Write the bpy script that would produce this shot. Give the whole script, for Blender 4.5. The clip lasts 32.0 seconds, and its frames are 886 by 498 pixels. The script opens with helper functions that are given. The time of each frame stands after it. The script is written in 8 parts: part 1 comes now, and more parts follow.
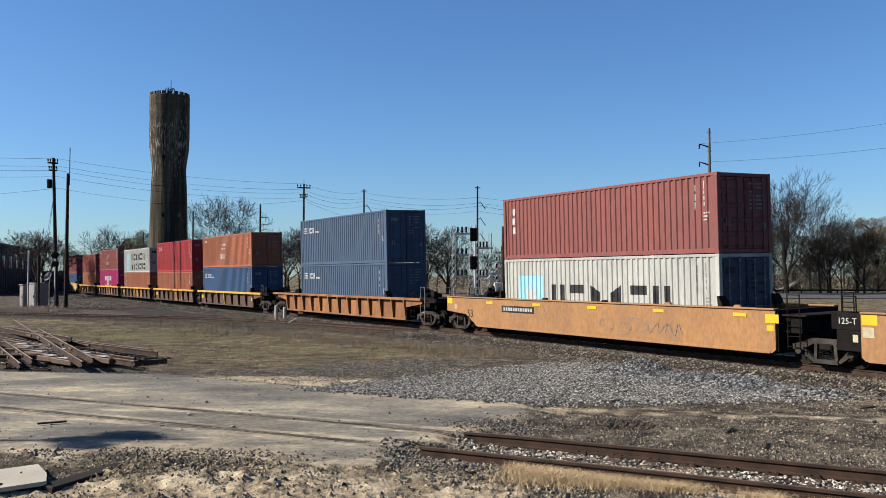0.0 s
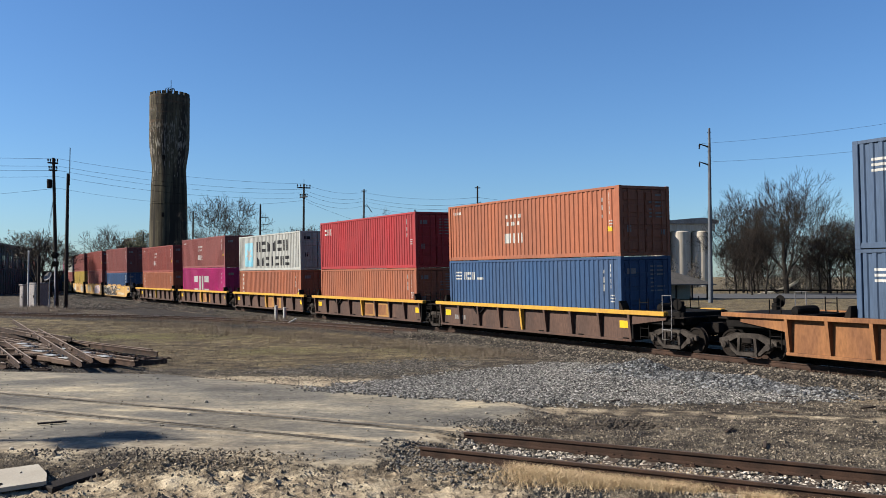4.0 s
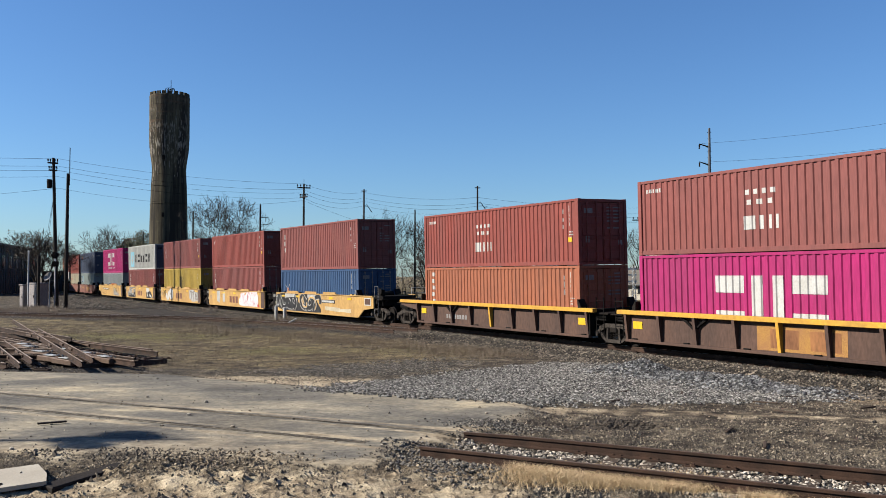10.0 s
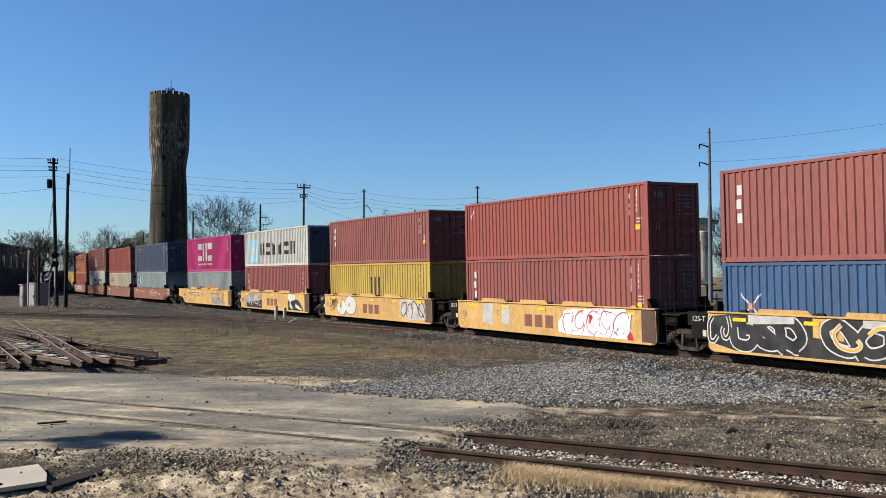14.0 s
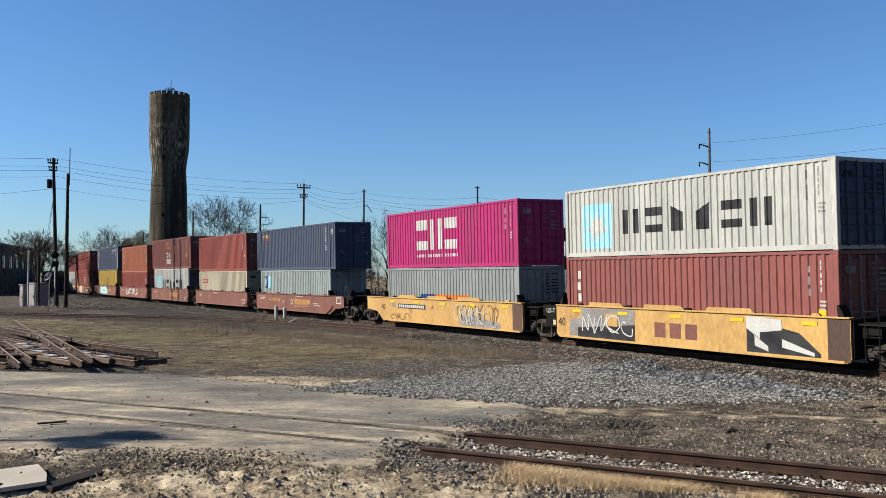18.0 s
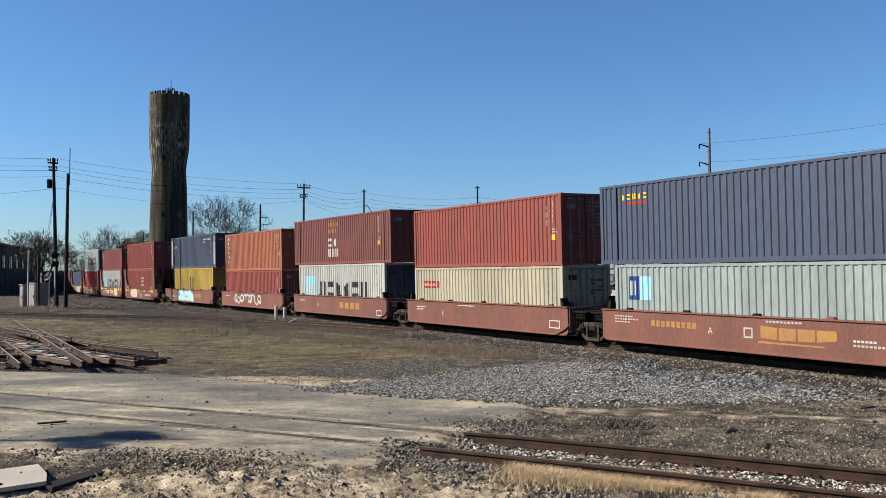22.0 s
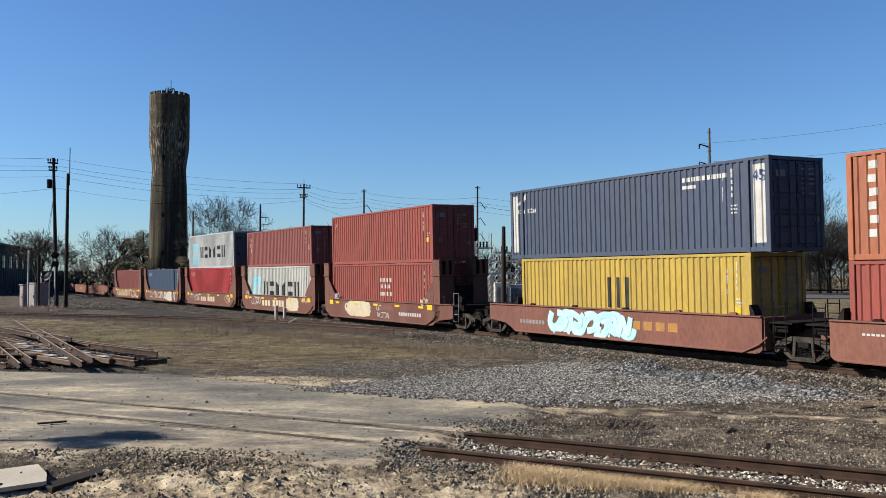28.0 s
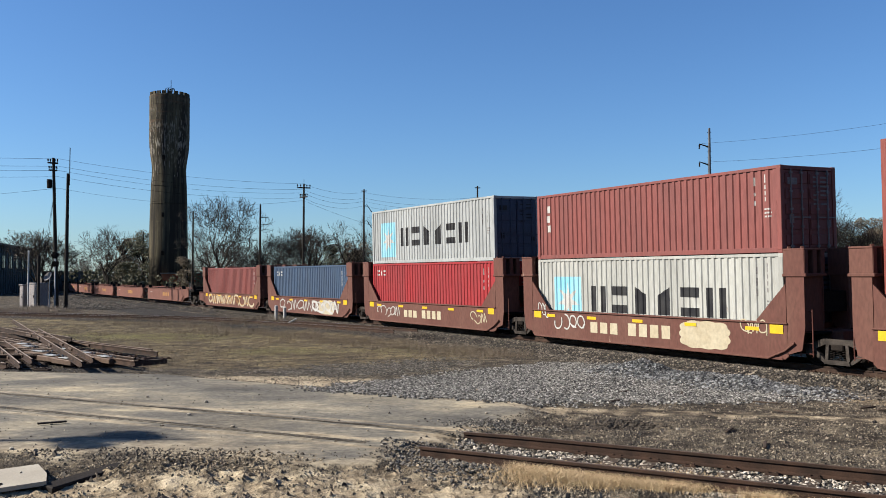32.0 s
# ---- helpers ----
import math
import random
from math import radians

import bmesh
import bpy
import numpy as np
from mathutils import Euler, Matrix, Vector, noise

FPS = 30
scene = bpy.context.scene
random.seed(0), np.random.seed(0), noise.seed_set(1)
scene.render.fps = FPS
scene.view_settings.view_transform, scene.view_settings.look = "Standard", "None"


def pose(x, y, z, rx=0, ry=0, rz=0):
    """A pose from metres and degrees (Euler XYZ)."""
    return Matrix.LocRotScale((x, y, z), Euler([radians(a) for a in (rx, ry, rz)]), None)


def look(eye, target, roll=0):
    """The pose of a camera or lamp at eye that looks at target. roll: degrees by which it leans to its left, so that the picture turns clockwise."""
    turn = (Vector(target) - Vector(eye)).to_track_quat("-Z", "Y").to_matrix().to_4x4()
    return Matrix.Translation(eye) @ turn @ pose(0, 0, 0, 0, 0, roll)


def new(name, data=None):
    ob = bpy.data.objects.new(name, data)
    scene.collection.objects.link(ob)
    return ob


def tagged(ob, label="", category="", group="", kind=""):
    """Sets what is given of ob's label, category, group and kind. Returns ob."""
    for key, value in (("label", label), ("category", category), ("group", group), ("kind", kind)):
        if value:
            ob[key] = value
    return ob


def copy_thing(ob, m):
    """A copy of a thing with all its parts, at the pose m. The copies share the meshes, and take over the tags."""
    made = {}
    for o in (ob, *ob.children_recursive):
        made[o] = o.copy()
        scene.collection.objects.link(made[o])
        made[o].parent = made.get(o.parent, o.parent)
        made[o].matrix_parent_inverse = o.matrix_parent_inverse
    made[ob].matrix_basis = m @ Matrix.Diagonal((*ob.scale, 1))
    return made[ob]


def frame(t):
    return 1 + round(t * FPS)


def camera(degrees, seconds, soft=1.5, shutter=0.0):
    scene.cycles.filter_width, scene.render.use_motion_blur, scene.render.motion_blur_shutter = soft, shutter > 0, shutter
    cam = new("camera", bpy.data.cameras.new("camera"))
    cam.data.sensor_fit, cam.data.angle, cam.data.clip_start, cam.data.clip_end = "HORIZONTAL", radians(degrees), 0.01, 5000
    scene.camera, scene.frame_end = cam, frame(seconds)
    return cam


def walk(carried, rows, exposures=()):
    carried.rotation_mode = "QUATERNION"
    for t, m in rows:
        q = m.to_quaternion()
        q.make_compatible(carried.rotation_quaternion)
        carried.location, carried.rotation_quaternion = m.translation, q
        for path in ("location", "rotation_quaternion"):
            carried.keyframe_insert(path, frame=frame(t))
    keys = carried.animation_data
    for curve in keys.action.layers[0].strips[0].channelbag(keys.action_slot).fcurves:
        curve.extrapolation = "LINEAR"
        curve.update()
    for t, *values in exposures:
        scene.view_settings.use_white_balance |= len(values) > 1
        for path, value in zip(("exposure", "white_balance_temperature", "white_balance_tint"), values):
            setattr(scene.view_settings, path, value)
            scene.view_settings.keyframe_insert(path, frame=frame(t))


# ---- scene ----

# ---- camera: it stands still on a tripod, 2.5 m above the rails ----
EYE = 2.53
cam = camera(52.626, 32.0, soft=0.6)
STAND = look((0, 0, EYE), (0, 100, EYE + 100 * math.tan(0.03041)))
walk(cam, [(0, STAND), (32, STAND)])

# ---- world, sun ----
SUN_AZ, SUN_EL = radians(182), radians(31)     # the way to the sun, counter-clockwise from +x
world = bpy.data.worlds.new("world")
scene.world = world
world.use_nodes = True
sky = world.node_tree.nodes.new("ShaderNodeTexSky")
sky.sky_type, sky.sun_disc = "NISHITA", False
sky.sun_elevation, sky.sun_rotation = SUN_EL, radians(90) - SUN_AZ
sky.air_density, sky.dust_density, sky.ozone_density = 1.0, 0.35, 3.0
deep = world.node_tree.nodes.new("ShaderNodeHueSaturation")      # a clear, dry winter sky
deep.inputs["Saturation"].default_value = 1.06
world.node_tree.links.new(sky.outputs[0], deep.inputs["Color"])
blue = world.node_tree.nodes.new("ShaderNodeMix")
blue.data_type, blue.blend_type, blue.inputs[0].default_value, blue.inputs[7].default_value = "RGBA", "MULTIPLY", 1.0, (0.705, 0.942, 1.228, 1)
world.node_tree.links.new(deep.outputs[0], blue.inputs[6])
world.node_tree.links.new(blue.outputs[2], world.node_tree.nodes["Background"].inputs[0])
world.node_tree.nodes["Background"].inputs[1].default_value = 0.0465
sun = new("sun", bpy.data.lights.new("sun", "SUN"))
sun.data.energy, sun.data.angle, sun.data.color = 5.0, radians(0.53), (1.0, 0.93, 0.83)
sun.matrix_world = look((0, 0, 50), (-50 * math.cos(SUN_AZ), -50 * math.sin(SUN_AZ), 50 - 50 * math.tan(SUN_EL)))
scene.view_settings.exposure = 1.27


# ---- materials ----
def mat(name, a, b=None, rough=0.7, metal=0.0, scale=2.0, fine=40.0, bump=0.3, spots=None, amount=0.35, streak=1.0, depth=0.01, gloss=0.14):
    """A procedural surface: colours a and b in large patches, fine grain, and worn spots of a third colour."""
    a, b = tuple(0.52 * c for c in a), tuple(0.52 * c for c in b) if b else None      # every base colour scaled down against the raised exposure, which deepens the shade
    m = bpy.data.materials.new(name)
    m.use_nodes = True
    t, L = m.node_tree, m.node_tree.links.new
    N = t.nodes.new
    p = t.nodes["Principled BSDF"]
    tc, inf, add = N("ShaderNodeTexCoord"), N("ShaderNodeObjectInfo"), N("ShaderNodeVectorMath")
    add.operation = "MULTIPLY_ADD"
    add.inputs[1].default_value = (1, 1, streak)
    sc = N("ShaderNodeMath")
    sc.operation, sc.inputs[1].default_value = "MULTIPLY", 57.0
    L(inf.outputs["Random"], sc.inputs[0])
    L(tc.outputs["Object"], add.inputs[0])
    L(sc.outputs[0], add.inputs[2])
    n1, n2 = N("ShaderNodeTexNoise"), N("ShaderNodeTexNoise")
    for n, s, d in ((n1, scale, 5), (n2, fine, 3)):
        n.inputs["Scale"].default_value, n.inputs["Detail"].default_value = s, d
        L(add.outputs[0], n.inputs["Vector"])
    b = b or tuple(c * 0.75 for c in a)
    r1 = N("ShaderNodeMapRange")
    r1.inputs[1].default_value, r1.inputs[2].default_value = 0.35, 0.65
    L(n1.outputs["Fac"], r1.inputs[0])
    mx = N("ShaderNodeMix")
    mx.data_type = "RGBA"
    L(r1.outputs[0], mx.inputs[0])
    mx.inputs[6].default_value, mx.inputs[7].default_value = (*a, 1), (*b, 1)
    r2 = N("ShaderNodeMapRange")
    r2.inputs[1].default_value, r2.inputs[2].default_value, r2.inputs[3].default_value, r2.inputs[4].default_value = 0.3, 0.7, 1 - amount, 1 + amount
    L(n2.outputs["Fac"], r2.inputs[0])
    ml = N("ShaderNodeMix")
    ml.data_type, ml.blend_type, ml.inputs[0].default_value = "RGBA", "MULTIPLY", 1.0
    L(mx.outputs[2], ml.inputs[6])
    L(r2.outputs[0], ml.inputs[7])
    col = ml.outputs[2]
    if spots:
        c3, cover = spots
        n3, r3, ms = N("ShaderNodeTexNoise"), N("ShaderNodeMapRange"), N("ShaderNodeMix")
        n3.inputs["Scale"].default_value, n3.inputs["Detail"].default_value, n3.inputs["Roughness"].default_value = scale * 2.7, 8, 0.65
        L(add.outputs[0], n3.inputs["Vector"])
        r3.inputs[1].default_value, r3.inputs[2].default_value = 0.72 - cover, 0.80 - cover
        L(n3.outputs["Fac"], r3.inputs[0])
        ms.data_type = "RGBA"
        L(r3.outputs[0], ms.inputs[0])
        L(col, ms.inputs[6])
        ms.inputs[7].default_value = (*c3, 1)
        col = ms.outputs[2]
    L(col, p.inputs["Base Color"])
    p.inputs["Metallic"].default_value = metal
    p.inputs["Specular IOR Level"].default_value = gloss
    rr = N("ShaderNodeMapRange")
    rr.inputs[3].default_value, rr.inputs[4].default_value = max(0.05, rough - 0.12), min(1, rough + 0.12)
    L(n1.outputs["Fac"], rr.inputs[0])
    L(rr.outputs[0], p.inputs["Roughness"])
    bp = N("ShaderNodeBump")
    bp.inputs["Strength"].default_value, bp.inputs["Distance"].default_value = bump, depth
    L(n2.outputs["Fac"], bp.inputs["Height"])
    L(bp.outputs[0], p.inputs["Normal"])
    return m


RUST = (0.10, 0.045, 0.025)


def paint(name, c, cover=0.02, rough=0.55):
    c = tuple(0.9 * v for v in c)
    fade = tuple(min(1, 0.74 * v + 0.016) for v in c)
    return mat(name, c, fade, rough=rough, gloss=0.13, scale=0.9, fine=14, bump=0.12, spots=(RUST, cover), amount=0.13, streak=0.2)


PAINT = {
    "maroon": paint("maroon_container_paint", (0.31, 0.098, 0.085)),
    "brick": paint("brick_red_container_paint", (0.345, 0.085, 0.066)),
    "orange": paint("orange_brown_container_paint", (0.46, 0.158, 0.083)),
    "red": paint("bright_red_container_paint", (0.46, 0.045, 0.05)),
    "brown": paint("dark_brown_container_paint", (0.235, 0.08, 0.068)),
    "blue": paint("faded_blue_container_paint", (0.082, 0.13, 0.215)),
    "navy": paint("navy_container_paint", (0.075, 0.098, 0.155)),
    "bright_blue": paint("blue_container_paint", (0.052, 0.112, 0.235)),
    "white": paint("off_white_container_paint", (0.58, 0.58, 0.53), 0.05),
    "cream": paint("cream_container_paint", (0.55, 0.495, 0.36), 0.03),
    "grey": paint("pale_grey_container_paint", (0.32, 0.35, 0.345), 0.04),
    "pale": paint("pale_white_grey_container_paint", (0.54, 0.56, 0.55), 0.02),
    "green_grey": paint("grey_green_container_paint", (0.36, 0.42, 0.40), 0.04),
    "pink": paint("magenta_container_paint", (0.49, 0.024, 0.165), 0.0),
    "yellow": paint("mustard_yellow_container_paint", (0.56, 0.39, 0.08), 0.03),
}
CAR_ORANGE = mat("orange_tan_car_paint", (0.42, 0.215, 0.09), (0.34, 0.18, 0.085), rough=0.65, scale=0.7, fine=12, bump=0.1, spots=((0.14, 0.07, 0.035), 0.07), amount=0.14, streak=0.5)
CAR_RIB = mat("dirty_orange_car_paint", (0.38, 0.17, 0.065), (0.20, 0.09, 0.045), rough=0.75, scale=0.8, fine=14, bump=0.12, spots=(RUST, 0.08), amount=0.18, streak=0.35)
CAR_BROWN = mat("brown_weathered_car_paint", (0.13, 0.075, 0.055), (0.085, 0.055, 0.045), rough=0.8, scale=0.8, fine=14, bump=0.12, spots=(RUST, 0.08), amount=0.2, streak=0.35)
CAR_YELLOW = mat("yellow_car_paint", (0.60, 0.37, 0.125), (0.46, 0.275, 0.10), rough=0.6, scale=0.55, fine=9, bump=0.1, spots=((0.20, 0.105, 0.045), 0.11), amount=0.16, streak=0.5)
CAR_RED = mat("oxide_red_car_paint", (0.22, 0.092, 0.066), (0.175, 0.078, 0.06), rough=0.75, scale=0.7, fine=12, bump=0.1, spots=((0.06, 0.035, 0.03), 0.05), amount=0.14, streak=0.4)
CAR_MAROON = mat("maroon_car_paint", (0.14, 0.055, 0.042), (0.17, 0.08, 0.06), rough=0.75, scale=0.7, fine=12, bump=0.1, spots=((0.30, 0.22, 0.16), 0.05), amount=0.16, streak=0.4)
CHORD = mat("yellow_chord_paint", (0.72, 0.40, 0.05), (0.56, 0.31, 0.06), rough=0.65, scale=1.2, fine=10, bump=0.1, spots=((0.20, 0.10, 0.04), 0.07), amount=0.12)
STEEL = mat("grimy_steel", (0.016, 0.014, 0.013), (0.030, 0.024, 0.020), rough=0.9, metal=0.0, scale=3, fine=40, spots=((0.05, 0.028, 0.018), 0.06), gloss=0.05)
BLACK = mat("black_grime", (0.011, 0.010, 0.0095), (0.019, 0.017, 0.016), rough=0.9, scale=4, fine=50, gloss=0.04)
DUSTY = mat("dusty_cast_steel", (0.085, 0.072, 0.062), (0.04, 0.034, 0.03), rough=0.95, scale=3, fine=30, gloss=0.05)
WHITE = mat("worn_white_paint", (0.62, 0.61, 0.58), (0.52, 0.51, 0.47), rough=0.6, scale=2, fine=20, bump=0.05, amount=0.12)
PALE = mat("faded_white_stencil", (0.50, 0.49, 0.46), (0.40, 0.39, 0.36), rough=0.7, scale=3, fine=25, bump=0.05, amount=0.2)
BLACKP = mat("worn_black_paint", (0.025, 0.025, 0.03), (0.055, 0.055, 0.055), rough=0.7, scale=2, fine=20, bump=0.05, amount=0.15, gloss=0.06)
SKYB = mat("pale_blue_paint", (0.26, 0.62, 0.76), (0.36, 0.68, 0.80), rough=0.6, scale=0.8, fine=8, bump=0.05, amount=0.06)
REFL = mat("yellow_reflector", (0.85, 0.55, 0.03), (0.75, 0.46, 0.03), rough=0.4, scale=3, fine=30, bump=0.05, amount=0.1)
LRED = mat("red_marking_paint", (0.55, 0.03, 0.03), rough=0.6, bump=0.05)
LBLUE = mat("dark_blue_marking_paint", (0.02, 0.06, 0.22), rough=0.6, bump=0.05)
LORANGE = mat("orange_marking_paint", (0.75, 0.20, 0.03), rough=0.6, bump=0.05)
LGOLD = mat("gold_marking_paint", (0.42, 0.22, 0.06), (0.36, 0.18, 0.07), rough=0.7, bump=0.05)
LGREY = mat("grey_marking_paint", (0.30, 0.28, 0.27), rough=0.7, bump=0.05)
CYAN = mat("pale_cyan_spray_paint", (0.40, 0.68, 0.70), (0.52, 0.75, 0.75), rough=0.6, bump=0.05, amount=0.12, scale=1.2, fine=9)
PINKS = mat("pale_pink_spray_paint", (0.80, 0.66, 0.67), (0.86, 0.78, 0.78), rough=0.6, bump=0.05, amount=0.12, scale=1.2, fine=9)
LPINK = mat("deep_pink_spray_paint", (0.50, 0.07, 0.16), (0.42, 0.06, 0.12), rough=0.6, bump=0.05)
CREAMS = mat("cream_spray_paint", (0.60, 0.53, 0.38), (0.5, 0.42, 0.28), rough=0.7, bump=0.05, amount=0.12, scale=1.2, fine=9)
# scrap rust, darkened to carry the shade on the rails' sides
SCRAPR = mat("shaded_brown_scrap_rust", (0.085, 0.05, 0.034), (0.028, 0.019, 0.014), rough=0.8, metal=0.1, scale=3, fine=40, amount=0.35)
RAIL = mat("brown_rail_rust", (0.085, 0.048, 0.032), (0.048, 0.030, 0.022), rough=0.8, metal=0.1, scale=3, fine=60, amount=0.3)
RAILTOP = mat("polished_rail_head", (0.42, 0.40, 0.38), (0.3, 0.28, 0.26), rough=0.3, metal=0.95, scale=5, fine=40, bump=0.05)
RAILDULL = mat("dull_rail_head", (0.13, 0.085, 0.06), (0.17, 0.12, 0.09), rough=0.6, metal=0.4, scale=5, fine=40, bump=0.1)
TIE = mat("weathered_tie_wood", (0.07, 0.05, 0.037), (0.12, 0.09, 0.067), rough=0.9, scale=3, fine=40, bump=0.5, amount=0.35)
CONCRETE = mat("pale_concrete", (0.58, 0.53, 0.43), (0.48, 0.43, 0.35), rough=0.85, scale=2, fine=50, bump=0.2, amount=0.1)
POLEWOOD = mat("dark_pole_wood", (0.030, 0.024, 0.020), (0.048, 0.038, 0.031), rough=0.9, scale=2, fine=30, bump=0.4, streak=0.1)
GALV = mat("galvanised_steel", (0.62, 0.63, 0.62), (0.50, 0.51, 0.51), rough=0.6, metal=0.1, scale=2, fine=30, bump=0.1, amount=0.1)
BARK = mat("grey_brown_bark", (0.050, 0.041, 0.033), (0.030, 0.025, 0.02), rough=0.95, scale=1.5, fine=18, bump=0.6, depth=0.03)
TWIG = mat("grey_twigs", (0.042, 0.033, 0.027), (0.026, 0.021, 0.018), rough=0.95, scale=1.0, fine=18)


# ---- mesh building ----
class M:
    """Gathers vertices and faces of one mesh."""

    def __init__(self):
        self.v, self.f = [], []

    def add(self, vs, fs):
        k = len(self.v)
        self.v += [tuple(v) for v in vs]
        self.f += [tuple(i + k for i in f) for f in fs]
        return self

    def box(self, x0, x1, y0, y1, z0, z1, c=0.0):
        if c <= 0:
            return self.add([(x, y, z) for z in (z0, z1) for y in (y0, y1) for x in (x0, x1)],
                            [(0, 2, 3, 1), (4, 5, 7, 6), (0, 1, 5, 4), (2, 6, 7, 3), (0, 4, 6, 2), (1, 3, 7, 5)])
        vs, key = [], {}
        for sx in (0, 1):
            for sy in (0, 1):
                for sz in (0, 1):
                    x, y, z = (x0, x1)[sx], (y0, y1)[sy], (z0, z1)[sz]
                    dx, dy, dz = c * (1 - 2 * sx), c * (1 - 2 * sy), c * (1 - 2 * sz)
                    for ax, p in (("x", (x, y + dy, z + dz)), ("y", (x + dx, y, z + dz)), ("z", (x + dx, y + dy, z))):
                        key[sx, sy, sz, ax] = len(vs)
                        vs.append(p)
        K = lambda a, b, d, ax: key[a, b, d, ax]
        fs = []
        for s in (0, 1):
            q = [K(s, 0, 0, "x"), K(s, 1, 0, "x"), K(s, 1, 1, "x"), K(s, 0, 1, "x")]
            fs.append(q if s else q[::-1])
            q = [K(0, s, 0, "y"), K(1, s, 0, "y"), K(1, s, 1, "y"), K(0, s, 1, "y")]
            fs.append(q[::-1] if s else q)
            q = [K(0, 0, s, "z"), K(1, 0, s, "z"), K(1, 1, s, "z"), K(0, 1, s, "z")]
            fs.append(q if s else q[::-1])
        for a in (0, 1):
            for b in (0, 1):
                fs.append((K(a, b, 0, "x"), K(a, b, 1, "x"), K(a, b, 1, "y"), K(a, b, 0, "y")))
                fs.append((K(a, 0, b, "x"), K(a, 1, b, "x"), K(a, 1, b, "z"), K(a, 0, b, "z")))
                fs.append((K(0, a, b, "y"), K(1, a, b, "y"), K(1, a, b, "z"), K(0, a, b, "z")))
                for d in (0, 1):
                    fs.append((K(a, b, d, "x"), K(a, b, d, "y"), K(a, b, d, "z")))
        return self.add(vs, fs)

    def prism(self, poly, a, b, axis="y"):
        """A polygon of (u, w) pushed from a to b: along y it lies in xz, along x in yz, along z in xy."""
        n = len(poly)
        put = {"y": lambda u, w, s: (u, s, w), "x": lambda u, w, s: (s, u, w), "z": lambda u, w, s: (u, w, s)}[axis]
        vs = [put(u, w, a) for u, w in poly] + [put(u, w, b) for u, w in poly]
        fs = [tuple(range(n))[::-1], tuple(range(n, 2 * n))] + [(i, (i + 1) % n, n + (i + 1) % n, n + i) for i in range(n)]
        return self.add(vs, fs)

    def tube(self, pts, r, n=8, cap=True):
        """A tapered tube along points; r is one radius or one for each point."""
        pts = [Vector(p) for p in pts]
        rs = r if isinstance(r, (list, tuple)) else [r] * len(pts)
        k, m = len(self.v), len(pts)
        for i, p in enumerate(pts):
            d = (pts[min(i + 1, m - 1)] - pts[max(i - 1, 0)]).normalized()
            u = d.orthogonal().normalized() if i == 0 else (u - d * u.dot(d)).normalized()
            w = d.cross(u)
            for j in range(n):
                a = 2 * math.pi * j / n
                self.v.append(tuple(p + rs[i] * (math.cos(a) * u + math.sin(a) * w)))
        for i in range(m - 1):
            for j in range(n):
                a, b = k + i * n + j, k + i * n + (j + 1) % n
                self.f.append((a, b, b + n, a + n))
        if cap:
            self.f.append(tuple(range(k, k + n))[::-1])
            self.f.append(tuple(range(k + (m - 1) * n, k + m * n)))
        return self

    def lathe(self, prof, n=24, axis="z", at=(0, 0, 0)):
        """Turns a profile of (radius, height) about an axis."""
        k = len(self.v)
        for r, h in prof:
            for j in range(n):
                a = 2 * math.pi * j / n
                c, s = r * math.cos(a), r * math.sin(a)
                p = {"z": (c, s, h), "y": (c, h, -s), "x": (h, c, s)}[axis]
                self.v.append(tuple(p[i] + at[i] for i in range(3)))
        for i in range(len(prof) - 1):
            for j in range(n):
                a, b = k + i * n + j, k + i * n + (j + 1) % n
                self.f.append((a, b, b + n, a + n))
        self.f.append(tuple(range(k, k + n))[::-1])
        e = k + (len(prof) - 1) * n
        self.f.append(tuple(range(e, e + n)))
        return self

    def mesh(self, name, material=None, smooth=False):
        me = bpy.data.meshes.new(name)
        me.from_pydata(self.v, [], self.f)
        me.materials.append(material)
        if smooth:
            me.shade_smooth()
        me.update()
        return me


def part(name, shape, material, parent, label="", at=None, smooth=False):
    """One mesh object under a thing or a part. shape: an M, or a mesh that several parts share."""
    me = shape if isinstance(shape, bpy.types.Mesh) else shape.mesh(name, material, smooth)
    ob = new(name, me)
    if me.materials[0] != material:
        ob.material_slots[0].link = "OBJECT"
        ob.material_slots[0].material = material
    ob.parent = parent
    if at is not None:
        ob.matrix_basis = at if isinstance(at, Matrix) else Matrix.Translation(at)
    if label:
        ob["label"] = label
    return ob


def thing(name, label, category, m=None, group="", kind=""):
    """An Empty at a thing's base, to hold its parts."""
    ob = new(name)
    ob.empty_display_size = 0.3
    if m is not None:
        ob.matrix_basis = m
    return tagged(ob, label, category, group, kind)


MESHES = {}


def shared(key, make, material=None, smooth=False):
    if key not in MESHES:
        MESHES[key] = make().mesh(key[0], material, smooth)
    return MESHES[key]


# ---- the main line: a long curve; s runs back along the train, away from the camera ----
STEP = 0.5
S_GRID = np.arange(-90, 520.1, STEP)


def bend(s):
    s = np.minimum(s, 172.0)
    return 0.51852 + 0.0014066 * s - 2.7655e-05 * s ** 2 / 2 + 4.053e-09 * s ** 3


HEAD = bend(S_GRID)
_dx, _dy = -np.sin(HEAD), np.cos(HEAD)
_x = np.concatenate([[0], np.cumsum((_dx[1:] + _dx[:-1]) / 2 * STEP)])
_y = np.concatenate([[0], np.cumsum((_dy[1:] + _dy[:-1]) / 2 * STEP)])
_k = int(90 / STEP)
LINE_X = _x - _x[_k] + 5.971 + 1.36 * np.cos(HEAD)
LINE_Y = _y - _y[_k] + 33.064 + 1.36 * np.sin(HEAD)
LEAN = 1.372


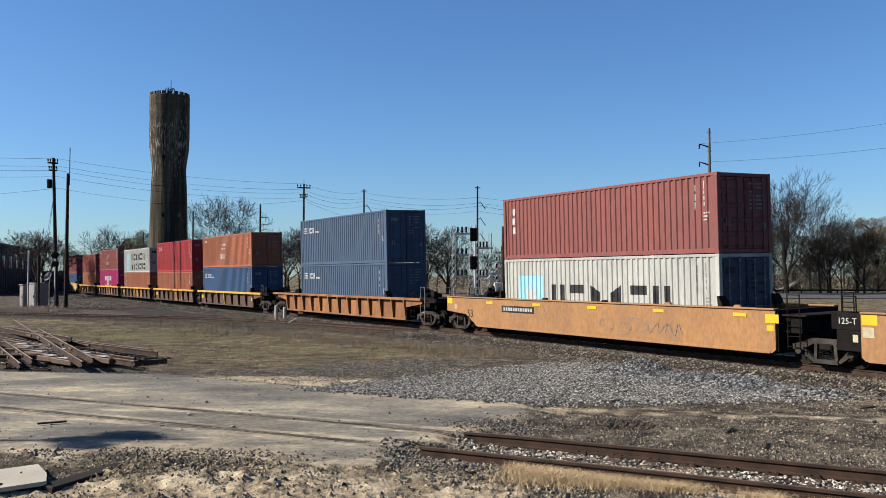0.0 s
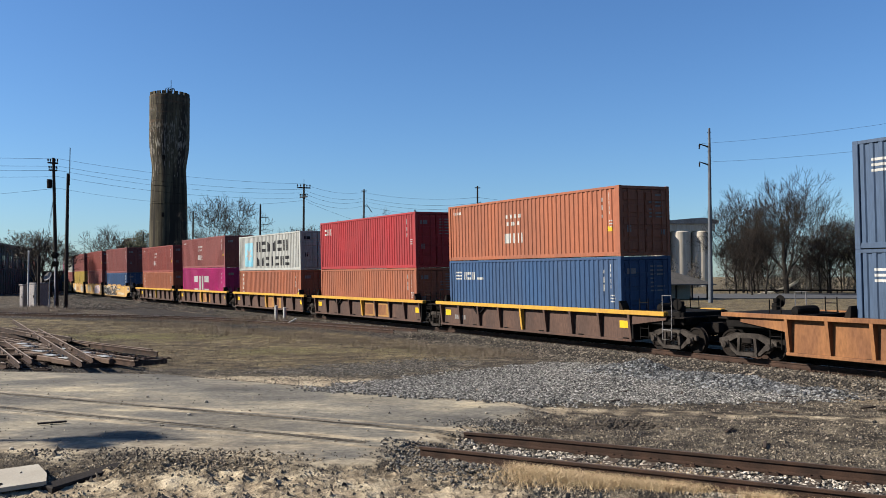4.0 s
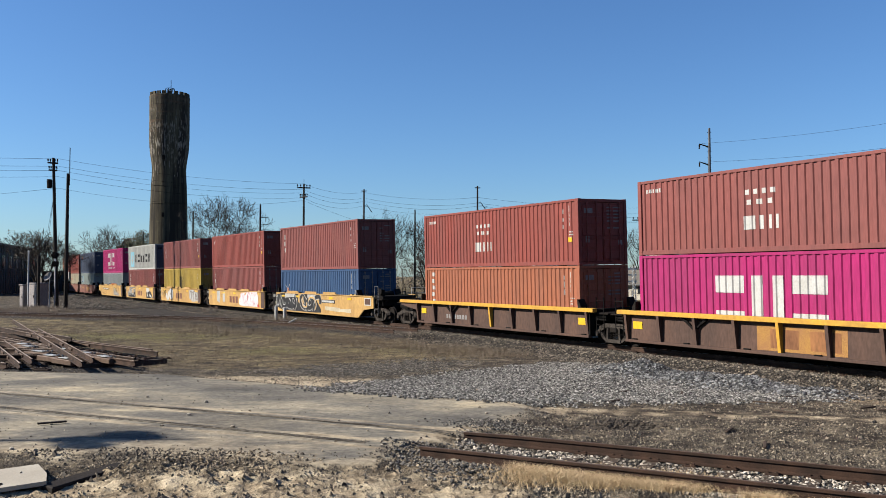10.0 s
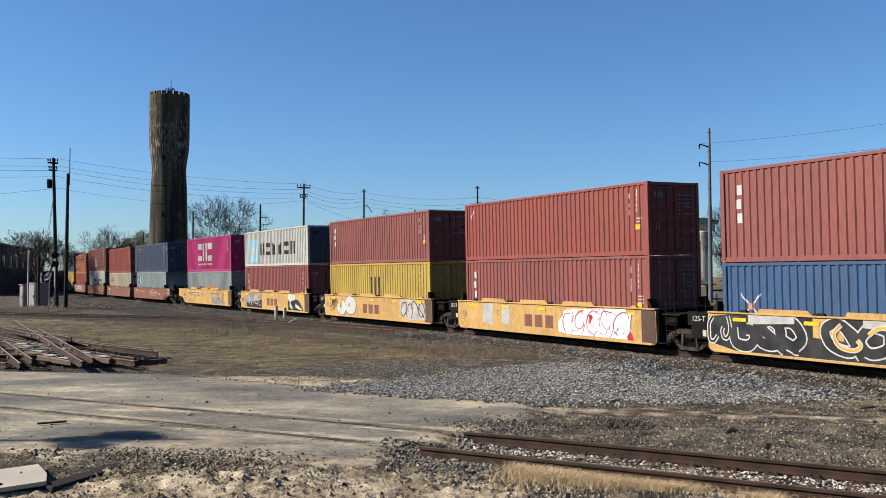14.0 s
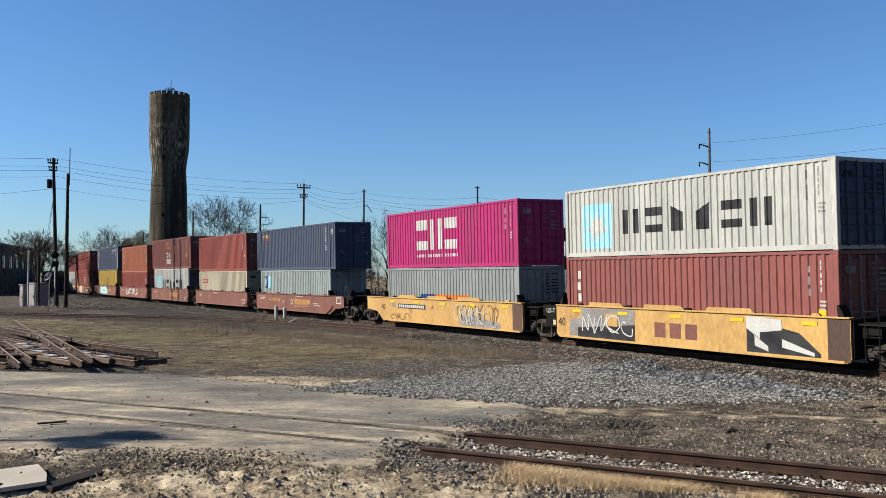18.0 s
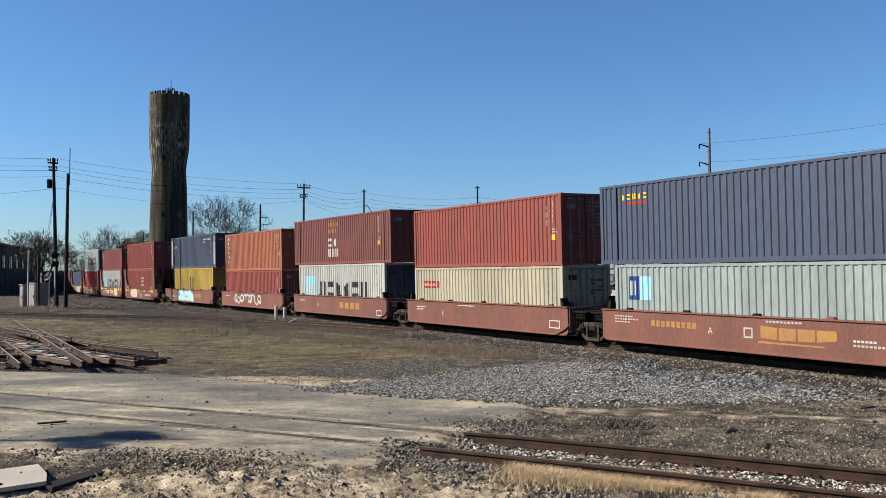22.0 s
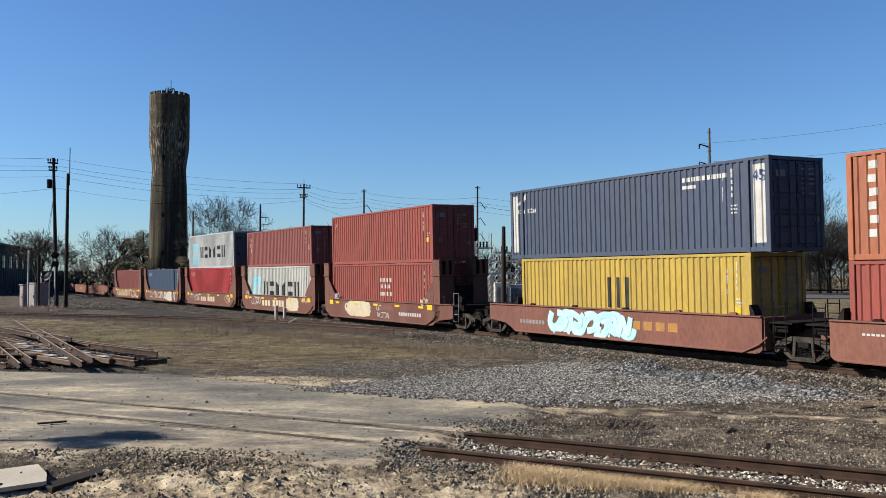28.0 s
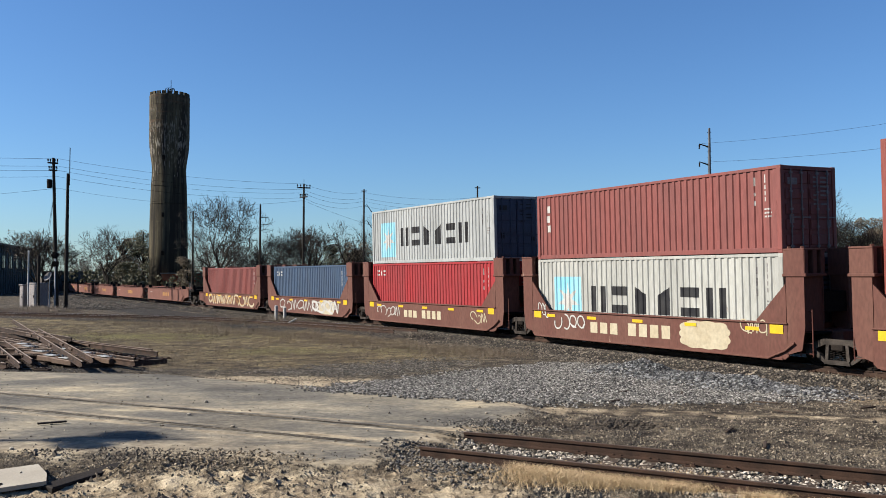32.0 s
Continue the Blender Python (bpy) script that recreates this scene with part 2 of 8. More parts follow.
def on_line(s, off=0.0):
    """The place on the track's centre line; off: metres to the far side."""
    h = np.interp(s, S_GRID, HEAD)
    return np.interp(s, S_GRID, LINE_X) + off * math.cos(h), np.interp(s, S_GRID, LINE_Y) + off * math.sin(h), h


def car_pose(s, half):
    """The pose of a car whose centre is at s and whose pivots are half a length away: x forward, -y to the camera."""
    ax, ay, _ = on_line(s - half)
    bx, by, _ = on_line(s + half)
    yaw = math.degrees(math.atan2(ay - by, ax - bx))
    return pose((ax + bx) / 2, (ay + by) / 2, 0.0, 0, 0, yaw) @ pose(0, 0, 0, LEAN)


def run(t):
    """How far the train has gone at t seconds."""
    return 10.1548 * t - 0.010871 * t * t - 0.00016056 * t ** 3


MOVING = []      # (thing, s at the start, half its pivot distance, height over the rail)
WHEELS = []


# ---- containers ----
PITCH = 0.278


def wave(x, length):
    """Depth of a corrugated wall at x: 0 on the crests, 0.036 in the grooves."""
    u = ((x + length / 2 - 0.22) % PITCH) / PITCH
    if u < 0.38:
        return 0.0
    if u < 0.50:
        return 0.034 * (u - 0.38) / 0.12
    if u < 0.88:
        return 0.034
    return 0.034 * (1 - u) / 0.12


def breaks(x0, x1, length):
    xs = {x0, x1}
    k = math.floor((x0 + length / 2 - 0.22) / PITCH) - 1
    while True:
        base = -length / 2 + 0.22 + k * PITCH
        if base > x1:
            break
        for u in (0, 0.38, 0.50, 0.88):
            x = base + u * PITCH
            if x0 < x < x1:
                xs.add(x)
        k += 1
    return sorted(xs)


def corrugated(length, h):
    m = M()
    xs = breaks(-length / 2 + 0.15, length / 2 - 0.15, length)
    return fold(m, [(x, -1.205 + wave(x, length)) for x in xs], lambda p, z: (p[0], p[1], z), 0.14, h - 0.09)


def fold(m, pts, put, z0, z1):
    """A folded sheet: a strip of quads that share their edges."""
    k = len(m.v)
    for p in pts:
        m.v += [put(p, z0), put(p, z1)]
    m.f += [(k + 2 * i, k + 2 * i + 2, k + 2 * i + 3, k + 2 * i + 1) for i in range(len(pts) - 1)]
    return m


def quads_on(m, quads, length, lift=0.004, y=-1.205, flat=False):
    """Flat markings: quads (x0, x1, low0, high0, low1, high1) laid on a corrugated or flat near wall."""
    for x0, x1, a0, b0, a1, b1 in quads:
        xs = [x0, x1] if flat else breaks(x0, x1, length)
        k = len(m.v)
        for x in xs:
            f = (x - x0) / (x1 - x0)
            d = y - lift + (0 if flat else wave(x, length))
            m.v += [(x, d, a0 + f * (a1 - a0)), (x, d, b0 + f * (b1 - b0))]
        m.f += [(k + 2 * i, k + 2 * i + 2, k + 2 * i + 3, k + 2 * i + 1) for i in range(len(xs) - 1)]
    return m


def rect(x0, x1, z0, z1):
    return (x0, x1, z0, z1, z0, z1)


def signs(kinds, x, z, w, h, gap, s):
    """A row of plain marks of a word's size: lying bars, upright bars, slanted blocks, one bar. Each mark is a list of quads."""
    out = []
    for i, k in enumerate(kinds):
        if k == "O":
            out.append([rect(x, x + w * 0.9, z, z + h * 0.30), rect(x, x + w * 0.9, z + h * 0.66, z + h)])
        elif k == "P":
            out.append([rect(x, x + w * 0.30, z, z + h), rect(x + w * 0.60, x + w * 0.9, z, z + h)])
        elif k == "B":
            out.append([(x + w * 0.1, x + w * 0.72, z, z + h * (0.7 if i % 2 else 1.0), z, z + h * (1.0 if i % 2 else 0.7))])
        elif k == "S":
            out.append([rect(x, x + w, z, z + h)])
        elif k == "I":
            out.append([rect(x + w * 0.3, x + w * 0.7, z, z + h)])
        x += w + gap
    return out


def column(n, x, z, w, h, gap):
    """A standing row of small plain bars."""
    return [rect(x + (0.0 if i % 2 else w * 0.12), x + w * (0.88 if i % 2 else 1.0), z - i * (h + gap), z - i * (h + gap) + h * 0.8) for i in range(n)]


def small_lines(x0, x1, z, rows, h, gap, rnd):
    out = []
    for i in range(rows):
        x, zz = x0, z - i * (h + gap)
        end = x1 - rnd.random() * (x1 - x0) * 0.4
        while x < end:
            w = rnd.uniform(0.05, 0.12)
            out.append(rect(x, min(x + w, x1), zz, zz + h))
            x += w + 0.03
    return out


def star(cx, cz, r):
    """A seven-pointed star, sliced into upright quads."""
    pts = []
    for i in range(14):
        a, q = math.pi / 2 + i * math.pi / 7, r if i % 2 == 0 else r * 0.38
        pts.append((cx + q * math.cos(a), cz + q * math.sin(a)))
    out = []
    for i in range(0, 14, 2):
        a, b, c, d = pts[i], pts[i - 1], (cx, cz), pts[(i + 1) % 14]
        for tri in ((a, b, c), (a, c, d)):
            p, q, w = sorted(tri)
            if w[0] - p[0] < 1e-5:
                continue
            f = (q[0] - p[0]) / (w[0] - p[0])
            e = p[1] + f * (w[1] - p[1])
            lo, hi = min(e, q[1]), max(e, q[1])
            if q[0] - p[0] > 1e-5:
                out.append((p[0], q[0], p[1], p[1], lo, hi))
            if w[0] - q[0] > 1e-5:
                out.append((q[0], w[0], lo, hi, w[1], w[1]))
    return out


def logo(kind, L, h, rnd):
    """Plain coloured shapes that stand for the lettering: a list of (name, material, quads)."""
    e = L / 2
    if kind == "tall_white":            # a standing word at the rear end
        return [("lettering", WHITE, column(3, -e + 0.62, h * 0.72, 0.26, h * 0.13, h * 0.02))]
    if kind == "tall_word":
        return [("lettering", WHITE, column(6, -e + 0.62, h * 0.84, 0.3, h * 0.09, h * 0.035))]
    if kind == "star_word":
        b = (-e + 1.05, -e + 2.75)
        return [("emblem", SKYB, [rect(*b, h * 0.12, h * 0.76)]), ("star", WHITE, star(-e + 1.9, h * 0.44, 0.72)),
                ("lettering", BLACKP, signs("POBBOP", -e + 3.35, h * 0.31, 0.92, h * 0.33, 0.24, 0.2))]
    if kind == "star_two_words":
        b = (-e + 1.2, -e + 3.05)
        return [("emblem", SKYB, [rect(*b, h * 0.12, h * 0.80)]), ("star", WHITE, star(-e + 2.12, h * 0.46, 0.72)),
                ("lettering", BLACKP, signs("POBBOP", -e + 3.8, h * 0.52, 0.86, h * 0.29, 0.2, 0.19)
                 + signs("BBOIOPO", -e + 3.8, h * 0.13, 0.74, h * 0.25, 0.2, 0.17))]
    if kind == "three_white":
        return [("lettering", WHITE, signs("OPO", -e + 3.2, h * 0.31, 1.25, h * 0.52, 0.16, 0.26)),
                ("small_lettering", WHITE, [rect(-e + 3.2 + i * 0.205, -e + 3.34 + i * 0.205, h * 0.185, h * 0.235) for i in range(20) if i not in (5, 13)])]
    if kind == "three_white_low":
        return [("lettering", WHITE, signs("OPO", -e + 3.5, h * 0.22, 1.32, h * 0.54, 0.16, 0.27))]
    if kind == "dots_block":
        return [("lettering", WHITE, signs("SIP", -e + 4.75, h * 0.27, 0.42, h * 0.16, 0.05, 0.12)),
                ("dotted_mark", WHITE, [rect(-e + 4.8 + i * 0.32, -e + 4.98 + i * 0.32, h * 0.68, h * 0.74) for i in range(4)]
                 + [rect(-e + 4.85 + i * 0.4, -e + 5.05 + i * 0.4, h * 0.56, h * 0.62) for i in range(3)]),
                ("small_lettering", WHITE, [rect(-e + 0.4 + i * 0.16, -e + 0.5 + i * 0.16, h * 0.83, h * 0.88) for i in range(5)])]
    if kind == "big_dots_block":
        return [("lettering", WHITE, signs("OB", -e + 5.4, h * 0.38, 0.66, h * 0.17, 0.1, 0.17) + signs("SIP", -e + 5.4, h * 0.16, 0.44, h * 0.17, 0.08, 0.14)),
                ("dotted_mark", LGOLD, [rect(-e + 5.4 + i * 0.42, -e + 5.62 + i * 0.42, h * 0.80, h * 0.88) for i in range(4)]
                 + [rect(-e + 5.5 + i * 0.48, -e + 5.75 + i * 0.48, h * 0.66, h * 0.74) for i in range(3)])]
    if kind == "corner_word":
        return [("lettering", WHITE, signs("OPI", -e + 0.62, h * 0.72, 0.32, h * 0.13, 0.05, 0.1))]
    if kind == "red_word":
        return [("lettering", LRED, signs("OOOI", -e + 0.9, h * 0.62, 0.36, h * 0.13, 0.05, 0.1))]
    if kind == "flag_word":
        return [("emblem", WHITE, [rect(-e + 0.55, -e + 1.1, h * (0.70 + i * 0.05), h * (0.725 + i * 0.05)) for i in range(3)]),
                ("lettering", WHITE, signs("POP", -e + 1.25, h * 0.70, 0.3, h * 0.12, 0.06, 0.1) + [rect(-e + 2.4, -e + 2.9, h * 0.70, h * 0.735)])]
    if kind == "tall_m":
        q = [rect(-0.65 + i * 0.5, -0.45 + i * 0.5, h * 0.36, h * 0.74) for i in range(3)]
        return [("lettering", BLACKP, q + [rect(-0.7, -0.1, h * 0.27, h * 0.31), rect(0.05, 0.6, h * 0.27, h * 0.31)])]
    if kind == "cross_word":
        return [("lettering", WHITE, signs("OIPBS", -e + 0.62, h * 0.13, 0.2, h * 0.09, 0.05, 0.06)),
                ("emblem", WHITE, [(-e + 0.7, -e + 1.5, h * 0.33, h * 0.36, h * 0.62, h * 0.65), (-e + 0.7, -e + 1.5, h * 0.62, h * 0.65, h * 0.33, h * 0.36)]),
                ("emblem_dot", LORANGE, [rect(-e + 0.98, -e + 1.22, h * 0.45, h * 0.53)])]
    if kind == "two_panels":
        return [("blue_panel", LBLUE, [rect(-e + 3.5, -e + 5.0, h * 0.14, h * 0.50)]), ("orange_panel", LORANGE, [rect(-e + 5.02, -e + 8.2, h * 0.14, h * 0.50)]),
                ("lettering", WHITE, signs("BSO", -e + 3.65, h * 0.2, 0.34, h * 0.22, 0.08, 0.1)),
                ("dark_lettering", LBLUE, signs("PBOIIOPO", -e + 5.25, h * 0.2, 0.28, h * 0.22, 0.07, 0.08))]
    if kind == "small_gold":
        return [("lettering", REFL, signs("BOPBO", -e + 1.2, h * 0.80, 0.24, h * 0.07, 0.04, 0.07)), ("small_lettering", LRED, [rect(-e + 1.5, -e + 2.5, h * 0.74, h * 0.77)])]
    if kind == "two_squares":
        return [("emblem", LBLUE, [rect(-e + 0.7, -e + 1.25, h * 0.52, h * 0.84)]), ("emblem_square", SKYB, [rect(-e + 1.3, -e + 1.85, h * 0.52, h * 0.84)]),
                ("lettering", WHITE, signs("P", -e + 0.82, h * 0.58, 0.32, h * 0.2, 0, 0.09))]
    if kind == "corner_flag":
        return [("lettering", WHITE, [(-e + 0.45, -e + 1.15, h * 0.76, h * 0.79, h * 0.86, h * 0.94)] + signs("POBIOB", -e + 0.45, h * 0.66, 0.2, h * 0.06, 0.04, 0.06)),
                ("length_mark", WHITE, [rect(-e + 0.12, -e + 0.55, h * 0.1, h * 0.92), rect(e - 0.62, e - 0.16, h * 0.1, h * 0.92)]),
                ("stencil", WHITE, [rect(e - 3.6 + i * 0.22, e - 3.44 + i * 0.22, h * 0.82, h * 0.87) for i in range(9)] + [rect(e - 3.6, e - 3.0, h * 0.74, h * 0.78)])]
    if kind == "small_box":
        return [("emblem", WHITE, [rect(-e + 0.45, -e + 0.5, h * 0.72, h * 0.9), rect(-e + 0.72, -e + 0.77, h * 0.72, h * 0.9), (-e + 0.5, -e + 0.72, h * 0.72, h * 0.76, h * 0.86, h * 0.9)])]
    if kind == "dots_low":
        return [("dotted_mark", WHITE, [rect(0.2 + i * 0.36, 0.42 + i * 0.36, h * 0.66, h * 0.73) for i in range(4)] + [rect(0.3 + i * 0.4, 0.52 + i * 0.4, h * 0.54, h * 0.61) for i in range(3)]
                 + [rect(0.2 + i * 0.36, 0.45 + i * 0.36, h * 0.40, h * 0.47) for i in range(4)])]
    if kind == "corner_small":
        return [("lettering", WHITE, signs("OBO", -e + 0.55, h * 0.78, 0.3, h * 0.1, 0.03, 0.09))]
    return []


def container(length, h, colour, words, label, rnd, doors=None):
    """A freight container: corrugated walls, posts, castings, rails, doors with lock rods, and its markings."""
    p = PAINT[colour]
    e = length / 2
    ob = thing("shipping_container", label, "container", group="containers on the train")
    part("side_panel", shared(("side_panel", length, h), lambda: corrugated(length, h)), p, ob)
    part("side_panel", shared(("side_panel", length, h), lambda: None), p, ob, at=pose(0, 0, 0, 0, 0, 180))

    def roof():
        m = M()
        xs = breaks(-e + 0.15, e - 0.15, length)
        return fold(m, [(x, h - 0.012 - 0.5 * wave(x, length)) for x in xs], lambda q, y: (q[0], y, q[1]), -1.17, 1.17)

    def end():
        m = M()
        ys = breaks(-1.07, 1.07, 2.3)
        return fold(m, [(-e + 0.02 + wave(y, 2.3), -y) for y in ys], lambda q, z: (q[0], q[1], z), 0.12, h - 0.1)

    part("roof_panel", shared(("roof_panel", length, h), roof), p, ob)
    part("end_panel", shared(("end_panel", length, h), end), p, ob)
    part("floor_panel", shared(("floor_panel", length), lambda: M().box(-e + 0.1, e - 0.1, -1.16, 1.16, 0.03, 0.13)), STEEL, ob)
    rail_top = shared(("top_rail", length), lambda: M().box(-e + 0.1, e - 0.1, -1.219, -1.15, -0.10, -0.005, 0.008))
    rail_low = shared(("bottom_rail", length), lambda: M().box(-e + 0.1, e - 0.1, -1.212, -1.13, 0.02, 0.17, 0.008))
    post = shared(("corner_post", h), lambda: M().box(-0.085, 0.085, -0.075, 0.075, 0.1, h - 0.1, 0.012))
    cast = shared(("corner_casting",), lambda: M().box(-0.089, 0.089, -0.081, 0.081, 0, 0.118, 0.012))
    for side in (0, 180):
        part("top_rail", rail_top, p, ob, at=pose(0, 0, h, 0, 0, side))
        part("bottom_rail", rail_low, p, ob, at=pose(0, 0, 0, 0, 0, side))
    bar = shared(("end_beam",), lambda: M().box(-0.07, 0.07, -1.1, 1.1, -0.06, 0.06, 0.01))
    xs = [-e + 0.089, e - 0.089]
    for x in xs:
        part("header", bar, p, ob, at=(x, 0, h - 0.07))
        part("sill", bar, p, ob, at=(x, 0, 0.08))
    posts = list(xs)
    if length > 13:                    # the lifting posts of a longer box stand at the 40-foot places
        posts += [-6.0, 6.0]
    for x in posts:
        for y in (-1.144, 1.144):
            part("corner_post", post, p, ob, at=(x, y * (1.0 if abs(x) > 6.05 else 1.012), 0))
            part("corner_casting", cast, p, ob, at=(x, y * 1.0, h - 0.118))
            part("corner_casting", cast, p, ob, at=(x, y * 1.0, 0))
    leaf = shared(("door_leaf", h), lambda: door_leaf(h))
    rod = shared(("lock_rod", h), lambda: lock_rod(h))
    rusty = rnd.random() < 0.3
    for i, y in enumerate((-0.545, 0.545)):
        d = part("door_leaf", leaf, p if doors is None else PAINT[doors], ob, at=(e - 0.03, y, 0))
        for yy in (-0.27, 0.2):
            part("lock_rod", rod, LGREY if rusty else p if doors is None else PAINT[doors], d, at=(0.02, yy if i == 0 else -yy, 0))
    m = M()
    for z in np.linspace(h * 0.55, h * 0.86, 7):
        for a, b in ((0.18, 0.45), (0.5, 0.9)):
            if rnd.random() < 0.75:
                m.add([(e + 0.012, a, z), (e + 0.012, b - rnd.random() * 0.15, z), (e + 0.012, b - 0.02, z + 0.055), (e + 0.012, a, z + 0.055)], [(0, 1, 2, 3)])
    for y, z, w, k in ((-0.95, h * 0.78, 0.42, 0.2), (-0.9, h * 0.34, 0.2, 0.26), (0.75, h * 0.3, 0.2, 0.2)):
        if rnd.random() < 0.8:
            m.add([(e + 0.012, y, z), (e + 0.012, y + w, z), (e + 0.012, y + w, z + k), (e + 0.012, y, z + k)], [(0, 1, 2, 3)])
    tagged(part("door_markings", m, LGREY if colour not in ("white", "cream", "grey", "pale") else BLACKP, ob), kind="stuff")
    for name, material, quads in logo(words, length, h, rnd):
        lift = 0.008 if name in ("lettering", "star", "dark_lettering") else 0.004
        loose = [q for q in quads if isinstance(q, tuple)]
        for q in quads:
            if not isinstance(q, tuple):
                part(name, quads_on(M(), q, length, lift), material, ob)
        if loose:
            d = part(name, quads_on(M(), loose, length, lift), material, ob)
            if len(loose) > 2 and name != "star":
                d["kind"] = "stuff"
    if length > 13 and words in ("small_gold", "corner_flag"):
        side_text("45", 0.46, e - 0.4, h * 0.80, -1.226, WHITE if words == "small_gold" else LBLUE, ob)
    e -= 0.85 if length > 13 else 0.0
    side = [rect(e - 1.02, e - 0.98, z, z + rnd.uniform(0.1, 0.3)) for z in (h * 0.56, h * 0.67, h * 0.79)] + [rect(e - 0.64, e - 0.57, z, z + 0.13) for z in (h * 0.60, h * 0.67, h * 0.74, h * 0.81, h * 0.86)] + small_lines(e - 0.66, e - 0.4, h * 0.5, 3, 0.05, 0.06, rnd)
    tagged(part("stencil", quads_on(M(), side, length), WHITE if colour not in ("white", "cream", "grey", "pale") else LGREY, ob), kind="stuff")
    if rnd.random() < 0.4:
        part("sticker", quads_on(M(), [rect(e - 0.72, e - 0.45, h * 0.36, h * 0.43)], length), REFL, ob)
    return ob


def door_leaf(h):
    m = M()
    zs = [0.16] + [0.16 + (h - 0.32) * k / 5 for k in range(1, 5)] + [h - 0.16]
    m.box(-0.05, 0.0, -0.525, 0.525, 0.15, h - 0.15)
    for a, b in zip(zs, zs[1:]):
        m.box(0.0, 0.028, -0.49, 0.49, a + 0.07, b - 0.07, 0.02)
    return m


def lock_rod(h):
    m = M().tube([(0.03, 0, 0.1), (0.03, 0, h - 0.1)], 0.022, 6)
    for z in (0.2, h * 0.3, h * 0.5, h * 0.7, h - 0.22):
        m.box(0.0, 0.06, -0.05, 0.05, z - 0.03, z + 0.03)
    m.box(0.03, 0.06, -0.02, 0.34, h * 0.40, h * 0.40 + 0.035)
    return m


# ---- well cars ----
def text_mesh(words, size):
    """Letters of the built-in font as a flat mesh."""
    cu = bpy.data.curves.new("text", "FONT")
    cu.body, cu.size, cu.align_x, cu.align_y, cu.resolution_u = words, size, "CENTER", "CENTER", 2
    ob = bpy.data.objects.new("text", cu)
    scene.collection.objects.link(ob)
    me = bpy.data.meshes.new_from_object(ob.evaluated_get(bpy.context.evaluated_depsgraph_get()))
    bpy.data.objects.remove(ob)
    bpy.data.curves.remove(cu)
    me.materials.clear()
    me.materials.append(None)
    return me


def side_text(words, size, x, z, y, material, parent):
    key = ("text", words, size)
    if key not in MESHES:
        MESHES[key] = text_mesh(words, size)
    return part("lettering", MESHES[key], material, parent, at=pose(x, y - 0.005, z, 90))


def curl(pts, n=7):
    """A smooth path through the given points."""
    p = [pts[0]] + list(pts) + [pts[-1]]
    out = []
    for i in range(1, len(p) - 2):
        for k in range(n):
            t = k / n
            out.append(tuple(0.5 * (2 * p[i][a] + (p[i + 1][a] - p[i - 1][a]) * t + (2 * p[i - 1][a] - 5 * p[i][a] + 4 * p[i + 1][a] - p[i + 2][a]) * t * t
                                    + (3 * p[i][a] - p[i - 1][a] - 3 * p[i + 1][a] + p[i + 2][a]) * t ** 3) for a in (0, 1)))
    return out + [tuple(pts[-1])]


def swirl(rnd):
    """One free spray-can figure in a unit square: a hook, wave, coil or loop, turned at will."""
    kind, t0, sgn = rnd.randrange(4), rnd.uniform(0, 6.28), rnd.choice((-1, 1))
    if kind == 0:       # a coil that opens
        pts = [(0.5 + (0.12 + 0.09 * k) * math.cos(t0 + sgn * 0.95 * k), 0.5 + (0.12 + 0.09 * k) * math.sin(t0 + sgn * 0.95 * k)) for k in range(6)]
    elif kind == 1:     # a leaning wave
        pts = [(0.1 + 0.2 * k, 0.5 + sgn * (0.46 if k % 2 else -0.46) * rnd.uniform(0.6, 1)) for k in range(5)]
    elif kind == 2:     # a crescent
        pts = [(0.5 + 0.48 * math.cos(t0 + 0.75 * k), 0.5 + 0.48 * math.sin(t0 + 0.75 * k)) for k in range(6)]
    else:               # a loop with a tail
        pts = [(0.5 + 0.38 * math.cos(t0 + sgn * 1.25 * k), 0.55 + 0.38 * math.sin(t0 + sgn * 1.25 * k)) for k in range(6)] + [(rnd.uniform(0.6, 1.1), rnd.uniform(0, 0.2))]
    return pts


def tag_row(rnd, x0, x1, z0, z1, n, over=1.25):
    """A row of n free figures that run into one another, as smooth paths."""
    out, w = [], (x1 - x0) / n
    for i in range(n):
        sl = rnd.uniform(-0.35, 0.35)
        a, b = x0 + i * w - 0.1 * w, w * rnd.uniform(0.85, 1.1) * over
        out.append(curl([(min(x1, max(x0, a + b * (u + sl * (v - 0.5)))), z0 + (z1 - z0) * min(1, max(0, v))) for u, v in swirl(rnd)]))
    return out


def ribbons(paths, width, y, step=0.0006):
    """Flat painted strokes of one width along paths of (x, z), each a hair before the last."""
    m = M()
    for j, path in enumerate(paths):
        k, n = len(m.v), len(path)
        for i, (x, z) in enumerate(path):
            (ax, az), (bx, bz) = path[max(0, i - 1)], path[min(n - 1, i + 1)]
            q = math.hypot(bx - ax, bz - az) or 1.0
            ux, uz = -(bz - az) / q * width / 2, (bx - ax) / q * width / 2
            yy = y - step * j - 0.00003 * i
            m.v += [(x - ux, yy, z - uz), (x + ux, yy, z + uz)]
        m.f += [(k + 2 * i, k + 2 * i + 2, k + 2 * i + 3, k + 2 * i + 1) for i in range(n - 1)]
    return m


def cloud(x0, x1, z0, z1, n, y):
    """One flat patch with a scalloped outline."""
    cx, cz, m = (x0 + x1) / 2, (z0 + z1) / 2, M()
    for k in range(72):
        a = 2 * math.pi * k / 72
        c, q = math.cos(a), math.sin(a)
        r = (abs(c) ** 4 + abs(q) ** 4) ** -0.25 * (0.92 + 0.08 * abs(math.sin(n * a / 2)))
        m.v.append((cx + r * c * (x1 - x0) / 2, y, cz + r * q * (z1 - z0) / 2))
    m.f.append(tuple(range(72)))
    return m


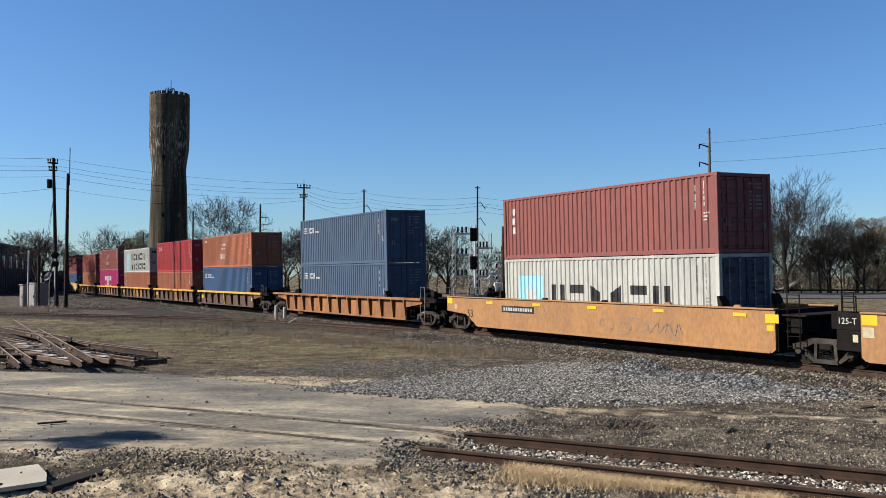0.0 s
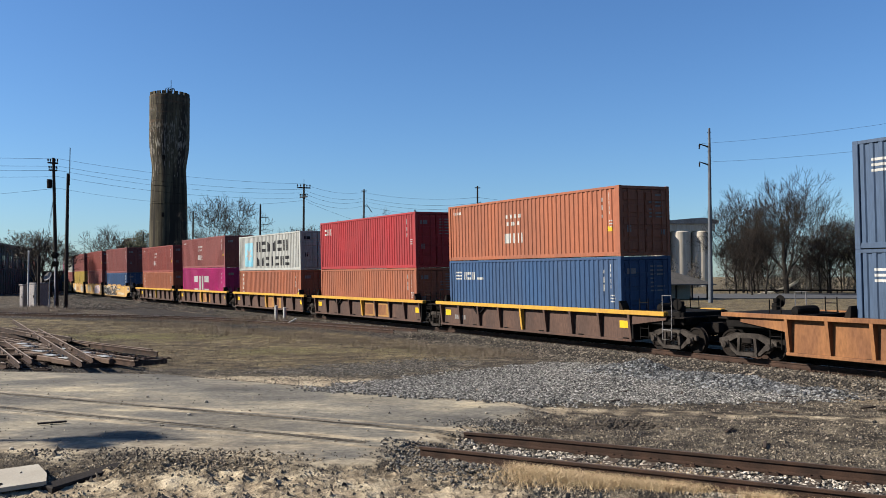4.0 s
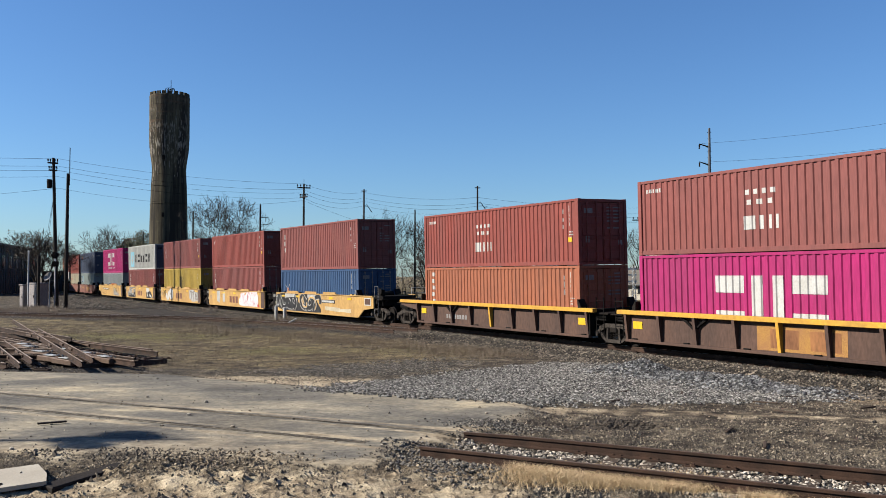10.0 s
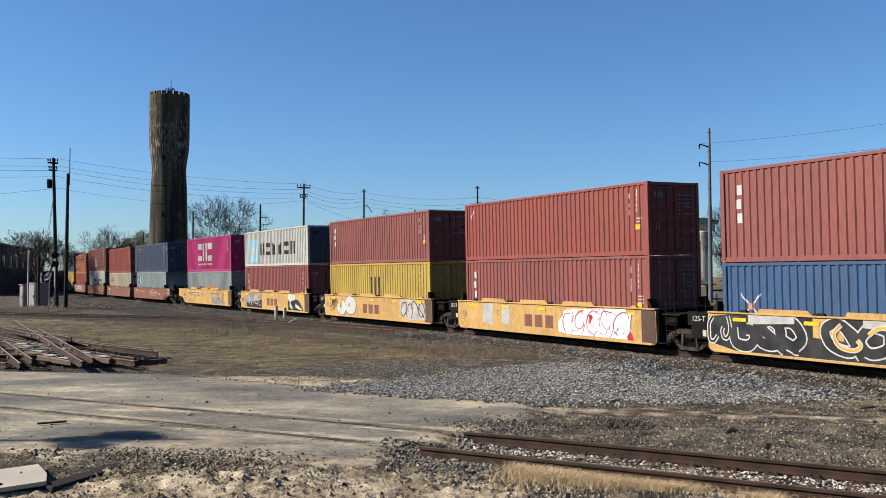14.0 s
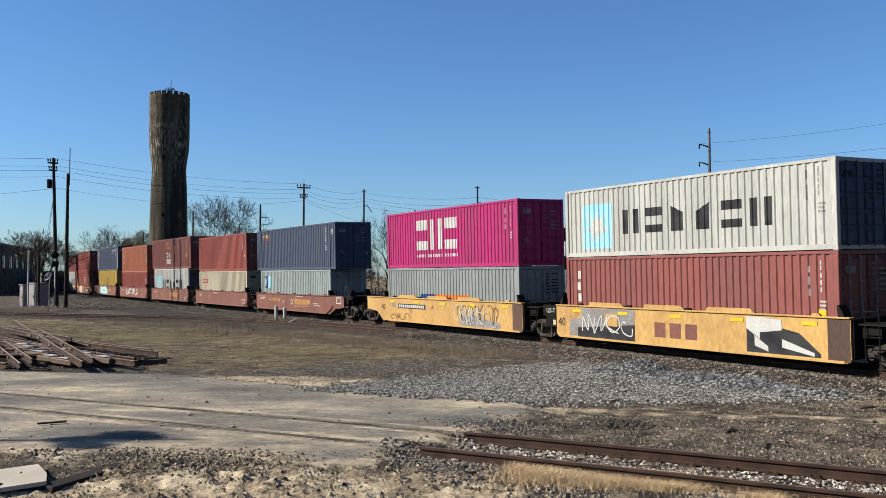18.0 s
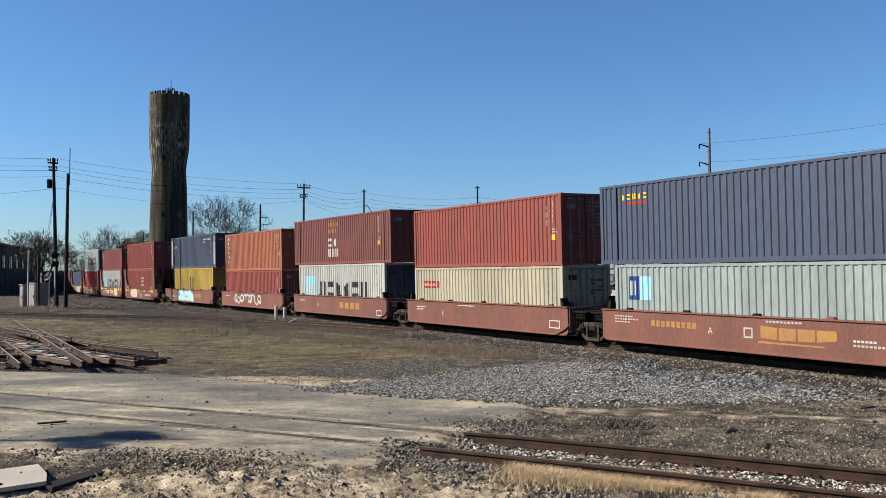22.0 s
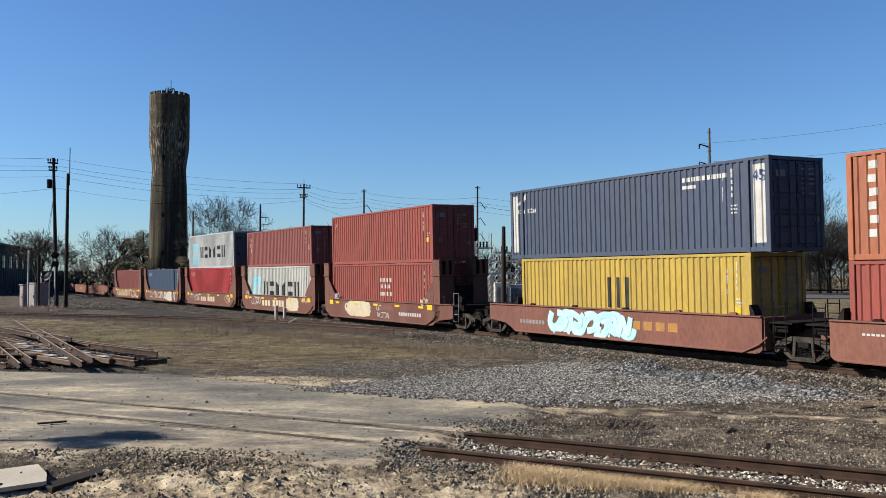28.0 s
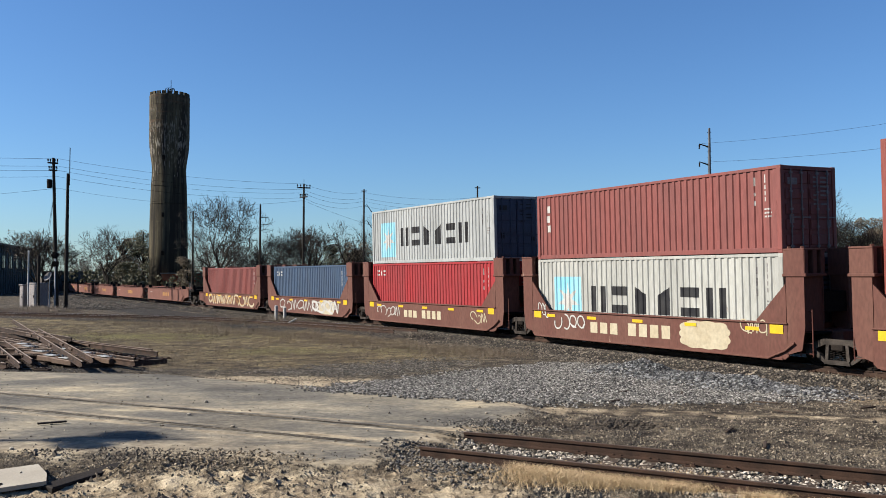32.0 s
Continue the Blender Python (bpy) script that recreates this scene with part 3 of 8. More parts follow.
STYLE = {
    # body paint, chord paint, half length of the side, low, high
    "plain53": (CAR_ORANGE, CAR_ORANGE, 8.35, 0.32, 1.62),
    "rib53": (CAR_RIB, CAR_RIB, 8.35, 0.28, 1.45),
    "rib40": (CAR_BROWN, CHORD, 6.75, 0.24, 1.36),
    "plain40": (CAR_YELLOW, CAR_YELLOW, 6.55, 0.22, 1.46),
    "red40": (CAR_RED, CAR_RED, 6.60, 0.27, 1.38),
    "tower40": (CAR_MAROON, CAR_MAROON, 6.35, 0.16, 1.22),
}


def side_plain(half, z0, z1, front, rear):
    """The outline of a plain side sheet: full depth over the well, cut up towards a coupler end."""
    nf, nr = (1.75, 1.75) if half < 8 else (0.5, 2.45)
    out = [(-half + 0.12, z0), (half - 0.12, z0), (half, z0 + 0.1)]
    if front:
        out += [(half + 0.3 * nf, z1 - 0.78), (half + nf, z1 - 0.66), (half + nf, z1 - 0.02)]
    else:
        out += [(half, z1)]
    out += [(half, z1)] if front else []
    if rear:
        out += [(-half, z1), (-half - nr, z1 - 0.02), (-half - nr, z1 - 0.66), (-half - 0.3 * nr, z1 - 0.78)]
    else:
        out += [(-half, z1)]
    out += [(-half, z0 + 0.1)]
    return out


def well_car(style, front, rear, label, rnd, marks=()):
    """One platform of a well car. front, rear: a coupler end (True) or a shared truck (False)."""
    body, chord, half, z0, z1 = STYLE[style]
    ob = thing("well_car", label, "railway wagon", group="well cars of the train")
    w = 1.42 if style != "tower40" else 1.40
    wide = "53" in style
    reach = {True: 2.55 if not wide else 2.9, False: 1.1}

    for k, turn in enumerate((0, 180)):
        f, r = (front, rear) if k == 0 else (rear, front)
        part("side_sill", shared(("side_sill", style, f, r), lambda: sheet_for(style, half, z0, z1, f, r, w)), body, ob, at=pose(0, 0, 0, 0, 0, turn))
        ct = shared(("top_chord", style, f, r), lambda: M().box(-half - ((1.7 if half < 8 else 2.4) if r else 0.35 if "rib" in style else 0), half + ((1.7 if half < 8 or style == "rib53" else 0.5) if f else 0.35 if "rib" in style else 0),
                                                              -w - 0.05, -w + 0.17, z1 - (0.15 if style == "rib40" else 0.13 if style == "rib53" else 0.05), z1 + 0.0, 0.012))
        part("top_chord", ct, chord, ob, "yellow top chord" if style == "rib40" else "", at=pose(0, 0, 0, 0, 0, turn))
        if "rib" in style:
            n = 9 if not wide else 13
            rib = shared(("side_post", style), lambda: M().prism([(-w - 0.05, z1 - 0.1), (-w + 0.16, z1 - 0.1), (-w + 0.16, z0 + 0.06), (-w + 0.05, z0 + 0.06)], -0.055, 0.055, "x"))
            for i in range(n):
                x = -half + 0.08 + (2 * half - 0.16) * i / (n - 1)
                part("side_post", rib, body if style == "rib53" else (CHORD if i == n // 2 else body), ob, at=pose(0, 0, 0, 0, 0, turn) @ pose(x, 0, 0))
        if style == "tower40":
            for sx in (-1, 1):
                g = shared(("gusset", sx), lambda: M().prism([(sx * 6.3, 2.35), (sx * 6.3, 1.15), (sx * 5.1, 1.15)][::sx], -w, -w + 0.05))
                part("gusset", g, body, ob, at=pose(0, 0, 0, 0, 0, turn))
    clip = shared(("edge_clip",), lambda: M().prism([(-0.16, 0), (0.16, 0), (0.1, 0.07), (-0.1, 0.07)], -0.05, 0.05))
    if "plain" in style or style == "red40":
        for x in (-0.78, -0.36, 0.08, 0.47, 0.83):
            part("edge_clip", clip, STEEL if x < 0.4 else body, ob, at=(x * half, -w + 0.06, z1))
    if style == "plain40":
        if not front:
            part("end_panel", shared(("end_panel_side",), lambda: M().box(half - 0.72, half - 0.02, -w - 0.004, -w + 0.002, z0 + 0.02, z1 - 0.06)), CAR_BROWN, ob, "brown end panel")
        flap = shared(("edge_flap",), lambda: M().prism([(-0.98, 0), (0.98, 0), (0.82, 0.13), (-0.9, 0.13)], -0.025, 0.025))
        for x in (-3.6, -0.6, 2.3):
            part("edge_flap", flap, body, ob, at=(x, -w + 0.05, z1))
    # the well: cross-members and floor bars under the load
    beam = shared(("cross_member",), lambda: M().box(-0.12, 0.12, -1.34, 1.34, 0.26, 0.37, 0.01))
    for x in np.linspace(-half + 0.4, half - 0.4, 6 if not wide else 8):
        part("cross_member", beam, BLACK, ob, at=(float(x), 0, 0))
    for sx, end in ((1, front), (-1, rear)):
        turn = pose(0, 0, 0) if sx > 0 else pose(0, 0, 0, 0, 0, 180)
        rr = reach[end]
        hz = z1 if style != "tower40" else 1.2

        def bulk():
            m = M().box(half - 0.1, half + 0.06, -w + 0.06, w - 0.06, 0.35, hz - 0.04, 0.01)
            m.box(half, half + rr, -0.45, 0.45, 0.62, 0.98, 0.02)
            m.prism([(half, -w + 0.1), (half + rr * 0.45, -0.5), (half + rr * 0.45, 0.5), (half, w - 0.1)], 0.86, 1.0, "z")
            return m

        part("bulkhead", shared(("bulkhead", style, end), bulk), BLACK if style not in ("tower40", "red40") else body, ob, at=turn)

        def deck():
            m = M().box(half + 0.02, half + rr - 0.15, -1.25, 1.25, hz - 0.22, hz - 0.17, 0.005)
            for y in (-0.9, 0.0, 0.9):
                m.box(half + 0.02, half + rr - 0.2, y - 0.05, y + 0.05, hz - 0.34, hz - 0.22)
            return m

        if style != "tower40":
            part("end_platform", shared(("end_platform", style, end), deck), STEEL, ob, at=turn)
        for y in (-1.22, 1.22):
            lad = shared(("ladder", style), lambda: ladder(z0 + 0.12, hz + 0.42))
            part("ladder", lad, BLACK if style in ("rib40", "rib53") else body if style == "tower40" else BLACK, ob, at=turn @ pose(half + 0.28, y, 0))
        for y in (-1.0, 1.0):
            guide = shared(("container_guide",), lambda: M().prism([(0, 0), (0.2, 0), (0.14, 0.16), (0.02, 0.34), (-0.03, 0.34)], -0.16, 0.16))
            if style != "tower40":
                part("container_guide", guide, STEEL, ob, at=turn @ pose(6.16, y * 1.25, hz - 0.02))
        if end:
            # black block fills the coupling gap in place of its shade and brake gear
            skirt = shared(("bolster_beam", style), lambda: M().box(half + 0.1, half + rr - 0.35, -1.05, 1.05, 0.9, hz - 0.02, 0.02).box(half + 0.5, half + rr - 0.55, -1.3, 1.3, hz - 0.45, hz - 0.24, 0.02))
            part("bolster_beam", skirt, BLACK, ob, at=turn)
            box_ = shared(("air_reservoir",), lambda: M().lathe([(0.0, -0.5), (0.13, -0.47), (0.16, -0.4), (0.16, 0.4), (0.13, 0.47), (0.0, 0.5)], 12, "y"))
            part("air_reservoir", box_, BLACK, ob, at=turn @ pose(half + 0.35, 0.1, hz + 0.05))
            part("coupler", shared(("coupler",), coupler), STEEL, ob, at=turn @ pose(half + rr - 0.25, 0, 0.83))
            part("hand_brake", shared(("hand_brake",), hand_brake), BLACK, ob, at=turn @ pose(half + rr - 0.55, -0.95, hz - 0.2))
            part("stirrup", shared(("stirrup", style), lambda: stirrup(hz)), LGREY, ob, at=turn @ pose(half + 1.75 if style not in ("rib40", "rib53") else half + 1.5, -1.32, 0))
            part("hose", shared(("hose",), lambda: M().tube([(0, 0.3, 0.7), (0.2, 0.32, 0.45), (0.45, 0.3, 0.4), (0.62, 0.25, 0.55)], 0.025, 6)), BLACK, ob, at=turn @ pose(half + rr - 0.5, 0, 0))
        else:
            # a shorter black block darkens the gap over a shared truck
            part("bolster_beam", shared(("dark_end_block_short", style), lambda: M().box(half, half + 0.75, -1.15, 1.15, 0.9, hz - 0.23, 0.02)), BLACK, ob, at=turn)
            part("hose", shared(("hose_long",), lambda: M().tube([(0, 0.5, 1.05), (0.3, 0.52, 0.8), (0.7, 0.5, 0.75), (1.0, 0.45, 0.95)], 0.025, 6)), BLACK, ob, at=turn @ pose(half + 0.1, 0, 0))
        if style == "tower40":
            for y in (-0.98, 0.98):
                part("end_tower", shared(("end_tower",), end_tower), body, ob, at=turn @ pose(6.32, y, 0))
            part("tower_beam", shared(("tower_beam",), lambda: M().box(6.35, 6.85, -1.0, 1.0, 1.5, 2.1, 0.02)), BLACK, ob, at=turn)
    if style in ("red40", "tower40"):
        pipe = shared(("side_pipe", half), lambda: M().tube([(-half + 0.3, -w - 0.05, z0 + 0.0), (half - 0.7, -w - 0.05, z0 + 0.0), (half - 0.1, -w - 0.05, z0 + 0.25), (half + 0.25, -w - 0.05, z0 + 0.5)], 0.03, 6))
        part("side_pipe", pipe, body, ob)
    # yellow reflectors along the sill
    ref = shared(("reflector",), lambda: M().box(-0.26, 0.26, -0.012, 0.0, -0.055, 0.055))
    big = shared(("reflector_plate",), lambda: M().box(-0.24, 0.24, -0.012, 0.0, -0.13, 0.13))
    if style in ("plain53", "plain40", "tower40"):
        for x in np.linspace(-half + 1.3, half - 1.3, 5):
            part("reflector", ref, REFL, ob, at=(float(x), -w - 0.002, z1 - 0.22))
    if style == "rib40":
        for x in (-half + 0.55, half - 0.5):
            part("reflector_plate", big, REFL, ob, at=(x, -w + 0.152, z0 + 0.6))
        part("chain", shared(("chain",), lambda: M().tube([(-3.95, -w + 0.1, z1 - 0.18), (-3.7, -w + 0.09, z1 - 0.33), (-3.4, -w + 0.08, z1 - 0.55), (-3.1, -w + 0.09, z1 - 0.33), (-2.85, -w + 0.1, z1 - 0.18)], 0.045, 6)), BLACK, ob)
    if style == "plain53":
        part("reflector_plate", big, REFL, ob, at=(half - 0.1, -w - 0.002, z1 - 0.3))
    if style == "tower40":
        for x in (-half + 0.4, half - 0.4):
            part("reflector_plate", big, REFL, ob, at=(x, -w - 0.002, z1 - 0.2))
    if not rear and style in ("plain40", "plain53"):
        e = part("end_plate", shared(("end_plate", style), lambda: M().box(-half - 0.95, -half + 0.0, -w + 0.04, -w + 0.10, z1 - 0.5, z1 - 0.04, 0.01).box(-half - 0.8, -half, -w + 0.05, -w + 0.09, 0.55, z1 - 0.5, 0.01)), BLACK, ob, "black end plate")
        d = side_text("125-T", 0.25, -half - 0.45, z1 - 0.27, -w + 0.04, WHITE, ob)
        d.parent = e
        part("reflector", shared(("small_reflector",), lambda: M().box(-0.08, 0.08, -0.01, 0.0, -0.1, 0.1)), CREAMS, e, at=(-half - 0.2, -w + 0.045, z1 - 0.72))
    for kind, *a in marks:
        if kind == "text":
            side_text(a[0], a[1], a[2], a[3], -w - 0.004, a[4], ob)
        elif kind == "strokes":
            tagged(part("graffiti", ribbons(a[1], a[2], -w - 0.004 - 0.006 * a[3]), a[0], ob), kind="stuff")
        elif kind == "cloud":
            part("painted_patch", cloud(*a[1], -w - 0.004), a[0], ob)
        else:
            each = [[q] for q in a[1]] if kind == "lettering" and len(a[1]) < 6 else [a[1]]
            for q in each:
                d = part(kind, quads_on(M(), q, 1, 0.005 + 0.003 * (a[2] if len(a) > 2 else 0), -w if style not in ("rib40", "rib53") else -w + 0.155, True), a[0], ob)
                if len(q) > 1:
                    d["kind"] = "stuff"
    return ob


def sheet_for(style, half, z0, z1, f, r, w):
    m = M()
    if "rib" in style:
        m.box(-half, half, -w + 0.155, -w + 0.175, z0 + 0.05, z1 - 0.1)
        m.box(-half, half, -w + 0.02, -w + 0.2, z0, z0 + 0.09, 0.01)
        for s, on in ((1, f), (-1, r)):
            if on:
                m.prism([(s * half, z1 - 0.5), (s * (half + 1.7), z1 - 0.28), (s * (half + 1.7), z1 - 0.06), (s * half, z1 - 0.06)][::s], -w + 0.05, -w + 0.1)
    else:
        m.prism(side_plain(half, z0, z1 - 0.02, f, r), -w, -w + 0.06)
        m.box(-half + 0.2, half - 0.2, -w - 0.02, -w + 0.12, z0 - 0.03, z0 + 0.05, 0.01)
    return m


def ladder(z0, z1):
    m = M()
    for x in (0.0, 0.42):
        m.tube([(x, 0, z0), (x, 0, z1)], 0.018, 6)
    z = z0 + 0.08
    while z < z1:
        m.tube([(0, 0, z), (0.42, 0, z)], 0.014, 6)
        z += 0.3
    return m


def stirrup(hz):
    m = M()
    m.tube([(0, 0, hz), (0, -0.03, 0.42), (0.42, -0.03, 0.42), (0.42, 0, hz)], 0.018, 6)
    m.tube([(0, -0.01, 0.75), (0.42, -0.01, 0.75)], 0.016, 6)
    m.tube([(0, 0, hz), (0, 0, hz + 0.55), (0.42, 0, hz + 0.55), (0.42, 0, hz)], 0.018, 6)
    return m


def coupler():
    m = M().box(-0.4, 0.35, -0.11, 0.11, -0.13, 0.13, 0.03)
    m.prism([(0.3, -0.22), (0.62, -0.2), (0.7, -0.05), (0.52, 0.02), (0.66, 0.2), (0.3, 0.22)], -0.16, 0.16, "z")
    return m


def hand_brake():
    m = M().box(-0.1, 0.1, -0.12, 0.12, 0, 0.4, 0.02).box(-0.08, 0.08, -0.1, 0.1, 0.4, 0.55, 0.03)
    m.lathe([(0.17, 0), (0.2, 0.015), (0.17, 0.03), (0.15, 0.015)], 14, "y", (0, -0.19, 0.45))
    return m


def end_tower():
    m = M()
    m.prism([(0.0, 0.3), (0.5, 0.45), (0.62, 1.1), (0.62, 2.75), (0.0, 2.75)], -0.42, -0.38)
    m.prism([(0.0, 0.3), (0.5, 0.45), (0.62, 1.1), (0.62, 2.75), (0.0, 2.75)], 0.38, 0.42)
    m.box(0.0, 0.05, -0.38, 0.38, 0.4, 2.6)
    m.box(0.5, 0.6, -0.38, 0.38, 1.0, 2.6)
    for y in (-0.38, 0.0, 0.34):
        m.box(-0.06, 0.68, y - 0.08, y + 0.1, 2.6, 3.32, 0.02)
    m.box(-0.1, 0.72, -0.46, 0.46, 2.55, 2.64, 0.015).box(-0.06, 0.68, -0.46, 0.46, 3.3, 3.36, 0.015)
    for x in (0.05, 0.5):
        m.tube([(x, -0.3, 3.36), (x, -0.3, 3.42)], 0.06, 6)
    return m


# ---- trucks ----
def side_frame():
    """A cast side frame with its two windows, its spring nest opening and its journal ends."""
    m = M()
    y0, y1 = -0.06, 0.06
    top = [(-1.12, 0.44), (-1.12, 0.60), (-0.85, 0.66), (-0.45, 0.80), (0.45, 0.80), (0.85, 0.66), (1.12, 0.60), (1.12, 0.44), (0.78, 0.47), (0.42, 0.64), (-0.42, 0.64), (-0.78, 0.47)]
    m.prism(top, y0, y1)
    for s in (1, -1):
        m.prism([(s * 0.98, 0.48), (s * 0.72, 0.50), (s * 0.40, 0.20), (s * 0.34, 0.12), (s * 0.48, 0.14)][::s], y0, y1)
        m.prism([(s * 0.36, 0.66), (s * 0.26, 0.66), (s * 0.30, 0.2), (s * 0.40, 0.2)][::s], y0 - 0.02, y1 + 0.02)
        m.box(s * 0.86 - 0.14, s * 0.86 + 0.14, y0 - 0.05, y1 + 0.05, 0.40, 0.56, 0.02)
        m.lathe([(0.0, -0.14), (0.10, -0.13), (0.12, -0.06), (0.12, 0.05)], 12, "y", (s * 0.86, -0.04, 0.42))
    m.prism([(-0.42, 0.10), (0.42, 0.10), (0.38, 0.22), (-0.38, 0.22)], y0 - 0.04, y1 + 0.04)
    return m


def spring():
    pts = [(0.06 * math.cos(a), 0.06 * math.sin(a), 0.22 + 0.26 * a / (8 * math.pi)) for a in np.linspace(0, 8 * math.pi, 41)]
    return M().tube(pts, 0.014, 5)


def wheel():
    prof = [(0.0, 0.05), (0.10, 0.06), (0.11, 0.03), (0.34, 0.02), (0.37, 0.05), (0.42, 0.055), (0.428, -0.05), (0.455, -0.06), (0.45, -0.085), (0.37, -0.085), (0.34, -0.03), (0.11, -0.05), (0.10, -0.08), (0.0, -0.08)]
    m = M().lathe(prof[::-1], 28, "y")
    for i in range(3):
        a = i * 2.094
        m.box(0.18 * math.cos(a) - 0.03, 0.18 * math.cos(a) + 0.03, 0.02, 0.045, 0.18 * math.sin(a) - 0.03, 0.18 * math.sin(a) + 0.03)
    return m


def truck():
    ob = thing("freight_truck", "grimy steel two-axle freight truck with cast side frames", "railway truck", group="trucks under the train")
    for y in (-1.0, 1.0):
        part("side_frame", shared(("side_frame",), side_frame), DUSTY, ob, at=(0, y, 0))
        for x in (-0.2, 0.0, 0.2):
            part("spring", shared(("spring",), spring), STEEL, ob, at=(x, y, 0))
    part("bolster", shared(("bolster",), lambda: M().box(-0.2, 0.2, -1.1, 1.1, 0.48, 0.66, 0.03).lathe([(0.3, 0.66), (0.3, 0.72), (0.2, 0.74)], 16)), STEEL, ob)
    for x in (-0.86, 0.86):
        ws = part("wheelset", shared(("axle",), lambda: M().tube([(0, -1.02, 0), (0, -0.6, 0), (0, 0.6, 0), (0, 1.02, 0)], [0.075, 0.09, 0.085, 0.075], 12), None, True), STEEL, ob, at=(x, 0, 0.43))
        for y, turn in ((-0.76, 180), (0.76, 0)):
            part("wheel", shared(("wheel",), wheel), STEEL, ws, at=pose(0, y, 0, 0, 0, turn))
        part("brake_beam", shared(("brake_beam",), lambda: M().box(-0.05, 0.05, -0.85, 0.85, 0.3, 0.4)), BLACK, ob, at=(x * 0.42, 0, 0))
        WHEELS.append((ws, x))
    return ob


# ---- the setting: ground, tracks ----
def inside(px, py, poly):
    """Signed distance to a polygon's outline, positive inside."""
    d, odd = np.full(px.shape, 1e9), np.zeros(px.shape, bool)
    n = len(poly)
    for i in range(n):
        (ax, ay), (bx, by) = poly[i], poly[(i + 1) % n]
        ex, ey = bx - ax, by - ay
        f = np.clip(((px - ax) * ex + (py - ay) * ey) / (ex * ex + ey * ey), 0, 1)
        d = np.minimum(d, np.hypot(px - ax - f * ex, py - ay - f * ey))
        hit = (ay > py) != (by > py)
        odd ^= hit & (px < ex * (py - ay) / (ey if abs(ey) > 1e-9 else 1e-9) + ax)
    return np.where(odd, d, -d)


def smooth(a, b, x):
    """A soft step from 0 at a to 1 at b, which may lie below a."""
    f = np.clip((x - a) / (b - a), 0, 1)
    return f * f * (3 - 2 * f)


def lumps(x, y, size, seed):
    """Soft unevenness from a few crossed waves."""
    r = random.Random(seed)
    out = np.zeros(np.shape(x))
    for k in range(9):
        a, f, p = r.uniform(0, 6.28), r.uniform(0.5, 2.2) / size, r.uniform(0, 6.28)
        out = out + np.sin((x * math.cos(a) + y * math.sin(a)) * f * 6.28 + p + 1.3 * np.sin(x * f * 2.1 + k) + 1.1 * np.sin(y * f * 1.7 - k))
    return out / 9


PAVED = [(-30, 27.5), (-12.3, 25.0), (-7.4, 24.3), (-2.4, 21.1), (-0.3, 19.6), (1.6, 18.9), (1.9, 17.4), (1.0, 15.9), (0.3, 15.0), (-0.7, 13.7), (-0.95, 12.4), (-2.1, 12.25), (-3.0, 12.9), (-4.6, 13.5), (-7.5, 13.2), (-14, 14), (-30, 16)]
STONY = [(-2.9, 21.3), (-2.1, 23.3), (0.3, 27.0), (4.4, 31.0), (8.4, 27.5), (10.2, 23.3), (8.8, 21.2), (5.9, 20.3), (3.9, 19.8), (1.4, 19.2), (-1.1, 20.1)]
GRASSY = [(-60, 80), (-33, 66), (-20, 60.2), (-12, 55.5), (-6, 48), (-2.6, 41.5), (1.2, 35.5), (1.0, 32.0), (-3.5, 29.8), (-9.0, 29.0), (-14.0, 28.0), (-40, 34), (-60, 40)]
SIDING = [(-40, 34.9), (-9.45, 19.0), (-4.0, 16.35), (0.3, 14.22), (5.2, 11.45), (12, 7.6)]     # the track in the foreground
BRANCH = [(-62, 78.0), (-31.4, 64.0), (-15.4, 56.9), (-9, 51.5), (-4.2, 46.6), (-1.6, 43.6)]  # the track that joins the main line


# ground coloured dark under the scrap heap, for the shade among its rails
HEAP_SHADE = [(-9.6, 27.6), (-13, 26.0), (-30, 27.5), (-30, 46), (-22, 45)]
SANDY = [(-9, 9), (2.5, 9), (1.2, 11.6), (-0.6, 12.3), (-2.2, 12.0), (-4.0, 11.9), (-9, 11.6)]
BARE = [(-7.2, 25.3), (-4.2, 26.4), (-1.6, 25.6), (-0.3, 23.6), (-1.4, 21.4), (-2.8, 21.4), (-5.2, 23.4)]      # pale sand behind the paving
SPILL = [(-6.2, 27.0), (-5.0, 29.6), (-1.8, 32.0), (0.8, 33.2), (1.2, 30.0), (0.2, 27.8), (-1.2, 26.6), (-3.4, 26.0)]     # gravel spilt over the grass
RUBBLE = [(-0.75, 14.5), (0.5, 13.8), (1.3, 13.1), (1.1, 12.2), (0.3, 11.9), (-0.55, 12.6)]
PATH = [(1.4, 19.3), (4, 18.7), (8.5, 17.7), (12, 16.6), (12, 15.9), (8, 16.8), (4, 17.5), (1.2, 17.7)]


def to_poly(x, y, poly):
    d = np.full(np.shape(x), 1e9)
    for (ax, ay), (bx, by) in zip(poly, poly[1:]):
        ex, ey = bx - ax, by - ay
        f = np.clip(((x - ax) * ex + (y - ay) * ey) / (ex * ex + ey * ey), 0, 1)
        d = np.minimum(d, np.hypot(x - ax - f * ex, y - ay - f * ey))
    return d


def to_line(x, y):
    """Signed distance from the main line, negative on the camera's side."""
    k = np.arange(0, len(S_GRID), 4)
    X, Y, Hh = LINE_X[k], LINE_Y[k], HEAD[k]
    x, y = np.ravel(x), np.ravel(y)
    out = np.empty(len(x))
    for i in range(0, len(x), 4000):
        a, b = x[i:i + 4000, None] - X, y[i:i + 4000, None] - Y
        j = np.argmin(a * a + b * b, axis=1)
        r = np.arange(len(j))
        out[i:i + 4000] = a[r, j] * np.cos(Hh[j]) + b[r, j] * np.sin(Hh[j])
    return out


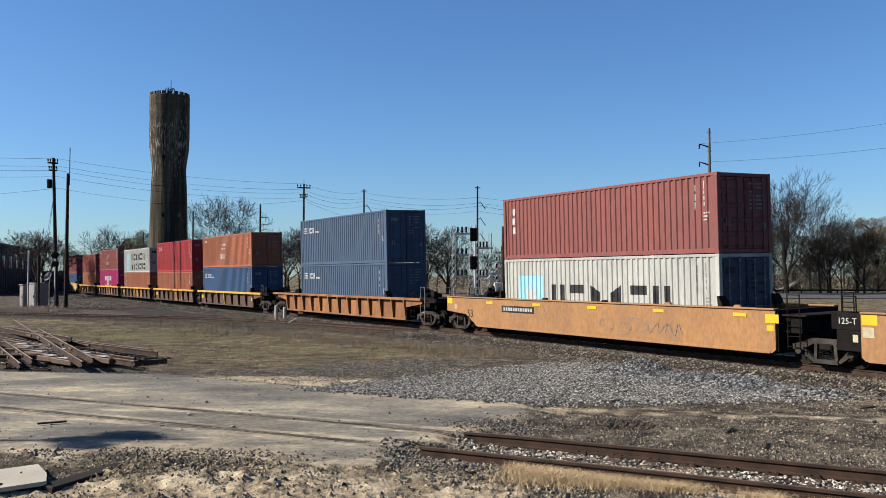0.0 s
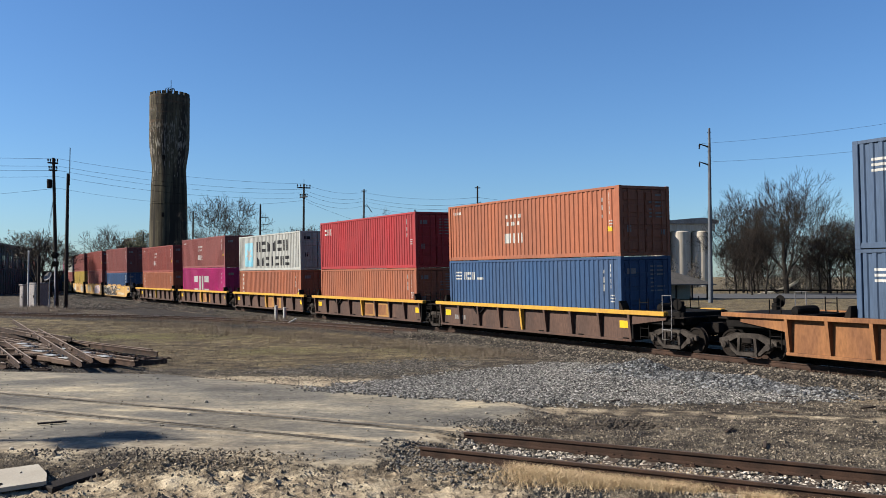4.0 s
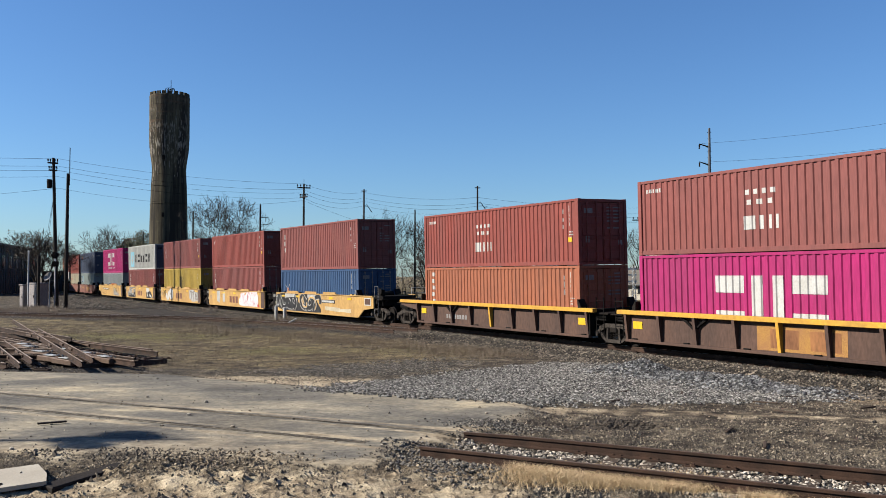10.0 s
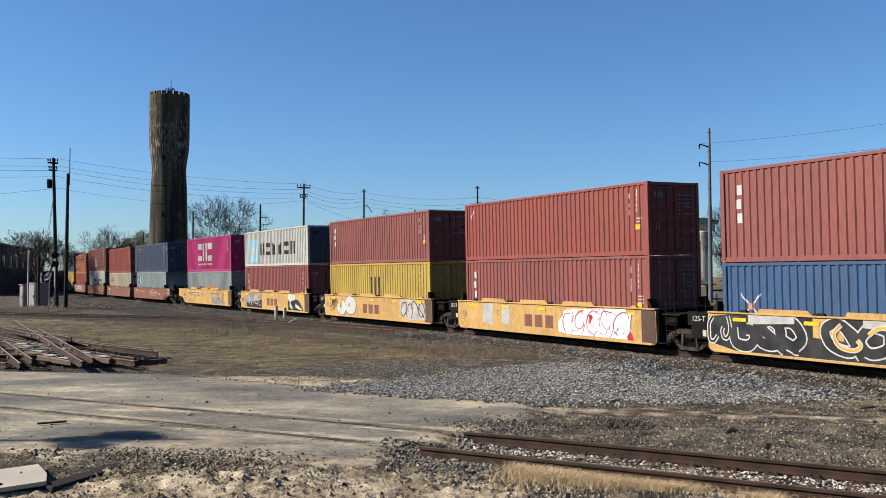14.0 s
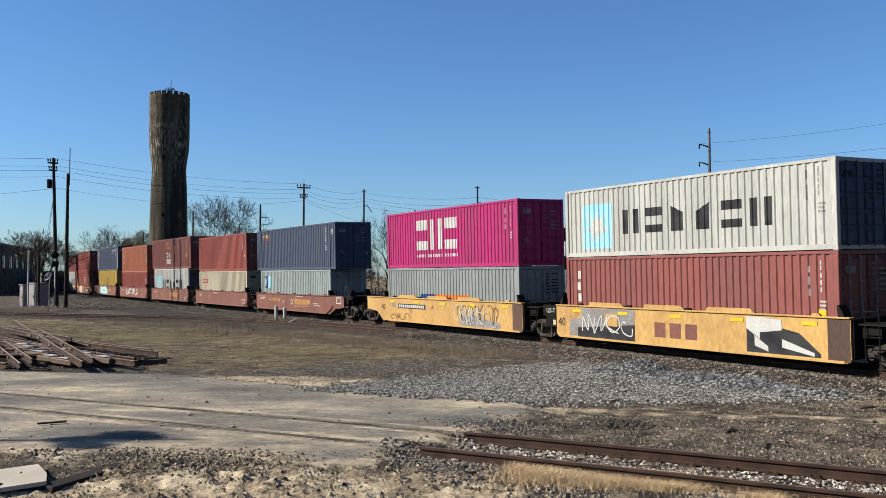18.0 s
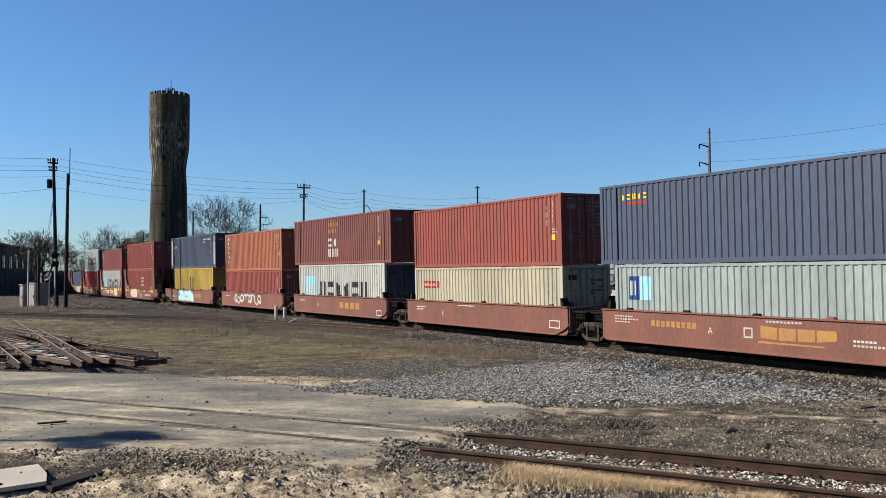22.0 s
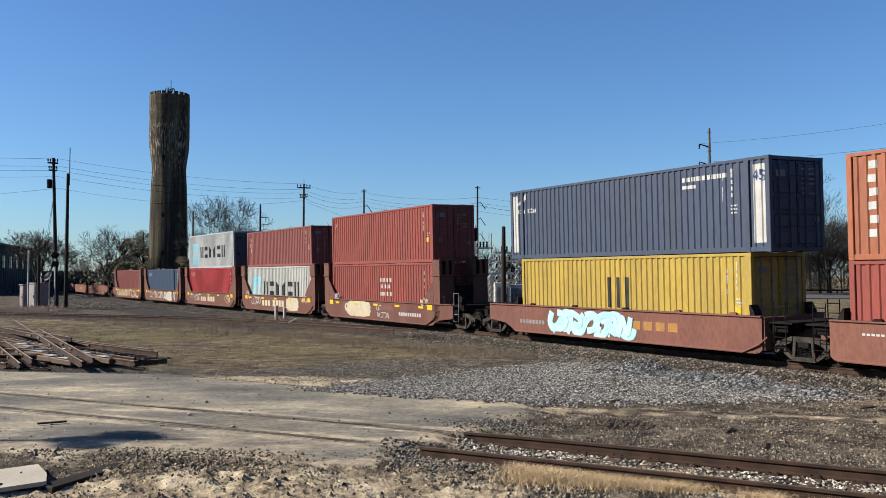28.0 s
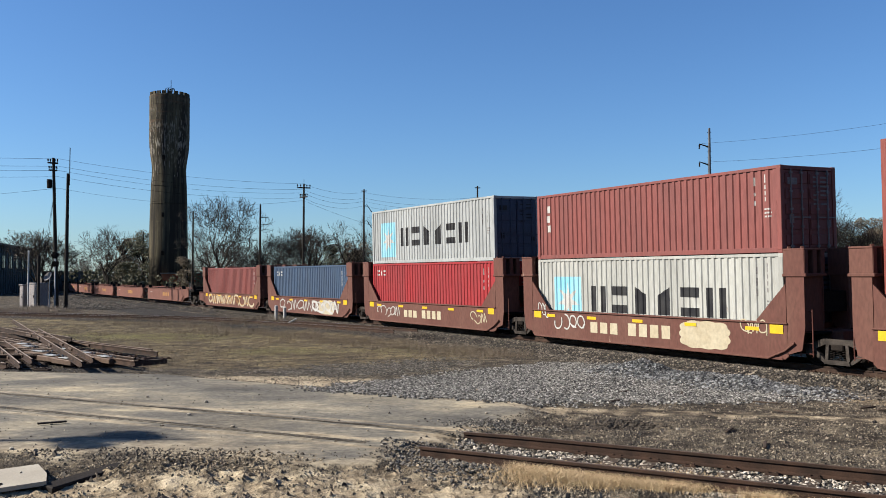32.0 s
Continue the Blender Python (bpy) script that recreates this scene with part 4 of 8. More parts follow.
def ground_z(x, y):
    x, y = np.asarray(x, float), np.asarray(y, float)
    shape = x.shape
    x, y = x.ravel(), y.ravel()
    d = to_line(x, y)
    ds, db = to_poly(x, y, SIDING), to_poly(x, y, BRANCH)
    paved = smooth(-0.5, 0.35, inside(x, y, PAVED))
    base = -0.20 - 0.24 * smooth(19, 27, y + 0.35 * x)
    base = base + 0.035 * lumps(x, y, 3.0, 1) + 0.018 * lumps(x, y, 0.8, 2)
    base = base * (1 - paved) + (-0.085 + 0.008 * lumps(x, y, 2.5, 3)) * paved
    bal = -0.23 - np.maximum(0, np.abs(d + 0.15) - 1.75) * 0.36 + 0.02 * lumps(x, y, 0.7, 4)
    bal2 = -0.24 - np.maximum(0, db - 1.4) * 0.3
    z = np.maximum(base, np.maximum(bal, bal2))
    for mx, my, r, h in ((6.0, 26.8, 1.0, 0.40), (8.2, 24.2, 1.1, 0.24), (7.1, 25.3, 1.2, 0.22), (9.2, 22.2, 1.0, 0.16), (5.0, 27.6, 0.9, 0.18), (4.2, 25.0, 1.4, 0.10), (-3.9, 12.3, 1.0, 0.16), (-2.9, 12.0, 1.2, 0.12), (-1.4, 11.6, 1.4, 0.08), (3.05, 16.5, 0.38, 0.15), (3.5, 16.6, 0.4, 0.09), (1.2, 21.0, 2.0, 0.06), (3.8, 23.0, 2.6, 0.08)):
        q = np.hypot(x - mx, (y - my)) / r
        z = z + h * np.exp(-q * q * 1.6) * (1 + 0.35 * lumps(x, y, 0.45, 5))
    q = np.hypot((x - 3.1) / 0.55, (y - 16.35) / 0.28)
    z = z - 0.16 * np.exp(-q * q)
    rough = (1 - smooth(12.4, 13.6, y)) * (1 - smooth(0.8, 2.2, x)) * (1 - paved) * smooth(8, 9.5, y)
    wob = 0.55 * np.abs(lumps(x + 0.4 * lumps(x, y, 0.5, 33), y, 0.55, 31)) + 0.45 * np.abs(lumps(x, y, 0.22, 32))
    z = z + rough * (0.19 * wob - 0.03)
    pit = (1 - smooth(0.75, 1.35, ds)) * smooth(-0.7, 1.9, x)
    z = z * (1 - pit) + np.minimum(z, -0.235 + 0.014 * lumps(x, y, 0.5, 18)) * pit
    z = np.where((ds < 0.95) & (x < -0.9), np.maximum(z, -0.08), z)
    return z.reshape(shape)


def ground_material():
    m = bpy.data.materials.new("yard_ground")
    m.use_nodes = True
    t, L = m.node_tree, m.node_tree.links.new
    N = t.nodes.new
    p = t.nodes["Principled BSDF"]
    geo = N("ShaderNodeNewGeometry")
    at = N("ShaderNodeVertexColor")
    at.layer_name = "zone"
    sep = N("ShaderNodeSeparateColor")
    L(at.outputs[0], sep.inputs[0])
    at2, sep2 = N("ShaderNodeVertexColor"), N("ShaderNodeSeparateColor")
    at2.layer_name = "cover"
    L(at2.outputs[0], sep2.inputs[0])

    def tex(scale, detail=6, rough=0.6, stretch=None):
        n = N("ShaderNodeTexNoise")
        n.inputs["Scale"].default_value, n.inputs["Detail"].default_value, n.inputs["Roughness"].default_value = scale, detail, rough
        if stretch:
            mp = N("ShaderNodeMapping")
            mp.inputs["Scale"].default_value, mp.inputs["Rotation"].default_value = stretch, (0, 0, radians(28))
            L(geo.outputs["Position"], mp.inputs[0])
            L(mp.outputs[0], n.inputs["Vector"])
        else:
            L(geo.outputs["Position"], n.inputs["Vector"])
        return n.outputs["Fac"]

    def ramp(fac, stops):
        r = N("ShaderNodeValToRGB")
        e = r.color_ramp.elements
        while len(e) < len(stops):
            e.new(0.5)
        for k, (pos, c) in enumerate(stops):
            e[k].position, e[k].color = pos, (*c, 1)
        L(fac, r.inputs[0])
        return r.outputs[0]

    def mix(f, a, b):
        x = N("ShaderNodeMix")
        x.data_type = "RGBA"
        L(f, x.inputs[0])
        L(a, x.inputs[6])
        L(b, x.inputs[7])
        return x.outputs[2]

    def mask(chan, noise_out, width=0.12):
        """The zone's edge, broken up by noise."""
        s = N("ShaderNodeMath")
        s.operation = "ADD"
        L(chan, s.inputs[0])
        L(noise_out, s.inputs[1])
        r = N("ShaderNodeMapRange")
        r.inputs[1].default_value, r.inputs[2].default_value = 1.0 - width, 1.0 + width
        L(s.outputs[0], r.inputs[0])
        return r.outputs[0]

    big, mid, fine, grit = tex(0.35), tex(1.7), tex(9.0), tex(45.0, 3)
    streaks = tex(1.0, 8, 0.68, (0.26, 0.62, 1))
    dirt = ramp(mid, ((0.32, (0.018, 0.014, 0.010)), (0.44, (0.046, 0.037, 0.027)), (0.56, (0.085, 0.069, 0.049)), (0.66, (0.20, 0.163, 0.112))))
    paved = ramp(streaks, ((0.33, (0.075, 0.068, 0.057)), (0.44, (0.115, 0.105, 0.087)), (0.53, (0.148, 0.134, 0.107)), (0.60, (0.225, 0.197, 0.145)), (0.70, (0.35, 0.30, 0.21))))
    stony = ramp(fine, ((0.3, (0.010, 0.009, 0.008)), (0.5, (0.030, 0.026, 0.022)), (0.7, (0.080, 0.070, 0.059))))
    grass = ramp(mid, ((0.30, (0.026, 0.020, 0.013)), (0.44, (0.080, 0.063, 0.039)), (0.55, (0.138, 0.110, 0.066)), (0.64, (0.180, 0.148, 0.082)), (0.74, (0.28, 0.23, 0.143))))
    lawn = ramp(fine, ((0.32, (0.060, 0.052, 0.024)), (0.5, (0.125, 0.116, 0.044)), (0.68, (0.215, 0.190, 0.085))))
    sand = ramp(mid, ((0.32, (0.105, 0.080, 0.052)), (0.43, (0.215, 0.170, 0.113)), (0.55, (0.315, 0.258, 0.172)), (0.70, (0.40, 0.335, 0.235))))
    litter = ramp(fine, ((0.30, (0.045, 0.034, 0.022)), (0.48, (0.145, 0.112, 0.073)), (0.66, (0.28, 0.222, 0.146))))
    sandy = mask(at.outputs["Alpha"], mid, 0.3)
    dirt = mix(sandy, dirt, sand)
    dirt = mix(mask(sep2.outputs[1], mid, 0.18), dirt, litter)
    grass = mix(mask(sep2.outputs[2], mid, 0.25), grass, lawn)
    patch = ramp(tex(0.55, 5, 0.7), ((0.36, (0.66, 0.62, 0.60)), (0.48, (0.95, 0.93, 0.90)), (0.58, (1.15, 1.12, 1.0)), (0.68, (1.5, 1.4, 1.2))))
    tuft = N("ShaderNodeMix")
    tuft.data_type, tuft.blend_type, tuft.inputs[0].default_value = "RGBA", "MULTIPLY", 1.0
    L(grass, tuft.inputs[6])
    L(patch, tuft.inputs[7])
    col = mix(mask(sep.outputs[1], fine), dirt, tuft.outputs[2])
    col = mix(mask(sep.outputs[0], fine), col, stony)
    blotch = ramp(big, ((0.38, (0.70, 0.71, 0.73)), (0.50, (0.95, 0.95, 0.95)), (0.60, (1.25, 1.21, 1.12))))
    worn = N("ShaderNodeMix")
    worn.data_type, worn.blend_type, worn.inputs[0].default_value = "RGBA", "MULTIPLY", 1.0
    L(paved, worn.inputs[6])
    L(blotch, worn.inputs[7])
    dusty = mix(mask(sep2.outputs[0], streaks, 0.16), worn.outputs[2], sand)
    pave_mask = mask(sep.outputs[2], mid)
    col = mix(pave_mask, col, dusty)
    g = N("ShaderNodeMapRange")
    g.inputs[1].default_value, g.inputs[2].default_value, g.inputs[3].default_value, g.inputs[4].default_value = 0.32, 0.68, 0.4, 1.6
    L(grit, g.inputs[0])
    f2 = N("ShaderNodeMapRange")
    f2.inputs[1].default_value, f2.inputs[2].default_value, f2.inputs[3].default_value, f2.inputs[4].default_value = 0.3, 0.7, 0.7, 1.3
    L(fine, f2.inputs[0])
    mm = N("ShaderNodeMath")
    mm.operation = "MULTIPLY"
    calm = N("ShaderNodeMath")
    calm.operation, calm.inputs[1].default_value, calm.inputs[2].default_value = "MULTIPLY_ADD", -0.84, 1.0
    quiet = N("ShaderNodeMath")
    quiet.operation = "MAXIMUM"
    half_sand = N("ShaderNodeMath")
    half_sand.operation, half_sand.inputs[1].default_value = "MULTIPLY", 0.65
    L(sandy, half_sand.inputs[0])
    L(pave_mask, quiet.inputs[0])
    L(half_sand.outputs[0], quiet.inputs[1])
    L(quiet.outputs[0], calm.inputs[0])
    soft_g = N("ShaderNodeMix")
    soft_g.data_type = "FLOAT"
    L(calm.outputs[0], soft_g.inputs[0])
    soft_g.inputs[2].default_value = 1.0
    L(g.outputs[0], soft_g.inputs[3])
    L(soft_g.outputs[0], mm.inputs[0])
    L(f2.outputs[0], mm.inputs[1])
    ml = N("ShaderNodeMix")
    ml.data_type, ml.blend_type, ml.inputs[0].default_value = "RGBA", "MULTIPLY", 1.0
    L(col, ml.inputs[6])
    L(mm.outputs[0], ml.inputs[7])
    L(ml.outputs[2], p.inputs["Base Color"])
    p.inputs["Roughness"].default_value = 0.95
    p.inputs["Specular IOR Level"].default_value = 0.15
    h = N("ShaderNodeMath")
    h.operation = "MULTIPLY_ADD"
    h.inputs[1].default_value = 2.5
    L(fine, h.inputs[0])
    L(grit, h.inputs[2])
    bp = N("ShaderNodeBump")
    bp.inputs["Strength"].default_value, bp.inputs["Distance"].default_value = 1.0, 0.045
    L(h.outputs[0], bp.inputs["Height"])
    L(calm.outputs[0], bp.inputs["Strength"])
    L(bp.outputs[0], p.inputs["Normal"])
    return m


def spread(points):
    out = []
    for (a, b, n) in points:
        out += list(np.linspace(a, b, n, endpoint=False))
    return np.array(out)


def ground():
    xs = spread([(-3000, -400, 8), (-400, -80, 16), (-80, -24, 56), (-24, -8, 70), (-8, 6, 200), (6, 18, 75), (18, 60, 60), (60, 400, 17), (400, 3001, 9)])
    ys = spread([(-400, -20, 12), (-20, 9, 30), (9, 14, 90), (14, 34, 140), (34, 70, 110), (70, 250, 60), (250, 900, 16), (900, 4500, 9)])
    X, Y = np.meshgrid(xs, ys)
    Z = ground_z(X, Y)
    far = smooth(200, 1200, np.hypot(X, Y))
    Z = Z * (1 - far) - 0.6 * far
    nx, ny = len(xs), len(ys)
    me = bpy.data.meshes.new("ground")
    v = np.stack([X, Y, Z], -1).reshape(-1, 3)
    i = np.arange((ny - 1) * (nx - 1))
    a = (i // (nx - 1)) * nx + i % (nx - 1)
    f = np.stack([a, a + 1, a + nx + 1, a + nx], 1)
    me.from_pydata(v.tolist(), [], f.tolist())
    me.shade_smooth()
    x, y = X.ravel(), Y.ravel()
    d, ds, db = to_line(x, y), to_poly(x, y, SIDING), to_poly(x, y, BRANCH)
    pav = smooth(-0.6, 0.6, inside(x, y, PAVED) + 0.25 * lumps(x, y, 1.5, 7))
    sto = smooth(-1.2, 1.0, inside(x, y, STONY) + 0.4 * lumps(x, y, 1.2, 8))
    sto = np.maximum(sto, np.maximum(1 - smooth(2.2, 4.2, np.abs(d)), 0.9 * (1 - smooth(1.2, 2.4, db))))
    sto = np.maximum(sto, (1 - smooth(0.8, 1.4, ds)) * (x > 0.8))
    sto = np.maximum(sto, (1 - smooth(6.5, 9.5, np.abs(d))) * smooth(44, 52, y))
    # the dark stony colour stands in for shade under the scrap heap
    sto = np.maximum(sto, 0.9 * smooth(-0.6, 0.6, inside(x, y, HEAP_SHADE)))
    gra = smooth(-2.0, 1.5, inside(x, y, GRASSY) + 0.8 * lumps(x, y, 2.5, 9))
    gra = np.maximum(gra, (d > 3.5) * 0.9)
    sand = np.maximum(smooth(-0.6, 0.6, inside(x, y, SANDY) + 0.35 * lumps(x, y, 0.9, 21)), np.maximum(0.66 * smooth(-0.5, 0.6, 0.9 * inside(x, y, PATH) + 0.9 * lumps(x, y, 1.5, 22) - 0.15), smooth(-0.6, 0.5, inside(x, y, BARE) + 0.4 * lumps(x, y, 1.4, 23))))
    zone = np.stack([sto, gra, pav, sand], 1).astype(np.float32)
    me.color_attributes.new("zone", "FLOAT_COLOR", "POINT").data.foreach_set("color", zone.ravel())
    bands = np.exp(-((ds - 1.02) / 0.16) ** 2) + np.exp(-((ds - 0.48) / 0.14) ** 2)
    edge = inside(x, y, PAVED)
    dust = np.maximum(np.maximum(0.62 * np.clip(bands, 0, 1) * smooth(1.5, 0.0, x), 0.47 * (1 - smooth(0.2, 1.2, edge)) * smooth(17, 21, y)), 0.5 * (1 - smooth(0.1, 1.0, edge)))
    dust = np.maximum(dust, 0.52 * smooth(17.5, 13.6, y) * smooth(1.0, -3.0, x))
    soil = np.maximum(0.62 * np.exp(-(((x + 3.5) / 1.4) ** 2 + ((y - 12.6) / 0.7) ** 2)), smooth(-0.5, 0.5, inside(x, y, RUBBLE)))
    soil = np.maximum(soil, np.maximum(0.46 * smooth(0.8, 2.4, x) * (1 - smooth(0.9, 2.0, ds)) * (y < 14), 0.62 * smooth(8.2, 10.0, x) * smooth(18.5, 20.5, y) * smooth(29, 26, y)))
    soil = np.maximum(soil, 0.64 * smooth(-0.25, 0.3, lumps(x, y, 1.1, 44)) * smooth(13.0, 12.0, y))
    green = 0.62 * np.exp(-(((x + 6.6) / 3.0) ** 2 + ((y - 35.5) / 2.4) ** 2)) + 0.64 * np.exp(-(((x + 15) / 8) ** 2 + ((y - 44) / 4.0) ** 2)) + 0.4 * np.exp(-(((x + 1.5) / 2.0) ** 2 + ((y - 36) / 2.0) ** 2))
    cover = np.stack([dust, soil, green, np.ones(len(x))], 1).astype(np.float32)
    me.color_attributes.new("cover", "FLOAT_COLOR", "POINT").data.foreach_set("color", cover.ravel())
    me.materials.append(ground_material())
    return tagged(new("ground", me), "dry yard ground of dirt, old paving, gravel and winter grass", "ground", kind="structure")


ground()

RAIL_PROF = [(-0.07, 0), (0.07, 0), (0.07, 0.02), (0.012, 0.035), (0.012, 0.125), (0.036, 0.135), (0.036, 0.168), (0.028, 0.172), (-0.028, 0.172), (-0.036, 0.168), (-0.036, 0.135), (-0.012, 0.125), (-0.012, 0.035), (-0.07, 0.02)]


def sweep(m, pts, prof):
    """Pushes a cross-section along a level path of (x, y, z)."""
    k, n = len(m.v), len(prof)
    for i, (x, y, z) in enumerate(pts):
        ax, ay, _ = pts[max(0, i - 1)]
        bx, by, _ = pts[min(len(pts) - 1, i + 1)]
        q = math.hypot(bx - ax, by - ay)
        ux, uy = -(by - ay) / q, (bx - ax) / q
        m.v += [(x + ux * u, y + uy * u, z + w) for u, w in prof]
    for i in range(len(pts) - 1):
        for j in range(n):
            a, b = k + i * n + j, k + i * n + (j + 1) % n
            m.f.append((a, b, b + n, a + n))
    m.f.append(tuple(range(k, k + n)))
    m.f.append(tuple(range(k + (len(pts) - 1) * n, k + len(pts) * n))[::-1])
    return m


def offset_path(poly, off, step=1.0):
    """Points along a polyline, smoothed, moved sideways."""
    p = np.array(poly, float)
    seg = np.concatenate([[0], np.cumsum(np.hypot(*np.diff(p, axis=0).T))])
    s = np.arange(0, seg[-1], step)
    x, y = np.interp(s, seg, p[:, 0]), np.interp(s, seg, p[:, 1])
    for _ in range(12):
        x[1:-1], y[1:-1] = (x[:-2] + 2 * x[1:-1] + x[2:]) / 4, (y[:-2] + 2 * y[1:-1] + y[2:]) / 4
    dx, dy = np.gradient(x), np.gradient(y)
    q = np.hypot(dx, dy)
    return x - dy / q * off, y + dx / q * off, np.arctan2(dy, dx), s


def tie_mesh():
    return M().box(-0.115, 0.115, -1.3, 1.3, -0.2, 0.0, 0.012)


def plate_mesh():
    m = M().box(-0.09, 0.09, -0.17, 0.17, 0.0, 0.018)
    for x in (-0.06, 0.06):
        for y in (-0.1, 0.1):
            m.box(x - 0.015, x + 0.015, y - 0.02, y + 0.02, 0.018, 0.045)
    return m


def track(label, rails, ties, top, head):
    """A track: two rails with their heads, ties and tie plates."""
    ob = thing("track", label, "railway track", kind="structure")
    for pts in rails:
        r = part("rail", sweep(M(), pts, RAIL_PROF), RAIL, ob)
        part("rail_head", sweep(M(), [(x, y, z + 0.1735) for x, y, z in pts], [(-0.026, 0), (0.026, 0), (0.022, 0.003), (-0.022, 0.003)]), head, r)
    tie, plate = shared(("tie",), tie_mesh), shared(("tie_plate",), plate_mesh)
    rnd = random.Random(5)
    for x, y, z, yaw, lean, plates in ties:
        t = part("tie", tie, TIE, ob, at=pose(x, y, z, lean, rnd.uniform(-0.6, 0.6), yaw + rnd.uniform(-1.2, 1.2)) @ pose(0, rnd.uniform(-0.06, 0.06), 0))
        if plates:
            for o in (-0.75, 0.75):
                part("tie_plate", plate, RAIL, t, at=(0, o, 0.002))
    return ob


def main_line():
    s = np.arange(-40, 330, 1.5)
    rails = []
    for o, dz in ((-0.7525, -0.018), (0.7525, 0.018)):
        rails.append([(*on_line(q, o)[:2], dz - 0.176) for q in s])
    ties = []
    for q in np.arange(-14, 110, 0.54):
        x, y, h = on_line(q)
        ties.append((x, y, -0.19, math.degrees(h) - 90, LEAN, q < 40))
    track("curved main line with polished rails on stone ballast", rails, ties, 0.0, RAILTOP)


def side_track(poly, top, label, gap, head, shown=-1e9, first=-1e9, last=1e9):
    ties, rails = [], []
    for o in (-0.7525, 0.7525):
        x, y, a, s = offset_path(poly, o)
        out = shown + (0.9 if o > 0 else 0.0)
        rails.append([(float(p), float(q), top - 0.176 - (0.09 * max(0.0, out + 0.7 - float(p)) if shown > -1e8 else 0.0)) for p, q in zip(x, y) if p > out])
    x, y, a, s = offset_path(poly, 0.0, gap)
    for p, q, w, k in zip(x, y, a, s):
        if first < p < last:
            ties.append((float(p), float(q), top - 0.18, math.degrees(w), 0, True))
    track(label, rails, ties, top, head)


main_line()
side_track(SIDING, -0.04, "rusty siding half sunk into the yard", 0.56, RAILDULL, shown=-1.1, first=1.6, last=8)
GROOVE = mat("dirt_filled_groove", (0.06, 0.05, 0.04), (0.25, 0.215, 0.165), rough=0.95, scale=0.9, fine=9, amount=0.5)
for off_, wid_ in ((-0.7525, 0.03), (-0.66, 0.014), (0.7525, 0.026), (0.66, 0.016)):
    gx_, gy_, _, _ = offset_path(SIDING, off_)
    pts_ = [(float(a), float(b), -0.073) for a, b in zip(gx_, gy_) if -20 < a < (0.6 if off_ > 0 else -0.4)]
    tagged(new("rail_groove", sweep(M(), pts_, [(-wid_, 0), (wid_, 0), (wid_ * 0.8, 0.006), (-wid_ * 0.8, 0.006)]).mesh("rail_groove", GROOVE)), "dirt-filled rail groove in the old paving", "groove", kind="structure")
side_track(BRANCH, -0.06, "branch track that meets the main line", 0.6, RAILTOP)


# ---- stones, as loose stuff ----
def stones(name, label, x, y, size, material, seed, lift=0.35):
    """Many small broken stones on the ground, in one mesh."""
    r = np.random.RandomState(seed)
    n = len(x)
    base = np.array([(a, b, c) for c in (-1, 1) for b in (-1, 1) for a in (-1, 1)], float) * 0.6
    quad = np.array([(0, 2, 3, 1), (4, 5, 7, 6), (0, 1, 5, 4), (2, 6, 7, 3), (0, 4, 6, 2), (1, 3, 7, 5)])
    v = base[None] * (1 + r.uniform(-0.45, 0.45, (n, 8, 3)))
    ang = r.uniform(0, 6.28, (n, 3))
    for i, (p, q) in enumerate(((0, 1), (1, 2), (0, 2))):
        c, s = np.cos(ang[:, i, None]), np.sin(ang[:, i, None])
        v[..., p], v[..., q] = v[..., p] * c - v[..., q] * s, v[..., p] * s + v[..., q] * c
    sz = size * r.uniform(0.55, 1.3, n)
    v = v * sz[:, None, None] * np.array([1, 1, 0.75])
    v += np.stack([x, y, ground_z(x, y) + sz * lift], 1)[:, None]
    f = (quad[None] + 8 * np.arange(n)[:, None, None]).reshape(-1, 4)
    me = bpy.data.meshes.new(name)
    me.from_pydata(v.reshape(-1, 3).tolist(), [], f.tolist())
    me.materials.append(material)
    return tagged(new(name, me), label, "stones", kind="stuff")


def shards(name, label, x, y, size, material, seed):
    """Small ridged chips that lie on the ground, in one mesh."""
    r = np.random.RandomState(seed)
    n = len(x)
    base = np.array([(-1, -0.7, -0.4), (1, -0.7, -0.4), (1, 0.7, -0.4), (-1, 0.7, -0.4), (-0.45, 0, 0.8), (0.45, 0, 0.8)], float) * 0.62
    v = base[None] * (1 + r.uniform(-0.4, 0.4, (n, 6, 3)))
    a = r.uniform(0, 6.28, n)[:, None]
    c, s = np.cos(a), np.sin(a)
    v[..., 0], v[..., 1] = v[..., 0] * c - v[..., 1] * s, v[..., 0] * s + v[..., 1] * c
    sz = size * np.exp(r.normal(0, 0.42, n))
    v = v * sz[:, None, None]
    v += np.stack([x, y, ground_z(x, y) + sz * 0.12], 1)[:, None]
    one = [(0, 1, 5, 4), (1, 2, 5), (2, 3, 4, 5), (3, 0, 4)]
    me = bpy.data.meshes.new(name)
    me.from_pydata(v.reshape(-1, 3).tolist(), [], [tuple(i + 6 * k for i in f) for k in range(n) for f in one])
    me.materials.append(material)
    return tagged(new(name, me), label, "stones", kind="stuff")


